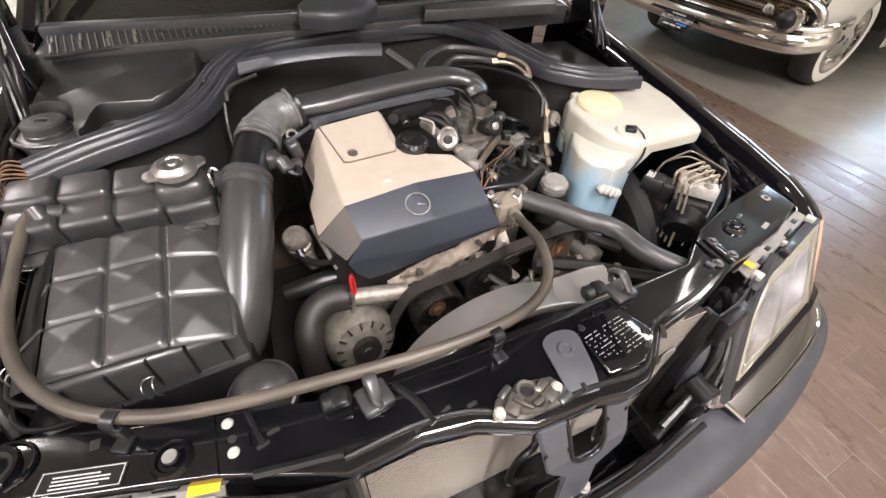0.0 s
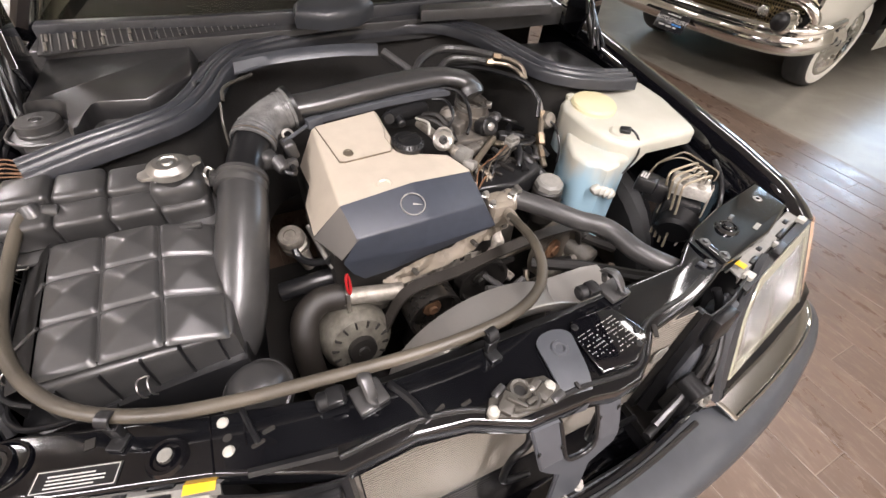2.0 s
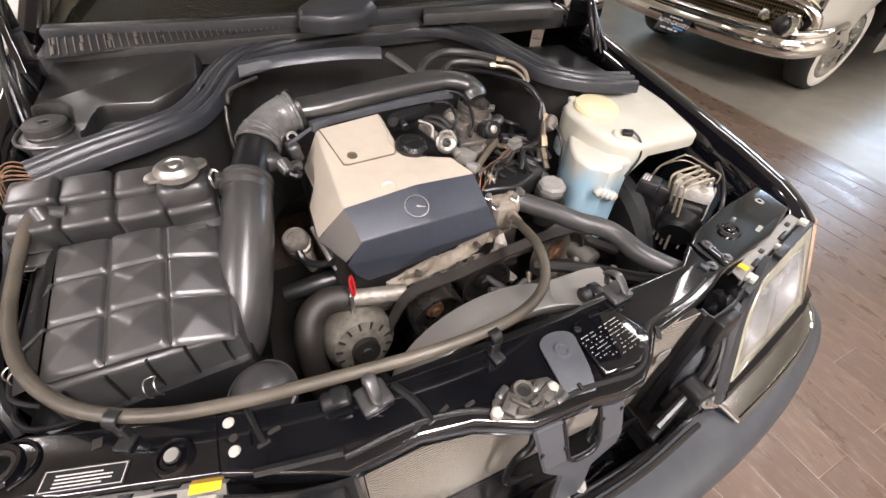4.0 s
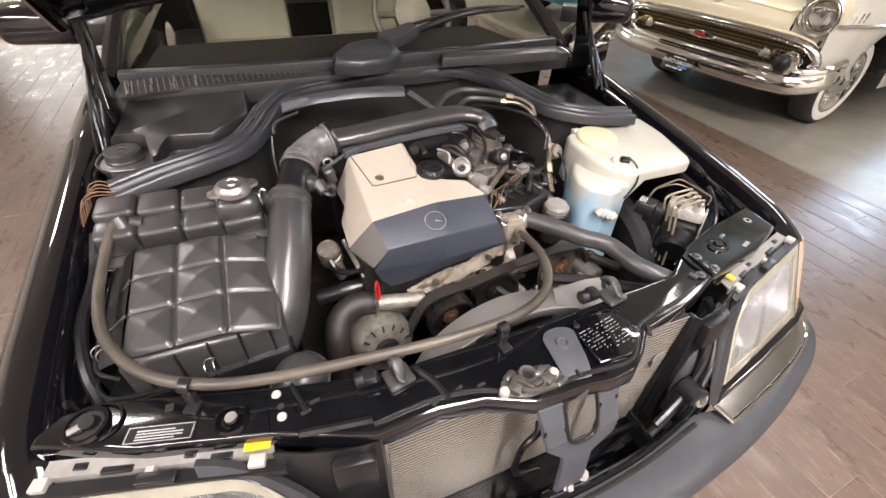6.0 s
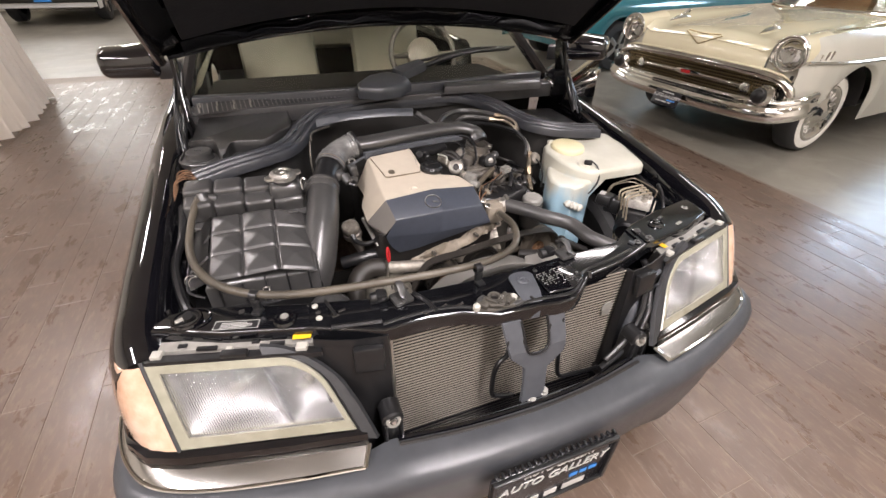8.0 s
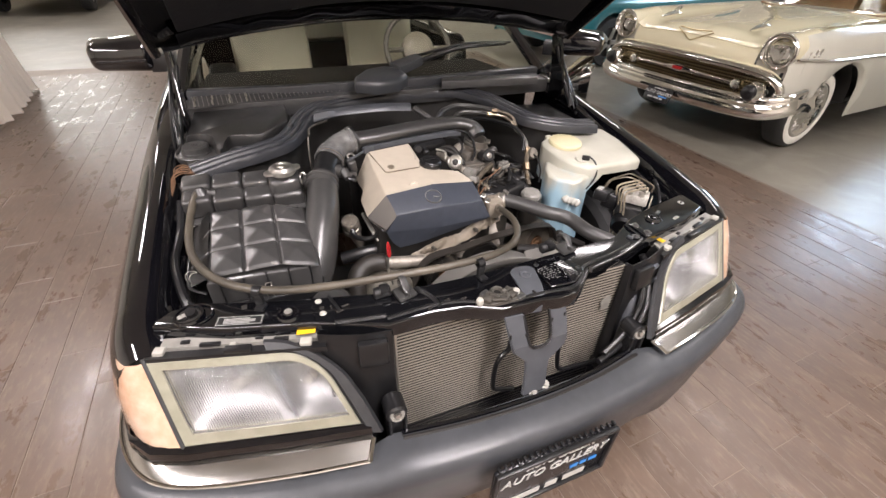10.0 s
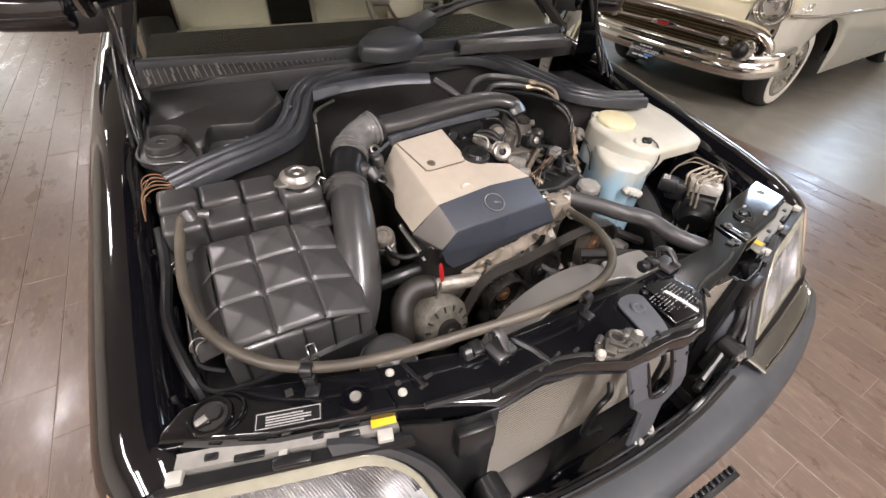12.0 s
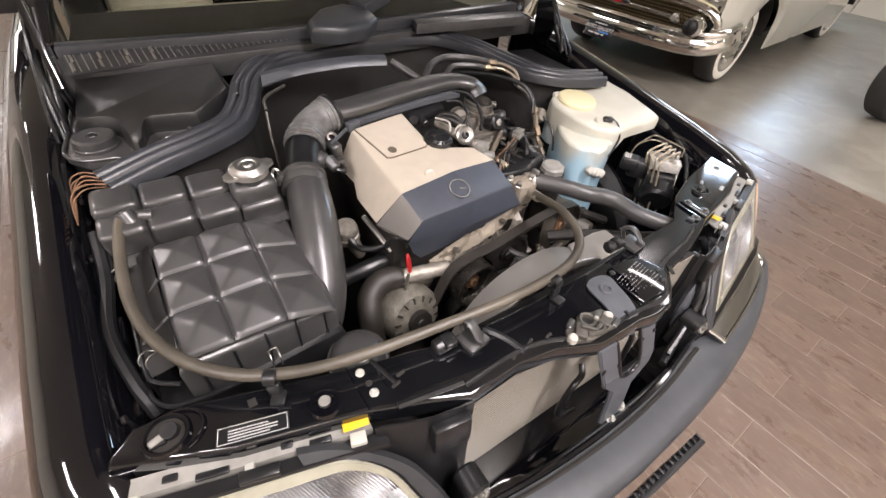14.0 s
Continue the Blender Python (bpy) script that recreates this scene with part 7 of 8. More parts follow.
box(bm, (0.262, 0.742, 0.812), (0.026, 0.020, 0.028), 0.004, pose(0, 0, 0, 0, 0, 25))
box(bm, (0.262, 0.735, 0.828), (0.030, 0.012, 0.006), 0.002, pose(0, 0, 0, 0, 0, 25))
part("sensor_plug", bm, M_PALE, car, "pale grey wiring connector")
bm = bmesh.new()
box(bm, (0.34, 0.625, 0.60), (0.10, 0.09, 0.10), 0.03)
cyl(bm, (0.365, 0.60, 0.600), (0.392, 0.50, 0.585), 0.034, 0.030, 16, 0.006)
part("pump_bracket", box(bmesh.new(), (0.185, 0.625, 0.65), (0.045, 0.06, 0.16), 0.01), M_GRIME, car)
part("steering_pump", bm, M_GRIME, car, "stained steering pump body")
rs = part("fluid_reservoir", lathe(bmesh.new(), [(0, 0.0), (0.030, 0.0), (0.036, -0.006), (0.036, -0.09), (0, -0.09)], pose(0.300, 0.622, 0.760), 20), M_DARK, car, "dark steering fluid reservoir with grey cap")
part("reservoir_cap", lathe(bmesh.new(), [(0, 0.018), (0.027, 0.018), (0.033, 0.012), (0.034, 0.0)], pose(0.300, 0.622, 0.760, 4, 0, 10), 8), M_PALE, rs, "pale grey octagonal cap")
rnd = random.Random(21)
for k in range(14):
    x, y, z = rnd.uniform(0.08, 0.40), rnd.uniform(0.44, 0.62), rnd.uniform(0.54, 0.66)
    a = Vector((x, y, z))
    part("coolant_line", tube(bmesh.new(), [a, a + Vector((rnd.uniform(-0.06, 0.06), rnd.uniform(-0.04, 0.04), rnd.uniform(-0.02, 0.03))), a + Vector((rnd.uniform(-0.10, 0.10), rnd.uniform(-0.06, 0.06), rnd.uniform(-0.05, 0.03)))], rnd.uniform(0.006, 0.014), 8, 5), rnd.choice([M_DARK, M_HOSEB, M_ALUD, M_DARK, M_LINE]), car)
bm = bmesh.new()
tube(bm, [(0.20, 0.50, 0.655), (0.28, 0.43, 0.68), (0.34, 0.36, 0.70), (0.38, 0.31, 0.72)], 0.014, 10, 6)
part("power_steering_hose", bm, M_DARK, car)

# hoses and plugs crowding the space between throttle and bulkhead
rnd = random.Random(33)
for k in range(18):
    a = Vector((rnd.uniform(0.22, 0.37), rnd.uniform(0.70, 0.90), rnd.uniform(0.73, 0.80)))
    d1 = Vector((rnd.uniform(-0.06, 0.06), rnd.uniform(-0.07, 0.07), rnd.uniform(0.0, 0.03)))
    d2 = Vector((rnd.uniform(-0.06, 0.06), rnd.uniform(-0.08, 0.08), rnd.uniform(-0.05, 0.02)))
    part("engine_hose", tube(bmesh.new(), [a - d1, a, a + d2, a + d2 * 1.6 - Vector((0, 0, 0.03))], rnd.uniform(0.004, 0.011), 8, 6), rnd.choice([M_BLACK, M_HOSEB, M_HOSEB, M_LINE, M_BLACK]), car)
for x, y, z, a, mm in ((0.258, 0.862, 0.790, 20, M_ALUD), (0.300, 0.835, 0.775, -15, M_BOX), (0.232, 0.726, 0.800, 35, M_ALU), (0.335, 0.790, 0.770, 10, M_ALUD), (0.285, 0.775, 0.790, 50, M_BOX), (0.160, 0.752, 0.812, 20, M_ALU)):
    bm = bmesh.new()
    box(bm, (x, y, z), (0.034, 0.026, 0.024), 0.005, pose(0, 0, 0, 8, 5, a), 3)
    cyl(bm, (x, y, z), pose(x, y, z, 0, 0, a) @ Vector((0.032, 0, 0.006)), 0.009, 0.008, 12, 0.002)
    part("sensor_plug", bm, mm, car)

# clamps, bracket, regulator face and wiring round the throttle
for z, r in ((0.874, 0.0415), (0.884, 0.0405)):
    part("clamp_band", lathe(bmesh.new(), [(r - 0.002, -0.003), (r, -0.0025), (r, 0.0025), (r - 0.002, 0.003)], pose(0.200, 0.852, z, 6, 8), 30), M_STEEL, tb)
part("clamp_screw", box(bmesh.new(), (0.236, 0.828, 0.876), (0.014, 0.018, 0.012), 0.002, pose(0, 0, 0, 0, 0, -35)), M_STEEL, tb)
for k in range(4):
    a = radians(35 + 90 * k)
    part("flange_bolt", lathe(bmesh.new(), [(0, 0.007), (0.0045, 0.007), (0.005, 0.001), (0.008, 0)], pose(0.192 + 0.046 * math.cos(a), 0.850 + 0.046 * math.sin(a), 0.822), 6), M_STEEL, tb)
m, _ = frame_to((0.074, 0.738, 0.862), (0.066, 0.706, 0.884))
fr = part("regulator_face", lathe(bmesh.new(), [(0.021, -0.006), (0.0235, -0.004), (0.0235, 0.004), (0.019, 0.007), (0.014, 0.004), (0.010, 0.003)], m, 26), M_STEEL, fp, "bright crimped ring")
part("regulator_port", lathe(bmesh.new(), [(0.010, 0.004), (0.008, 0.010), (0.004, 0.011), (0.0035, 0.006), (0, 0.006)], m, 16), M_DARK, fp)
ac, _ = frame_to((0.213, 0.783, 0.846), (0.218, 0.745, 0.866))
part("actuator_face", lathe(bmesh.new(), [(0.022, 0.0), (0.022, 0.010), (0.018, 0.013), (0.010, 0.013)], ac, 22), M_BLACK, tb)
part("actuator_disc", lathe(bmesh.new(), [(0, 0.016), (0.006, 0.016), (0.010, 0.0135)], ac, 7), M_SHROUD, tb)
br2 = part("loom_bracket", tube(bmesh.new(), [(0.222, 0.722, 0.822), (0.262, 0.716, 0.826), (0.300, 0.724, 0.822), (0.326, 0.748, 0.812), (0.330, 0.780, 0.800)], 0.0075, 8, 6, 0.6), M_BLACK, car, "black cable bracket behind the cover")
part("bracket_arm", tube(bmesh.new(), [(0.262, 0.716, 0.826), (0.252, 0.690, 0.816), (0.236, 0.668, 0.800)], 0.006, 8, 5, 0.6), M_BLACK, br2)
bm = bmesh.new()
for k in range(5):
    box(bm, (0.232 + 0.0052 * k, 0.716 + 0.0016 * k, 0.842), (0.0034, 0.020, 0.012), 0.001, pose(0, 0, 0, 0, 0, 20))
box(bm, (0.243, 0.719, 0.833), (0.032, 0.024, 0.012), 0.003, pose(0, 0, 0, 0, 0, 20))
part("ribbed_connector", bm, M_PALE, br2, "pale ribbed connector")
for k, (mm, r) in enumerate(((M_RUST, 0.0016), (M_BLACK, 0.0022), (M_LINE, 0.0016), (M_BLACK, 0.0026))):
    part("copper_wire" if mm is M_RUST else "thin_wire", tube(bmesh.new(), [(0.120 + 0.012 * k, 0.650, 0.780), (0.140 + 0.014 * k, 0.680, 0.808 + 0.004 * k), (0.190 + 0.010 * k, 0.702, 0.815), (0.228 + 0.006 * k, 0.714, 0.832)], r, 6, 6), mm, car)
# lumpy casting edge under the front cover, with a few bolts
rows = []
edge = spline([(-0.135, 0.548, 0.668), (-0.060, 0.545, 0.690), (0.036, 0.543, 0.718), (0.095, 0.546, 0.742), (0.150, 0.552, 0.758)], 14)
for v in np.linspace(0, 1, 7):
    row = []
    for i, p in enumerate(edge):
        q = p + Vector((0, 0.030 * v, 0.016 * v - 0.020 * (1 - v) ** 2))
        row.append(q + Vector((0, -1, 0.4)) * (noise.noise(q * 38) * 0.011 + noise.noise(q * 95) * 0.006 + 0.006 * math.sin(math.pi * v)))
    rows.append(row)
part("casting_edge", sheet(bmesh.new(), rows, 0.006), M_CRUST, blk, "pale lumpy casting edge below the cover", 30)
for x, y, z in ((-0.070, 0.541, 0.690), (0.062, 0.538, 0.728), (0.132, 0.545, 0.752)):
    part("casting_bolt", cyl(bmesh.new(), (x, y + 0.012, z), (x + 0.002, y - 0.006, z + 0.003), 0.0065, 0.006, 6, 0.001), M_GRIME, blk)

# air valve and dipstick
av = part("air_valve", lathe(bmesh.new(), [(0, 0.026), (0.012, 0.026), (0.013, 0.028), (0.022, 0.028), (0.025, 0.025), (0.0265, 0.018), (0.0265, 0.012), (0.023, 0.010), (0.023, 0.002), (0.028, 0.0), (0.028, -0.02), (0.02, -0.03), (0, -0.03)], pose(-0.282, 0.680, 0.732, 18, -10), 24), M_ALUD, car, "round dull metal air valve")
part("valve_foot", cyl(bmesh.new(), (-0.275, 0.672, 0.71), (-0.262, 0.655, 0.67), 0.018, 0.012, 12, 0.003), M_ALUD, av)
part("vacuum_hose", tube(bmesh.new(), [(-0.285, 0.655, 0.735), (-0.278, 0.635, 0.722), (-0.255, 0.615, 0.722), (-0.225, 0.60, 0.735), (-0.205, 0.585, 0.752)], 0.0075, 8, 6), M_BLACK, car)
part("vacuum_hose", tube(bmesh.new(), [(-0.232, 0.585, 0.745), (-0.215, 0.575, 0.768), (-0.198, 0.565, 0.765), (-0.195, 0.568, 0.738)], 0.008, 8, 6), M_BLACK, car)
bm = bmesh.new()
tube(bm, [(-0.210, 0.533, 0.752), (-0.213, 0.528, 0.744), (-0.214, 0.522, 0.728), (-0.212, 0.519, 0.714), (-0.208, 0.522, 0.720), (-0.207, 0.530, 0.740), (-0.209, 0.534, 0.752)], 0.0028, 8, 6)
dp = part("dipstick", bm, M_RED, car, "red oil dipstick handle")
part("dipstick_blade", box(bmesh.new(), (-0.216, 0.520, 0.684), (0.007, 0.004, 0.052), 0.0015, pose(0, 0, 0, 0, 4)), M_STEEL, dp)
part("bracket_rod", tube(bmesh.new(), [(-0.248, 0.66, 0.78), (-0.235, 0.60, 0.755), (-0.225, 0.575, 0.735)], 0.006, 8, 4), M_STEEL, car)

# washer bottle
bm = bmesh.new()
top = [(0.428, 0.772), (0.440, 0.806), (0.490, 0.838), (0.600, 0.852), (0.722, 0.846), (0.736, 0.830), (0.738, 0.740), (0.724, 0.622), (0.716, 0.604), (0.700, 0.598), (0.560, 0.600), (0.500, 0.602), (0.462, 0.636), (0.438, 0.690)]
prism(bm, top, lambda x, y: 0.806 if x > 0.52 else 0.74, lambda x, y: 0.866 - 0.13 * max(0, 0.80 - y), 0.013, None, 4)
prism(bm, [(0.378, 0.650), (0.400, 0.705), (0.446, 0.770), (0.520, 0.760), (0.532, 0.66), (0.508, 0.612), (0.500, 0.592), (0.470, 0.590), (0.462, 0.578), (0.420, 0.574), (0.412, 0.590), (0.388, 0.602)], 0.560, lambda x, y: 0.812, 0.012, None, 4)
tank = part("washer_bottle", bm, M_TANK, car, "milky plastic washer bottle with blue fluid", 60)
m = pose(0.512, 0.766, 0.8655, 4, 0, 0)
part("bottle_cap", lathe(bmesh.new(), [(0, 0.007), (0.045, 0.007), (0.054, 0.006), (0.058, 0.001), (0.058, -0.008)], m, 36), M_CAP, tank, "wide yellowed cap")
for x, y in ((0.472, 0.815), (0.575, 0.842)):
    part("cap_strap", box(bmesh.new(), (x, y, 0.868), (0.022, 0.014, 0.016), 0.004), M_TANK, tank)
part("sensor_seat", lathe(bmesh.new(), [(0, 0.008), (0.018, 0.008), (0.024, 0.0)], pose(0.500, 0.650, 0.846, 14, -8), 20), M_TANK, tank)
sp = part("level_sensor", box(bmesh.new(), (0.508, 0.640, 0.857), (0.026, 0.018, 0.012), 0.004, pose(0, 0, 0, 20, 0, -35)), M_BLACK, tank, "black level sensor plug")
part("sensor_wire", tube(bmesh.new(), [(0.520, 0.643, 0.862), (0.532, 0.618, 0.846), (0.530, 0.598, 0.815), (0.515, 0.594, 0.785), (0.492, 0.588, 0.770)], 0.0028, 6, 6), M_BLACK, sp)
bm = bmesh.new()
for k in range(4):
    lathe(bm, [(0, 0.012), (0.010, 0.010), (0.013, 0.0), (0.010, -0.010), (0, -0.012)], pose(0.408 + 0.013 * k, 0.578 - 0.004 * k, 0.752 - 0.005 * k, 0, 60), 12)
part("washer_pump", bm, M_WHITE, tank, "small white washer pump")
part("buffer_knob", lathe(bmesh.new(), [(0, 0.010), (0.016, 0.010), (0.020, 0.0)], pose(0.425, 0.945, 0.87, 75, 0, -20), 18), M_BLACK, car)

# brake unit
turn = pose(0, 0, 0, 0, 6, 40)
ab = part("brake_unit", box(bmesh.new(), (0.604, 0.484, 0.776), (0.076, 0.082, 0.030), 0.004, turn), M_BLOCK, car, "pale alloy brake hydraulic block with pipes")
for k in range(6):
    p = Vector((0.604, 0.484, 0.7915)) + turn @ Vector((-0.026 + 0.026 * (k % 3), -0.018 + 0.036 * (k // 3), 0))
    part("valve_cap", lathe(bmesh.new(), [(0, 0.003), (0.006, 0.003), (0.007, 0.0015), (0.0105, 0.001), (0.011, -0.001)], Matrix.Translation(p), 14), M_ALUD, ab)
bm = bmesh.new()
cyl(bm, (0.572, 0.452, 0.715), (0.532, 0.426, 0.700), 0.046, 0.043, 26, 0.008)
box(bm, (0.580, 0.470, 0.715), (0.080, 0.080, 0.088), 0.008, turn)
part("pump_motor", bm, M_BLACK, ab)
bm = bmesh.new()
box(bm, (0.516, 0.532, 0.776), (0.062, 0.046, 0.034), 0.006, pose(0, 0, 0, 0, 10, 30))
box(bm, (0.545, 0.520, 0.756), (0.055, 0.050, 0.050), 0.008, pose(0, 0, 0, 0, 10, 30))
cn = part("unit_connector", bm, M_BLACK, ab)
part("print", bars(bmesh.new(), (0.497, 0.524, 0.7965), (0.87, 0.5, 0.1), (-0.5, 0.87, 0), 0.025, 0.018, 3, 6, 0.8, 0.4), M_INK, cn)
for k in range(4):
    x, y = 0.636 - 0.004 * k, 0.512 - 0.017 * k
    part("union_nut", lathe(bmesh.new(), [(0, 0.014), (0.003, 0.014), (0.006, 0.010), (0.006, 0.0)], pose(x, y, 0.791), 6), M_STEEL, ab)
    part("brake_pipe", tube(bmesh.new(), [(x, y, 0.792), (x, y, 0.808), (x - 0.006, y, 0.815), (x - 0.060, y - 0.002, 0.816), (x - 0.088, y - 0.004, 0.813), (x - 0.096, y - 0.008, 0.800), (x - 0.094, y - 0.020, 0.740), (x - 0.092, y - 0.030, 0.650)], 0.0029, 8, 5), M_PIPE, ab)
part("brake_pipe", tube(bmesh.new(), [(0.530, 0.548, 0.785), (0.536, 0.545, 0.808), (0.552, 0.546, 0.817), (0.618, 0.553, 0.821), (0.634, 0.548, 0.821), (0.640, 0.530, 0.820), (0.650, 0.474, 0.816), (0.650, 0.464, 0.810), (0.646, 0.462, 0.793)], 0.0023, 8, 5), M_LINE, ab)
part("brake_pipe", tube(bmesh.new(), [(0.540, 0.552, 0.780), (0.548, 0.552, 0.800), (0.566, 0.554, 0.808), (0.622, 0.546, 0.812), (0.640, 0.500, 0.808), (0.644, 0.480, 0.792)], 0.0021, 8, 5), M_LINE, ab)
bm = bmesh.new()
sheet(bm, [[(0.648, 0.452, 0.776), (0.660, 0.462, 0.778)], [(0.620, 0.430, 0.720), (0.634, 0.440, 0.722)], [(0.575, 0.425, 0.640), (0.592, 0.432, 0.642)]], 0.004)
part("unit_bracket", bm, M_ALUD, ab)
part("brake_pipe", tube(bmesh.new(), [(0.712, 0.52, 0.80), (0.700, 0.485, 0.785), (0.682, 0.450, 0.760), (0.664, 0.425, 0.730), (0.668, 0.405, 0.700), (0.672, 0.39, 0.66)], 0.006, 10, 6), M_BLACK, car)

# pipes along the bulkhead
for name, pts, r, mm in (
        ("fuel_hose", [(0.085, 0.955, 0.91), (0.13, 1.0, 0.935), (0.20, 1.035, 0.940), (0.27, 1.01, 0.938), (0.315, 0.965, 0.935)], 0.010, M_HOSEB),
        ("fuel_hose", [(0.150, 0.955, 0.915), (0.20, 0.985, 0.932), (0.26, 0.965, 0.932), (0.285, 0.945, 0.930)], 0.008, M_HOSEB),
        ("steel_pipe", [(0.315, 0.965, 0.935), (0.350, 0.935, 0.932), (0.368, 0.905, 0.922), (0.372, 0.885, 0.90)], 0.006, M_LINE),
        ("steel_pipe", [(0.285, 0.945, 0.930), (0.335, 0.925, 0.925), (0.358, 0.895, 0.912), (0.362, 0.88, 0.895)], 0.005, M_LINE),
        ("vacuum_hose", [(0.20, 1.02, 0.90), (0.27, 0.965, 0.91), (0.32, 0.90, 0.912), (0.352, 0.85, 0.905), (0.365, 0.81, 0.88), (0.355, 0.785, 0.845)], 0.006, M_BLACK),
        ("steel_pipe", [(0.375, 0.885, 0.885), (0.385, 0.855, 0.875), (0.390, 0.83, 0.855), (0.386, 0.81, 0.835)], 0.007, M_PALE),
        ("steel_pipe", [(0.382, 0.80, 0.83), (0.362, 0.765, 0.80), (0.350, 0.735, 0.775), (0.342, 0.70, 0.755)], 0.008, M_LINE),
        ("wiring_loom", [(0.060, 1.10, 0.925), (0.10, 1.06, 0.90), (0.14, 1.02, 0.87)], 0.012, M_HOSEB),
        ("wiring_loom", [(0.39, 0.80, 0.83), (0.405, 0.77, 0.82), (0.40, 0.73, 0.79), (0.38, 0.70, 0.76)], 0.003, M_BLACK)):
    part(name, tube(bmesh.new(), pts, r, 8, 6), mm, car)
for p, q, r in (((0.316, 0.965, 0.935), (0.334, 0.950, 0.934), 0.010), ((0.285, 0.946, 0.930), (0.303, 0.94, 0.929), 0.009), ((0.388, 0.815, 0.842), (0.384, 0.80, 0.826), 0.012), ((0.364, 0.770, 0.806), (0.356, 0.748, 0.786), 0.013), ((0.350, 0.738, 0.778), (0.345, 0.72, 0.766), 0.011)):
    part("pipe_union", cyl(bmesh.new(), p, q, r, r, 6, 0.002), M_COPPER, car, "brass pipe union")
part("fuel_damper", lathe(bmesh.new(), [(0, 0.012), (0.018, 0.010), (0.022, 0.0), (0.022, -0.014), (0, -0.016)], pose(0.400, 0.795, 0.825, 60, 20), 18), M_ALUD, car)

# wiring at the wing and by the seal's end
for k in range(7):
    part("copper_wire", tube(bmesh.new(), [(-0.660, 0.800 + 0.006 * k, 0.905), (-0.690, 0.790 + 0.010 * k, 0.914 + 0.004 * math.sin(k * 2.1)), (-0.712, 0.775 + 0.012 * k, 0.900 + 0.005 * math.sin(k * 1.3)), (-0.718, 0.76 + 0.012 * k, 0.87)], 0.0013, 6, 6), M_RUST, car, "reddish-brown wire")
part("wiring_loom", tube(bmesh.new(), [(-0.70, 0.74, 0.86), (-0.705, 0.66, 0.82), (-0.715, 0.56, 0.80), (-0.70, 0.47, 0.78), (-0.69, 0.43, 0.74)], 0.010, 8, 6), M_BLACK, car)
part("wiring_loom", tube(bmesh.new(), [(0.715, 0.80, 0.84), (0.72, 0.68, 0.80), (0.71, 0.55, 0.78), (0.70, 0.45, 0.77)], 0.008, 8, 6), M_BLACK, car)


# ---- vintage cream car ----
def vintage_car(name, m, paint, side_paint, label, grille_mat):
    base = m.to_translation()
    e = thing(name, (base.x, base.y, 0), label, "car")

    def add(nm, bm, material, parent=None, lb="", angle=40):
        bm.transform(m)
        return part(nm, bm, material, parent or e, lb, angle)

    def archz(u, lowz):
        for w in (0.11, -2.92):
            d = abs(u - w)
            if d < 0.40:
                return max(lowz, 0.36 + math.sqrt(0.40 ** 2 - d * d) * 0.95)
        return lowz
    us = [0.86, 0.84, 0.78, 0.70, 0.62, 0.55, 0.48] + [0.40 - 0.05 * k for k in range(17)] + [-0.5, -0.7, -0.9, -1.1, -1.5, -2.0, -2.4] + [-2.52 - 0.05 * k for k in range(17)] + [-3.5, -3.8, -4.0, -4.1]
    K = [0.86, 0.70, 0.40, -0.10, -0.90, -2.0, -3.2, -4.1]
    zc = lambda u: float(np.interp(-u, [-k for k in K], [0.86, 0.915, 0.945, 0.975, 1.02, 1.02, 1.0, 0.92]))
    zv = lambda u: float(np.interp(-u, [-k for k in K], [0.84, 0.880, 0.900, 0.930, 0.995, 1.01, 0.99, 0.90]))
    zf = lambda u: float(np.interp(-u, [-k for k in K], [0.90, 0.965, 0.985, 0.995, 1.005, 1.01, 1.08, 1.10]))
    ww = lambda u: float(np.interp(-u, [-k for k in K], [0.84, 0.90, 0.925, 0.935, 0.935, 0.93, 0.92, 0.80]))
    for s in (1, -1):
        top, side = [], []
        for u in us:
            w = ww(u)
            top.append([Vector((u, s * v, z)) for v, z in ((0, zc(u)), (0.12, zc(u) + 0.004), (0.28, zc(u) - 0.006), (0.42, (zc(u) + zv(u)) / 2 - 0.004), (0.54, zv(u)), (0.62, (zv(u) + zf(u)) / 2), (0.72, zf(u)), (0.80, zf(u) - 0.006))])
            lo = archz(u, 0.27 if u < 0.35 else 0.46)
            side.append([Vector((u, s * v, z)) for v, z in ((0.80, zf(u) - 0.006), (w - 0.05, zf(u) - 0.035), (w - 0.015, zf(u) - 0.09), (w, zf(u) - 0.18), (w + 0.004, max(0.62, lo + 0.03)), (w - 0.003, max(0.45, lo + 0.015)), (w - 0.03, lo))])
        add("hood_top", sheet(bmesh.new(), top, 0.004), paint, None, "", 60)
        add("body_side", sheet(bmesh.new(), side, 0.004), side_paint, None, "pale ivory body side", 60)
    # nose
    bm = bmesh.new()
    rows = []
    for v in np.linspace(-0.60, 0.60, 21):
        a = abs(v)
        top = float(np.interp(a, [0, 0.42, 0.54, 0.72, 0.84], [0.86, 0.85, 0.84, 0.90, 0.86]))
        bow = 0.03 * (a / 0.84) ** 2
        rows.append([(0.80 - bow, v, top + 0.022), (0.845 - bow, v, top + 0.010), (0.872 - bow, v, top - 0.018), (0.890 - bow, v, top - 0.055), (0.897 - bow, v, 0.755), (0.893 - bow, v, 0.715), (0.88 - bow, v, 0.68)])
    sheet(bm, rows, 0.004)
    add("nose_panel", bm, paint)
    add("grille_backing", box(bmesh.new(), (0.80, 0, 0.575), (0.02, 1.60, 0.26), 0.004), M_DARK)
    g = add("grille", box(bmesh.new(), (0.835, 0, 0.575), (0.008, 1.50, 0.008)), grille_mat, None, "fine gold mesh grille")
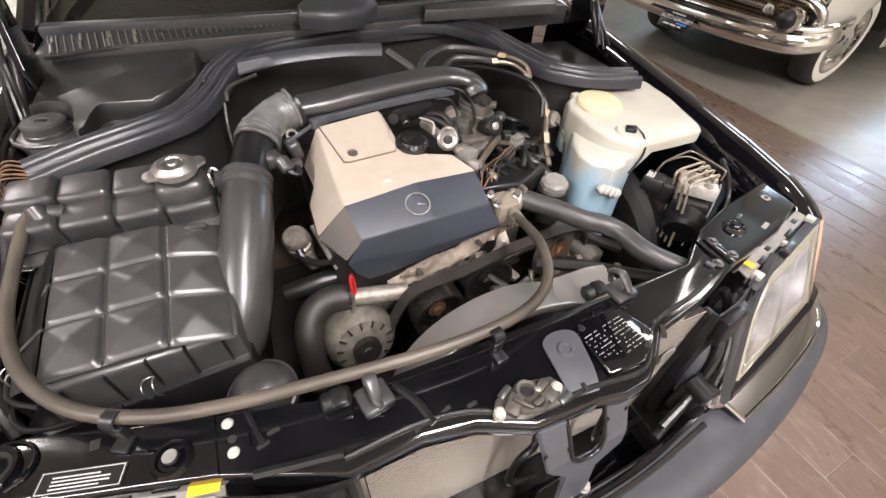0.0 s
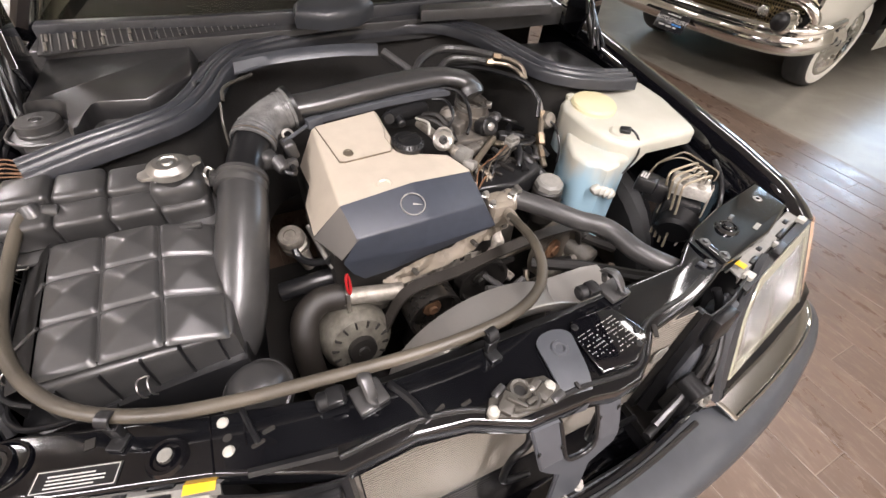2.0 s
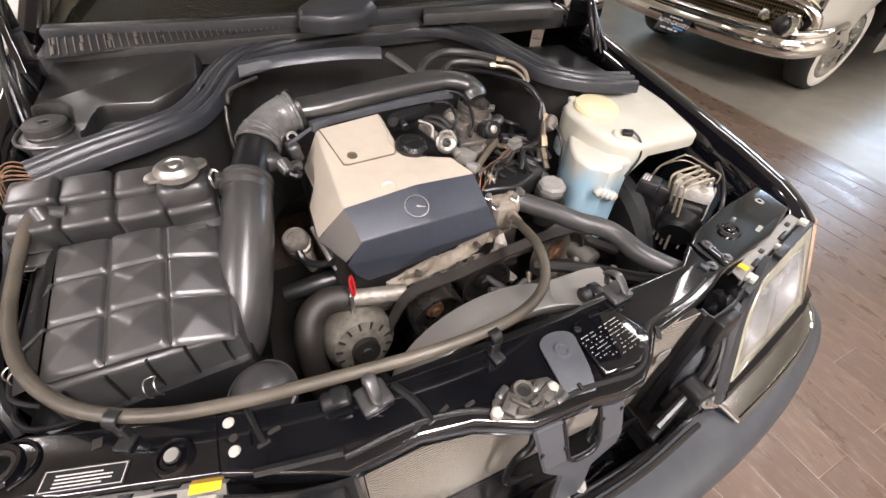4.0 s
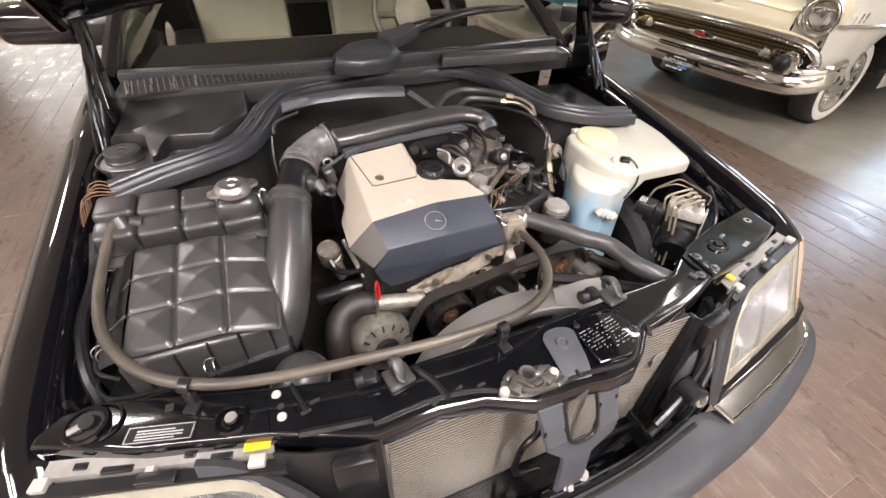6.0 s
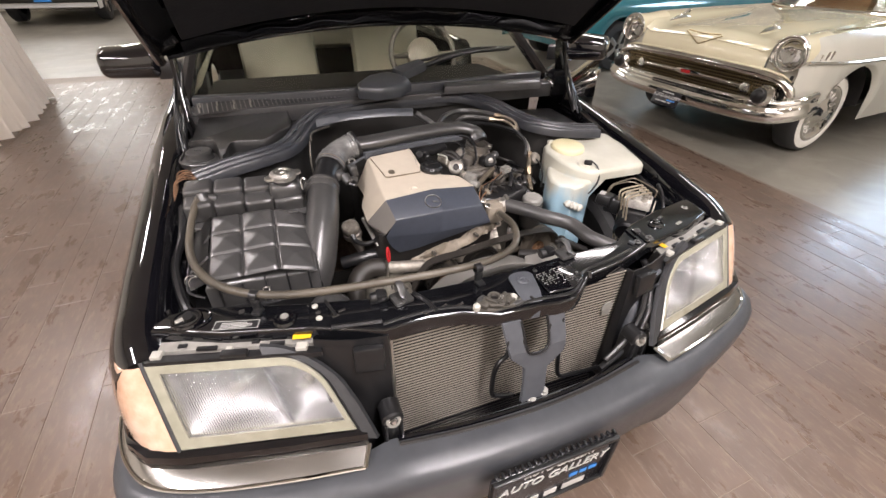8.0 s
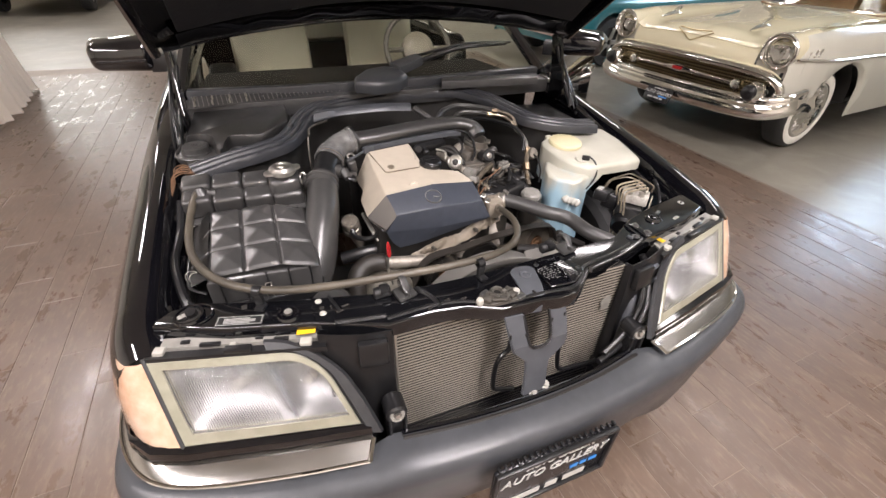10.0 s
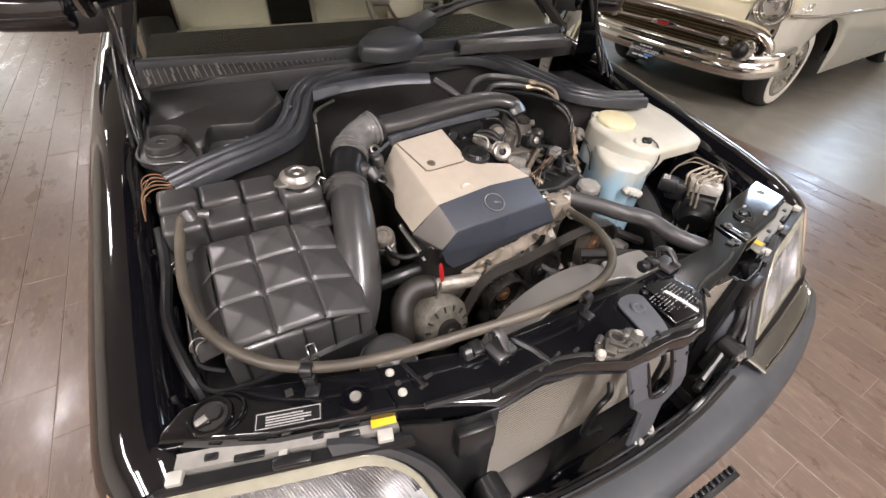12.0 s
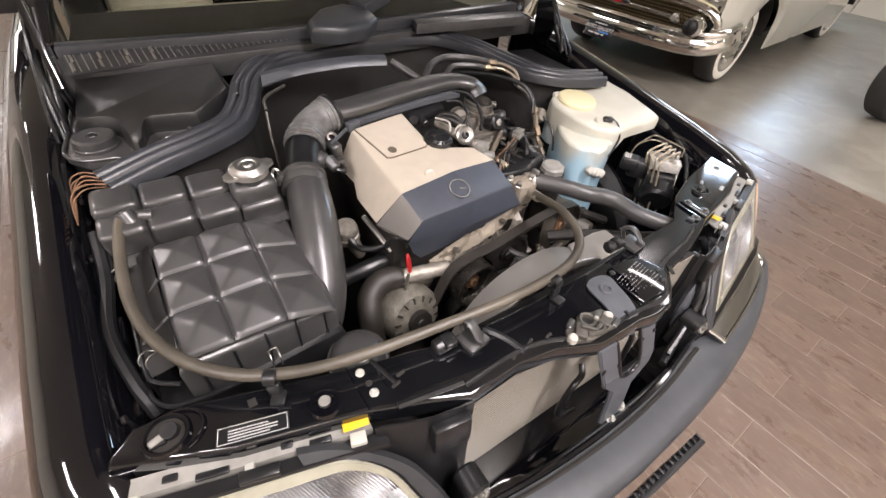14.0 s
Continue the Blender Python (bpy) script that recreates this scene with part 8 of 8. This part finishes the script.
    for k in range(9):
        add("grille_bar", box(bmesh.new(), (0.838, 0, 0.475 + 0.025 * k), (0.010, 1.52, 0.006)), grille_mat, g)
    bm = bmesh.new()
    for k in range(74):
        box(bm, (0.832, -0.755 + 0.0207 * k, 0.575), (0.006, 0.004, 0.21))
    tagged(add("grille_mesh", bm, grille_mat, g), kind="stuff")
    # chrome surround and bar
    half = [(0.895, 0, 0.700), (0.893, 0.30, 0.698), (0.885, 0.58, 0.690), (0.870, 0.74, 0.668), (0.850, 0.82, 0.625), (0.835, 0.845, 0.570), (0.83, 0.82, 0.51)]
    surround = [(u, -v, z) for u, v, z in half[:0:-1]] + half
    add("grille_surround", tube(bmesh.new(), surround, 0.037, 12, 6, 0.9), M_CHROME, None, "chrome grille surround", 60)
    add("nose_lip", tube(bmesh.new(), [(u - 0.012, v * 0.99, z + 0.030) for u, v, z in surround[2:-2]], 0.016, 8, 5), paint)
    bm = bmesh.new()
    tube(bm, [(0.865, 0.56, 0.568), (0.89, 0.25, 0.578), (0.90, 0, 0.582), (0.89, -0.25, 0.578), (0.865, -0.56, 0.568)], 0.018, 10, 6, 1.0)
    bar = add("grille_crossbar", bm, M_CHROME)
    bm = bmesh.new()
    prism(bm, [(-0.11, -0.018), (0.0, -0.034), (0.11, -0.018), (0.12, 0.012), (0.0, 0.030), (-0.12, 0.012)], 0, 0.016, 0.004, Matrix(((0, 0, 1, 0.908), (1, 0, 0, 0), (0, 1, 0, 0.588), (0, 0, 0, 1))))
    add("badge", bm, M_CHROME, bar)
    bm = bmesh.new()
    prism(bm, [(-0.045, -0.012), (0.045, -0.012), (0.05, 0.012), (-0.05, 0.012)], 0, 0.004, 0.001, Matrix(((0, 0, 1, 0.923), (1, 0, 0, -0.01), (0, 1, 0, 0.588), (0, 0, 0, 1))))
    add("badge_field", bm, M_RED, bar)
    for s in (1, -1):
        mm, _ = frame_to((0.875, s * 0.53, 0.570), (0.95, s * 0.53, 0.570))
        pk = add("parking_lamp", lathe(bmesh.new(), [(0.032, 0.030), (0.040, 0.028), (0.046, 0.015), (0.048, 0.0), (0.046, -0.02)], mm, 26), M_CHROME, None, "round parking lamp")
        add("lamp_lens", lathe(bmesh.new(), [(0.0, 0.036), (0.020, 0.034), (0.033, 0.029)], mm, 24), M_BEAM, pk)
        # headlight pod
        mm, _ = frame_to((0.842, s * 0.742, 0.848), (1.0, s * 0.742, 0.842))
        pod = add("headlamp_pod", lathe(bmesh.new(), [(0.110, -0.10), (0.118, -0.02), (0.120, 0.035), (0.116, 0.050), (0.108, 0.053), (0.098, 0.040), (0.092, 0.020), (0.088, 0.010), (0.084, 0.012), (0.080, 0.006)], mm, 36), M_CHROME, None, "chrome hooded headlamp", 60)
        add("bowl", lathe(bmesh.new(), [(0.081, 0.008), (0.06, -0.010), (0.04, -0.020), (0.014, -0.024), (0.012, -0.008), (0, -0.006)], mm, 32), M_BEAM, pod)
        gl = add("headlamp_glass", lathe(bmesh.new(), [(0.081, 0.010), (0.068, 0.020), (0.04, 0.028), (0, 0.031)], mm, 32), M_GLASS, pod)
        bm = bmesh.new()
        sheet(bm, [[Vector((0.72 + du, s * 0.740 + 0.122 * math.cos(a), 0.848 + 0.122 * math.sin(a) + dz)) for a in np.linspace(-0.25, math.pi + 0.25, 18)] for du, dz in ((-0.20, 0.02), (0.0, 0.002), (0.10, 0.0), (0.165, -0.002))], 0.006)
        add("headlamp_hood", bm, paint, pod, "", 60)
        bm = bmesh.new()
        tube(bm, [Vector((0.888, s * 0.741 + 0.121 * math.cos(a), 0.847 + 0.121 * math.sin(a))) for a in np.linspace(-0.6, math.pi + 0.6, 14)], 0.010, 8, 2)
        add("headlamp_trim", bm, M_CHROME, pod, "", 60)
        # hood ornament
        bm = bmesh.new()
        tube(bm, [(0.79, s * 0.42, 0.945), (0.70, s * 0.42, 0.958), (0.60, s * 0.42, 0.968), (0.54, s * 0.42, 0.965)], [0.006, 0.024, 0.018, 0.008], 12, 5, 1.0)
        prism(bm, [(0.68, 0.975), (0.58, 1.030), (0.545, 1.032), (0.57, 0.965)], -0.006, 0.006, 0.002, Matrix(((1, 0, 0, 0), (0, 0, 1, s * 0.42), (0, 1, 0, 0), (0, 0, 0, 1))))
        add("hood_ornament", bm, M_CHROME, None, "chrome rocket-shaped hood ornament", 60)
        for k in range(3):
            u = 0.74 - 0.05 * k
            bm = bmesh.new()
            box(bm, (u, s * (ww(u) - 0.004), zf(u) - 0.115), (0.012, 0.014, 0.06), 0.003, pose(0, 0, 0, 0, -20))
            add("side_louvre", bm, M_CHROME)
        bm = bmesh.new()
        tube(bm, [(0.84, s * 0.872, 0.812), (0.62, s * 0.918, 0.802), (0.30, s * 0.938, 0.790), (-0.3, s * 0.945, 0.785), (-1.2, s * 0.945, 0.75), (-2.2, s * 0.940, 0.70), (-2.5, s * 0.938, 0.62)], 0.011, 8, 6)
        add("side_trim", bm, M_CHROME)
        # bumper pod
        bm = bmesh.new()
        mm, _ = frame_to((0.93, s * 0.715, 0.555), (1.06, s * 0.715, 0.562))
        lathe(bm, [(0.065, -0.10), (0.080, -0.02), (0.078, 0.03), (0.060, 0.070)], mm, 26)
        pod = add("bumper_pod", bm, M_CHROME, None, "chrome bumper guard with black tip", 60)
        add("pod_tip", lathe(bmesh.new(), [(0.060, 0.068), (0.050, 0.092), (0.02, 0.106), (0, 0.108)], mm, 24), M_BLACK, pod)
        # wheels
        for u in (0.11, -2.92):
            mm, _ = frame_to((u, s * 0.62, 0.335), (u, s * 0.80, 0.335))
            ty = add("wheel", lathe(bmesh.new(), [(0.20, 0.0), (0.29, -0.01), (0.330, 0.02), (0.337, 0.06), (0.337, 0.13), (0.330, 0.165), (0.312, 0.182), (0.296, 0.187), (0.23, 0.184)], mm, 44), M_TYRE)
            add("whitewall", lathe(bmesh.new(), [(0.300, 0.188), (0.28, 0.194), (0.25, 0.193), (0.236, 0.187)], mm, 44), M_WW, ty, "cream whitewall ring")
            hc = add("hubcap", lathe(bmesh.new(), [(0.236, 0.186), (0.222, 0.194), (0.20, 0.186), (0.185, 0.170), (0.13, 0.175), (0.09, 0.186), (0.06, 0.205), (0.03, 0.214), (0, 0.216)], mm, 36), M_CHROME, ty, "chrome wheel cover", 60)
            for k in range(16):
                a = 2 * math.pi * k / 16
                b = box(bmesh.new(), (0.155, 0, 0.180), (0.05, 0.008, 0.014), 0.002)
                b.transform(mm @ pose(0, 0, 0, 0, 0, math.degrees(a)))
                b.transform(m)
                part("spoke", b, M_STEEL, hc)
            arcs = [radians(a) for a in range(5, 180, 10)]
            add("wheel_well", sheet(bmesh.new(), [[Vector((u + 0.41 * math.cos(a), s * v, 0.335 + 0.41 * math.sin(a))) for a in arcs] for v in (0.45, 0.86)], 0.004), M_DARK)
    # bumper
    half = [(1.0, 0, 0.435), (0.995, 0.3, 0.435), (0.97, 0.58, 0.437), (0.925, 0.80, 0.450), (0.85, 0.905, 0.478), (0.77, 0.945, 0.505), (0.68, 0.955, 0.525)]
    line = spline([(u, -v, z) for u, v, z in half[:0:-1]] + half, 5)
    rows = []
    for i, p in enumerate(line):
        d = line[min(i + 1, len(line) - 1)] - line[max(i - 1, 0)]
        d.z = 0
        d.normalize()
        out = Vector((d.y, -d.x, 0))
        rows.append([p + out * a + Vector((0, 0, b)) for a, b in ((-0.03, 0.085), (0.0, 0.088), (0.018, 0.07), (0.012, 0.045), (0.020, 0.02), (0.040, -0.02), (0.038, -0.06), (0.018, -0.085), (-0.02, -0.09))])
    bp = add("front_bumper", sheet(bmesh.new(), rows, 0.004), M_CHROME, None, "broad chrome front bumper", 60)
    add("valance", box(bmesh.new(), (0.78, 0, 0.38), (0.06, 1.30, 0.14), 0.02), M_DARK)
    for s in (1, -1):
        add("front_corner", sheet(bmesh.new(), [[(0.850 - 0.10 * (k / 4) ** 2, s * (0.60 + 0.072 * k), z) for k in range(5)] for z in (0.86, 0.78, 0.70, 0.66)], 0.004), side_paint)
    pt = add("dealer_plate", box(bmesh.new(), (1.085, 0.0, 0.372), (0.012, 0.27, 0.130), 0.003, pose(0, 0, 0, 0, -24)), M_PLATE, bp, "black dealer plate with white lettering")
    # hood emblem
    bm = bmesh.new()
    tube(bm, [(0.850, 0.17, 0.892), (0.895, 0.0, 0.815), (0.850, -0.17, 0.892)], 0.0045, 8, 1)
    tube(bm, [(0.850, 0.15, 0.902), (0.860, 0.0, 0.893), (0.850, -0.15, 0.902)], 0.0055, 8, 4)
    add("hood_emblem", bm, M_GOLD)
    # cabin
    bm = bmesh.new()
    rows = []
    for t in np.linspace(0, 1, 5):
        rows.append([(-0.92 - 0.30 * t - 0.42 * (abs(v) / 0.78) ** 3 * (1 - 0.3 * t), v * (1 - 0.16 * t), 1.02 + 0.36 * t) for v in np.linspace(-0.78, 0.78, 15)])
    ws = add("windscreen", sheet(bmesh.new(), rows, 0.005), M_WSGLASS)
    ws.visible_shadow = False
    bm = bmesh.new()
    tube(bm, [p for p in [Vector(q) for q in rows[0]]], 0.014, 8, 2)
    add("windscreen_trim", bm, M_CHROME)
    bm = bmesh.new()
    sheet(bm, [[(u, v, 1.46 - 0.10 * (v / 0.66) ** 2 - 0.06 * ((u + 2.1) / 0.9) ** 2) for v in np.linspace(-0.66, 0.66, 11)] for u in np.linspace(-1.22, -3.0, 11)], 0.02)
    add("roof", bm, paint)
    for s in (1, -1):
        add("roof_pillar", tube(bmesh.new(), [(-1.62, s * 0.74, 1.02), (-1.62, s * 0.66, 1.36)], 0.02, 8, 3), M_CHROME)
        add("rear_pillar", sheet(bmesh.new(), [[(-2.75, s * 0.78, 1.02), (-3.35, s * 0.78, 1.02)], [(-2.75, s * 0.64, 1.40), (-3.0, s * 0.62, 1.38)]], 0.02), paint)
    for v in (-0.38, 0.38):
        add("seat", box(bmesh.new(), (-1.95, v, 0.92), (0.16, 0.66, 0.52), 0.06), M_RUST, None, "russet seat back")
    add("dash", box(bmesh.new(), (-1.25, 0, 0.96), (0.20, 1.4, 0.12), 0.03), M_RUST)
    add("underbody", box(bmesh.new(), (-1.62, 0, 0.30), (4.5, 1.36, 0.05), 0.01), M_DARK)
    add("tail_panel", box(bmesh.new(), (-4.10, 0, 0.70), (0.03, 1.60, 0.50), 0.01), paint)
    return e, pt


fwd, lft = Vector((-0.9955, -0.094, 0)), Vector((0.094, -0.9955, 0))
VM = Matrix(((fwd.x, lft.x, 0, 3.985), (fwd.y, lft.y, 0, 2.635), (0, 0, 1, 0), (0, 0, 0, 1)))
vint, vplate = vintage_car("vintage_car", VM, M_CREAM, M_IVORY, "cream vintage coupe with chrome bumper and whitewall tyres", M_GOLD)
lm = VM @ Matrix.Translation((1.085, 0, 0.372)) @ pose(0, 0, 0, 0, -24) @ Matrix(((0, 0, 1, 0.0068), (1, 0, 0, 0.0), (0, 1, 0, 0.012), (0, 0, 0, 1)))
lettering("lettering", "AUTO GALLERY", lm, 0.040, M_INK, vplate)
b = bars(bmesh.new(), (-0.06, 0.030, 0), (1, 0, 0), (0, 1, 0), 0.12, 0.012, 1, 15, 0.9, 0.2)
b.transform(lm)
part("print_bars", b, M_INK, vplate)
b = bars(bmesh.new(), (-0.09, -0.052, 0), (1, 0, 0), (0, 1, 0), 0.18, 0.014, 1, 12, 0.9, 0.2)
b.transform(lm)
part("number_bars", b, M_INK, vplate)
b = bars(bmesh.new(), (0.02, -0.033, 0), (1, 0, 0), (0, 1, 0), 0.09, 0.014, 1, 13, 0.9, 0.2)
b.transform(lm)
part("blue_bars", b, M_BLUEINK, vplate)


# ---- other vehicles seen in part ----
def plain_car(name, m, paint, label, category, h, length, width, bonnet, wheel_r, tall):
    base = m.to_translation()
    e = thing(name, (base.x, base.y, 0), label, category)

    def add(nm, bm, material, parent=None, lb="", angle=45):
        bm.transform(m)
        return part(nm, bm, material, parent or e, lb, angle)

    w = width / 2
    wheels = (0.0, -length * 0.60)
    us = sorted([0.85 - (length) * k / 60 for k in range(61)], reverse=True)

    def lo(u):
        for q in wheels:
            d = abs(u - q)
            if d < wheel_r + 0.06:
                return max(0.30, wheel_r + math.sqrt((wheel_r + 0.06) ** 2 - d * d))
        return 0.30
    zt = lambda u: h if u < 0.4 else h - 0.10 * ((u - 0.4) / 0.45) ** 2
    for s in (1, -1):
        rows = [[Vector((u, s * v, z)) for v, z in ((0, zt(u) + 0.02), (w * 0.6, zt(u) + 0.01), (w * 0.86, zt(u)), (w * 0.97, zt(u) - 0.06), (w, zt(u) - 0.18), (w, max(0.55, lo(u) + 0.02)), (w - 0.02, lo(u)))] for u in us]
        add("body_side", sheet(bmesh.new(), rows, 0.006), paint, None, "", 60)
        for q in wheels:
            mm, _ = frame_to((q, s * (w - 0.24), wheel_r), (q, s * w, wheel_r))
            t = add("wheel", lathe(bmesh.new(), [(wheel_r * 0.62, 0), (wheel_r * 0.96, 0), (wheel_r, 0.03), (wheel_r, 0.19), (wheel_r * 0.95, 0.21), (wheel_r * 0.66, 0.215)], mm, 36), M_TYRE)
            r = add("rim", lathe(bmesh.new(), [(wheel_r * 0.66, 0.21), (wheel_r * 0.62, 0.205), (wheel_r * 0.58, 0.17), (wheel_r * 0.2, 0.18), (0, 0.19)], mm, 28), M_DARK, t)
            for k in range(5):
                b = box(bmesh.new(), (wheel_r * 0.36, 0, 0.195), (wheel_r * 0.5, 0.06, 0.02), 0.008)
                b.transform(mm @ pose(0, 0, 0, 0, 0, 72 * k))
                b.transform(m)
                part("spoke", b, M_STEEL, r)
    add("underbody", box(bmesh.new(), (0.80 - length / 2, 0, 0.34), (length - 0.2, width * 0.72, 0.05), 0.01), M_DARK)
    add("nose", box(bmesh.new(), (0.85, 0, (h + 0.30) / 2 - 0.02), (0.05, width * 0.96, h - 0.40), 0.02), paint)
    add("grille", box(bmesh.new(), (0.885, 0, h - 0.30), (0.03, width * 0.55, 0.20), 0.01), M_DARK)
    add("front_bumper", box(bmesh.new(), (0.93, 0, 0.50), (0.10, width * 1.0, 0.14), 0.03), M_CHROME if not tall else M_DARK)
    for s in (1, -1):
        mm, _ = frame_to((0.87, s * width * 0.38, h - 0.28), (0.95, s * width * 0.38, h - 0.28))
        add("headlamp", lathe(bmesh.new(), [(0.095, 0), (0.095, 0.03), (0.08, 0.04), (0, 0.05)], mm, 24), M_LAMPIN)
    add("plate", box(bmesh.new(), (0.985, 0, 0.50), (0.01, 0.30, 0.10), 0.002), M_BLUEINK)
    c0 = bonnet
    top = h + (0.85 if tall else 0.46)
    bm = bmesh.new()
    sheet(bm, [[(c0, -w * 0.82, h), (c0, w * 0.82, h)], [(c0 - 0.45, -w * 0.70, top), (c0 - 0.45, w * 0.70, top)]], 0.006)
    g = add("windscreen", bm, M_WSGLASS)
    bm = bmesh.new()
    sheet(bm, [[(u, v, top + 0.03 - 0.05 * (v / w) ** 2) for v in np.linspace(-w * 0.72, w * 0.72, 7)] for u in np.linspace(c0 - 0.42, -length * 0.62, 5)], 0.02)
    add("roof", bm, paint)
    for s in (1, -1):
        add("roof_pillar", sheet(bmesh.new(), [[(c0 - 1.6, s * w * 0.84, h), (-length * 0.66, s * w * 0.84, h)], [(c0 - 1.6, s * w * 0.72, top), (-length * 0.62, s * w * 0.72, top)]], 0.02), paint)
    add("tail", box(bmesh.new(), (0.85 - length, 0, (h + 0.3) / 2), (0.05, width * 0.96, h - 0.35), 0.02), paint)
    return e


def placed(x, y, deg):
    return pose(x, y, 0, 0, 0, deg)


plain_car("teal_car", placed(4.353, 5.925, 186), M_TEAL, "teal vintage car parked behind the cream one", "car", 0.98, 4.9, 1.86, -0.9, 0.33, False)
plain_car("white_truck", placed(-4.7, 13.1, -88), M_TRUCK, "white off-road truck at the far end of the hall", "truck", 1.22, 4.6, 1.90, -0.7, 0.40, True)
wm, _ = frame_to((4.66, 0.76, 0.335), (4.59, 0.54, 0.335))
sw = thing("car_wheel", (4.66, 0.76, 0), "black tyre on a bright alloy rim standing on the concrete", "wheel")
part("tyre", lathe(bmesh.new(), [(0.21, 0.0), (0.30, -0.005), (0.330, 0.02), (0.335, 0.06), (0.335, 0.14), (0.328, 0.18), (0.300, 0.20), (0.225, 0.198)], wm, 48), M_TYRE, sw)
rm = part("rim", lathe(bmesh.new(), [(0.225, 0.197), (0.215, 0.202), (0.205, 0.190), (0.195, 0.13), (0.06, 0.15), (0.03, 0.165), (0, 0.167)], wm, 40), M_STEEL, sw, "bright alloy rim")
for k in range(5):
    b = box(bmesh.new(), (0.125, 0, 0.165), (0.14, 0.045, 0.02), 0.008)
    b.transform(wm @ pose(0, 0, 0, 0, 0, 72 * k))
    part("spoke", b, M_STEEL, rm)

# curtain, gathered and reaching the floor
bm = bmesh.new()
rows = []
for z, spread in ((0.012, 1.08), (0.25, 1.03), (0.8, 0.98), (1.6, 0.90), (2.6, 0.82), (3.9, 0.78)):
    row = []
    for k in range(121):
        u = k / 120
        yy = 4.10 + 1.55 * u * spread
        fold = 0.055 * math.sin(u * 46 + 0.8 * math.sin(u * 9)) + 0.025 * math.sin(u * 103)
        row.append((-2.80 - 0.20 * (1 - spread) - 0.10 * u + fold * (1.1 if z < 0.5 else 0.9) + 0.10 * math.sin(u * math.pi), yy, z))
    rows.append(row)
sheet(bm, rows, 0.006)
cur = thing("curtain", (-2.8, 4.9, 0), "white gathered cloth curtain hanging to the floor", "curtain")
part("drape", bm, M_CLOTH, cur, "", 70)
part("curtain_rail", cyl(bmesh.new(), (-2.85, 3.9, 3.93), (-2.85, 5.8, 3.93), 0.025), M_STEEL, cur)
bm = bmesh.new()
for yy in (3.95, 5.75):
    cyl(bm, (-2.85, yy, 3.93), (-2.85, yy, HH), 0.012)
part("rail_hanger", bm, M_STEEL, cur)


# ---- wood-look floor tiles ----
wood = tagged(finish("wood_floor", prism(bmesh.new(), [(-7.4, -5.9), (2.99, -5.9), (3.02, 6.55), (-7.4, 6.95)], -0.0095, -0.0016), M_GROUT), "brown wood-look plank tiles with fine joints", "floor", kind="structure")
PW, PL, TURN = 0.158, 0.62, radians(2.4)
pm = bmesh.new()
bmesh.ops.create_cube(pm, size=1, matrix=Matrix.Translation((0, 0, -0.004)) @ Matrix.Diagonal((PW - 0.0025, PL - 0.0025, 0.008, 1)))
bmesh.ops.bevel(pm, geom=[e for e in pm.edges if all(v.co.z > -0.001 for v in e.verts)], offset=0.0012, segments=1, affect="EDGES")
tile = bpy.data.meshes.new("tile")
pm.to_mesh(tile)
pm.free()
tile.materials.append(M_PLANK)
ca, sa = math.cos(TURN), math.sin(TURN)
spots = []
for i in range(-52, 16):
    for j in range(-11, 13):
        u = 0.742 + PW * i
        v = -0.155 + (0.215 if i % 2 else 0.0) + PL * (j + 0.5)
        x, y = u * ca - v * sa, u * sa + v * ca
        if -7.2 < x < 3.05 and -5.6 < y < 6.70:
            spots.append((x, y))
near = sorted([p for p in spots if p[0] < 2.85], key=lambda p: math.hypot(p[0] - 1.5, p[1] - 0.2))[:300]
near_set = set(near)
for x, y in near:
    ob = bpy.data.objects.new("tile", tile)
    scene.collection.objects.link(ob)
    ob.parent = wood
    ob.location = (x, y, 0)
    ob.rotation_euler = (0, 0, TURN)
verts, faces = [], []
hw, hl = PW / 2 - 0.00125, PL / 2 - 0.00125
for x, y in spots:
    if (x, y) in near_set:
        continue
    k = len(verts)
    for z, d in ((-0.008, 0.0), (-0.0012, 0.0), (0.0, 0.0012)):
        for a, c in ((-1, -1), (1, -1), (1, 1), (-1, 1)):
            u, v = a * (hw - d), c * (hl - d)
            verts.append((min(2.985, x + u * ca - v * sa), min(6.45, y + u * sa + v * ca), z))
    for lv in (0, 4):
        for q in range(4):
            faces.append((k + lv + q, k + lv + (q + 1) % 4, k + lv + 4 + (q + 1) % 4, k + lv + 4 + q))
    faces.append((k + 8, k + 9, k + 10, k + 11))
rest = bpy.data.meshes.new("far_tiles")
rest.from_pydata(verts, [], faces)
rest.materials.append(M_PLANK)
ob = new("far_tiles", rest)
ob.parent = wood
tagged(ob, kind="stuff")
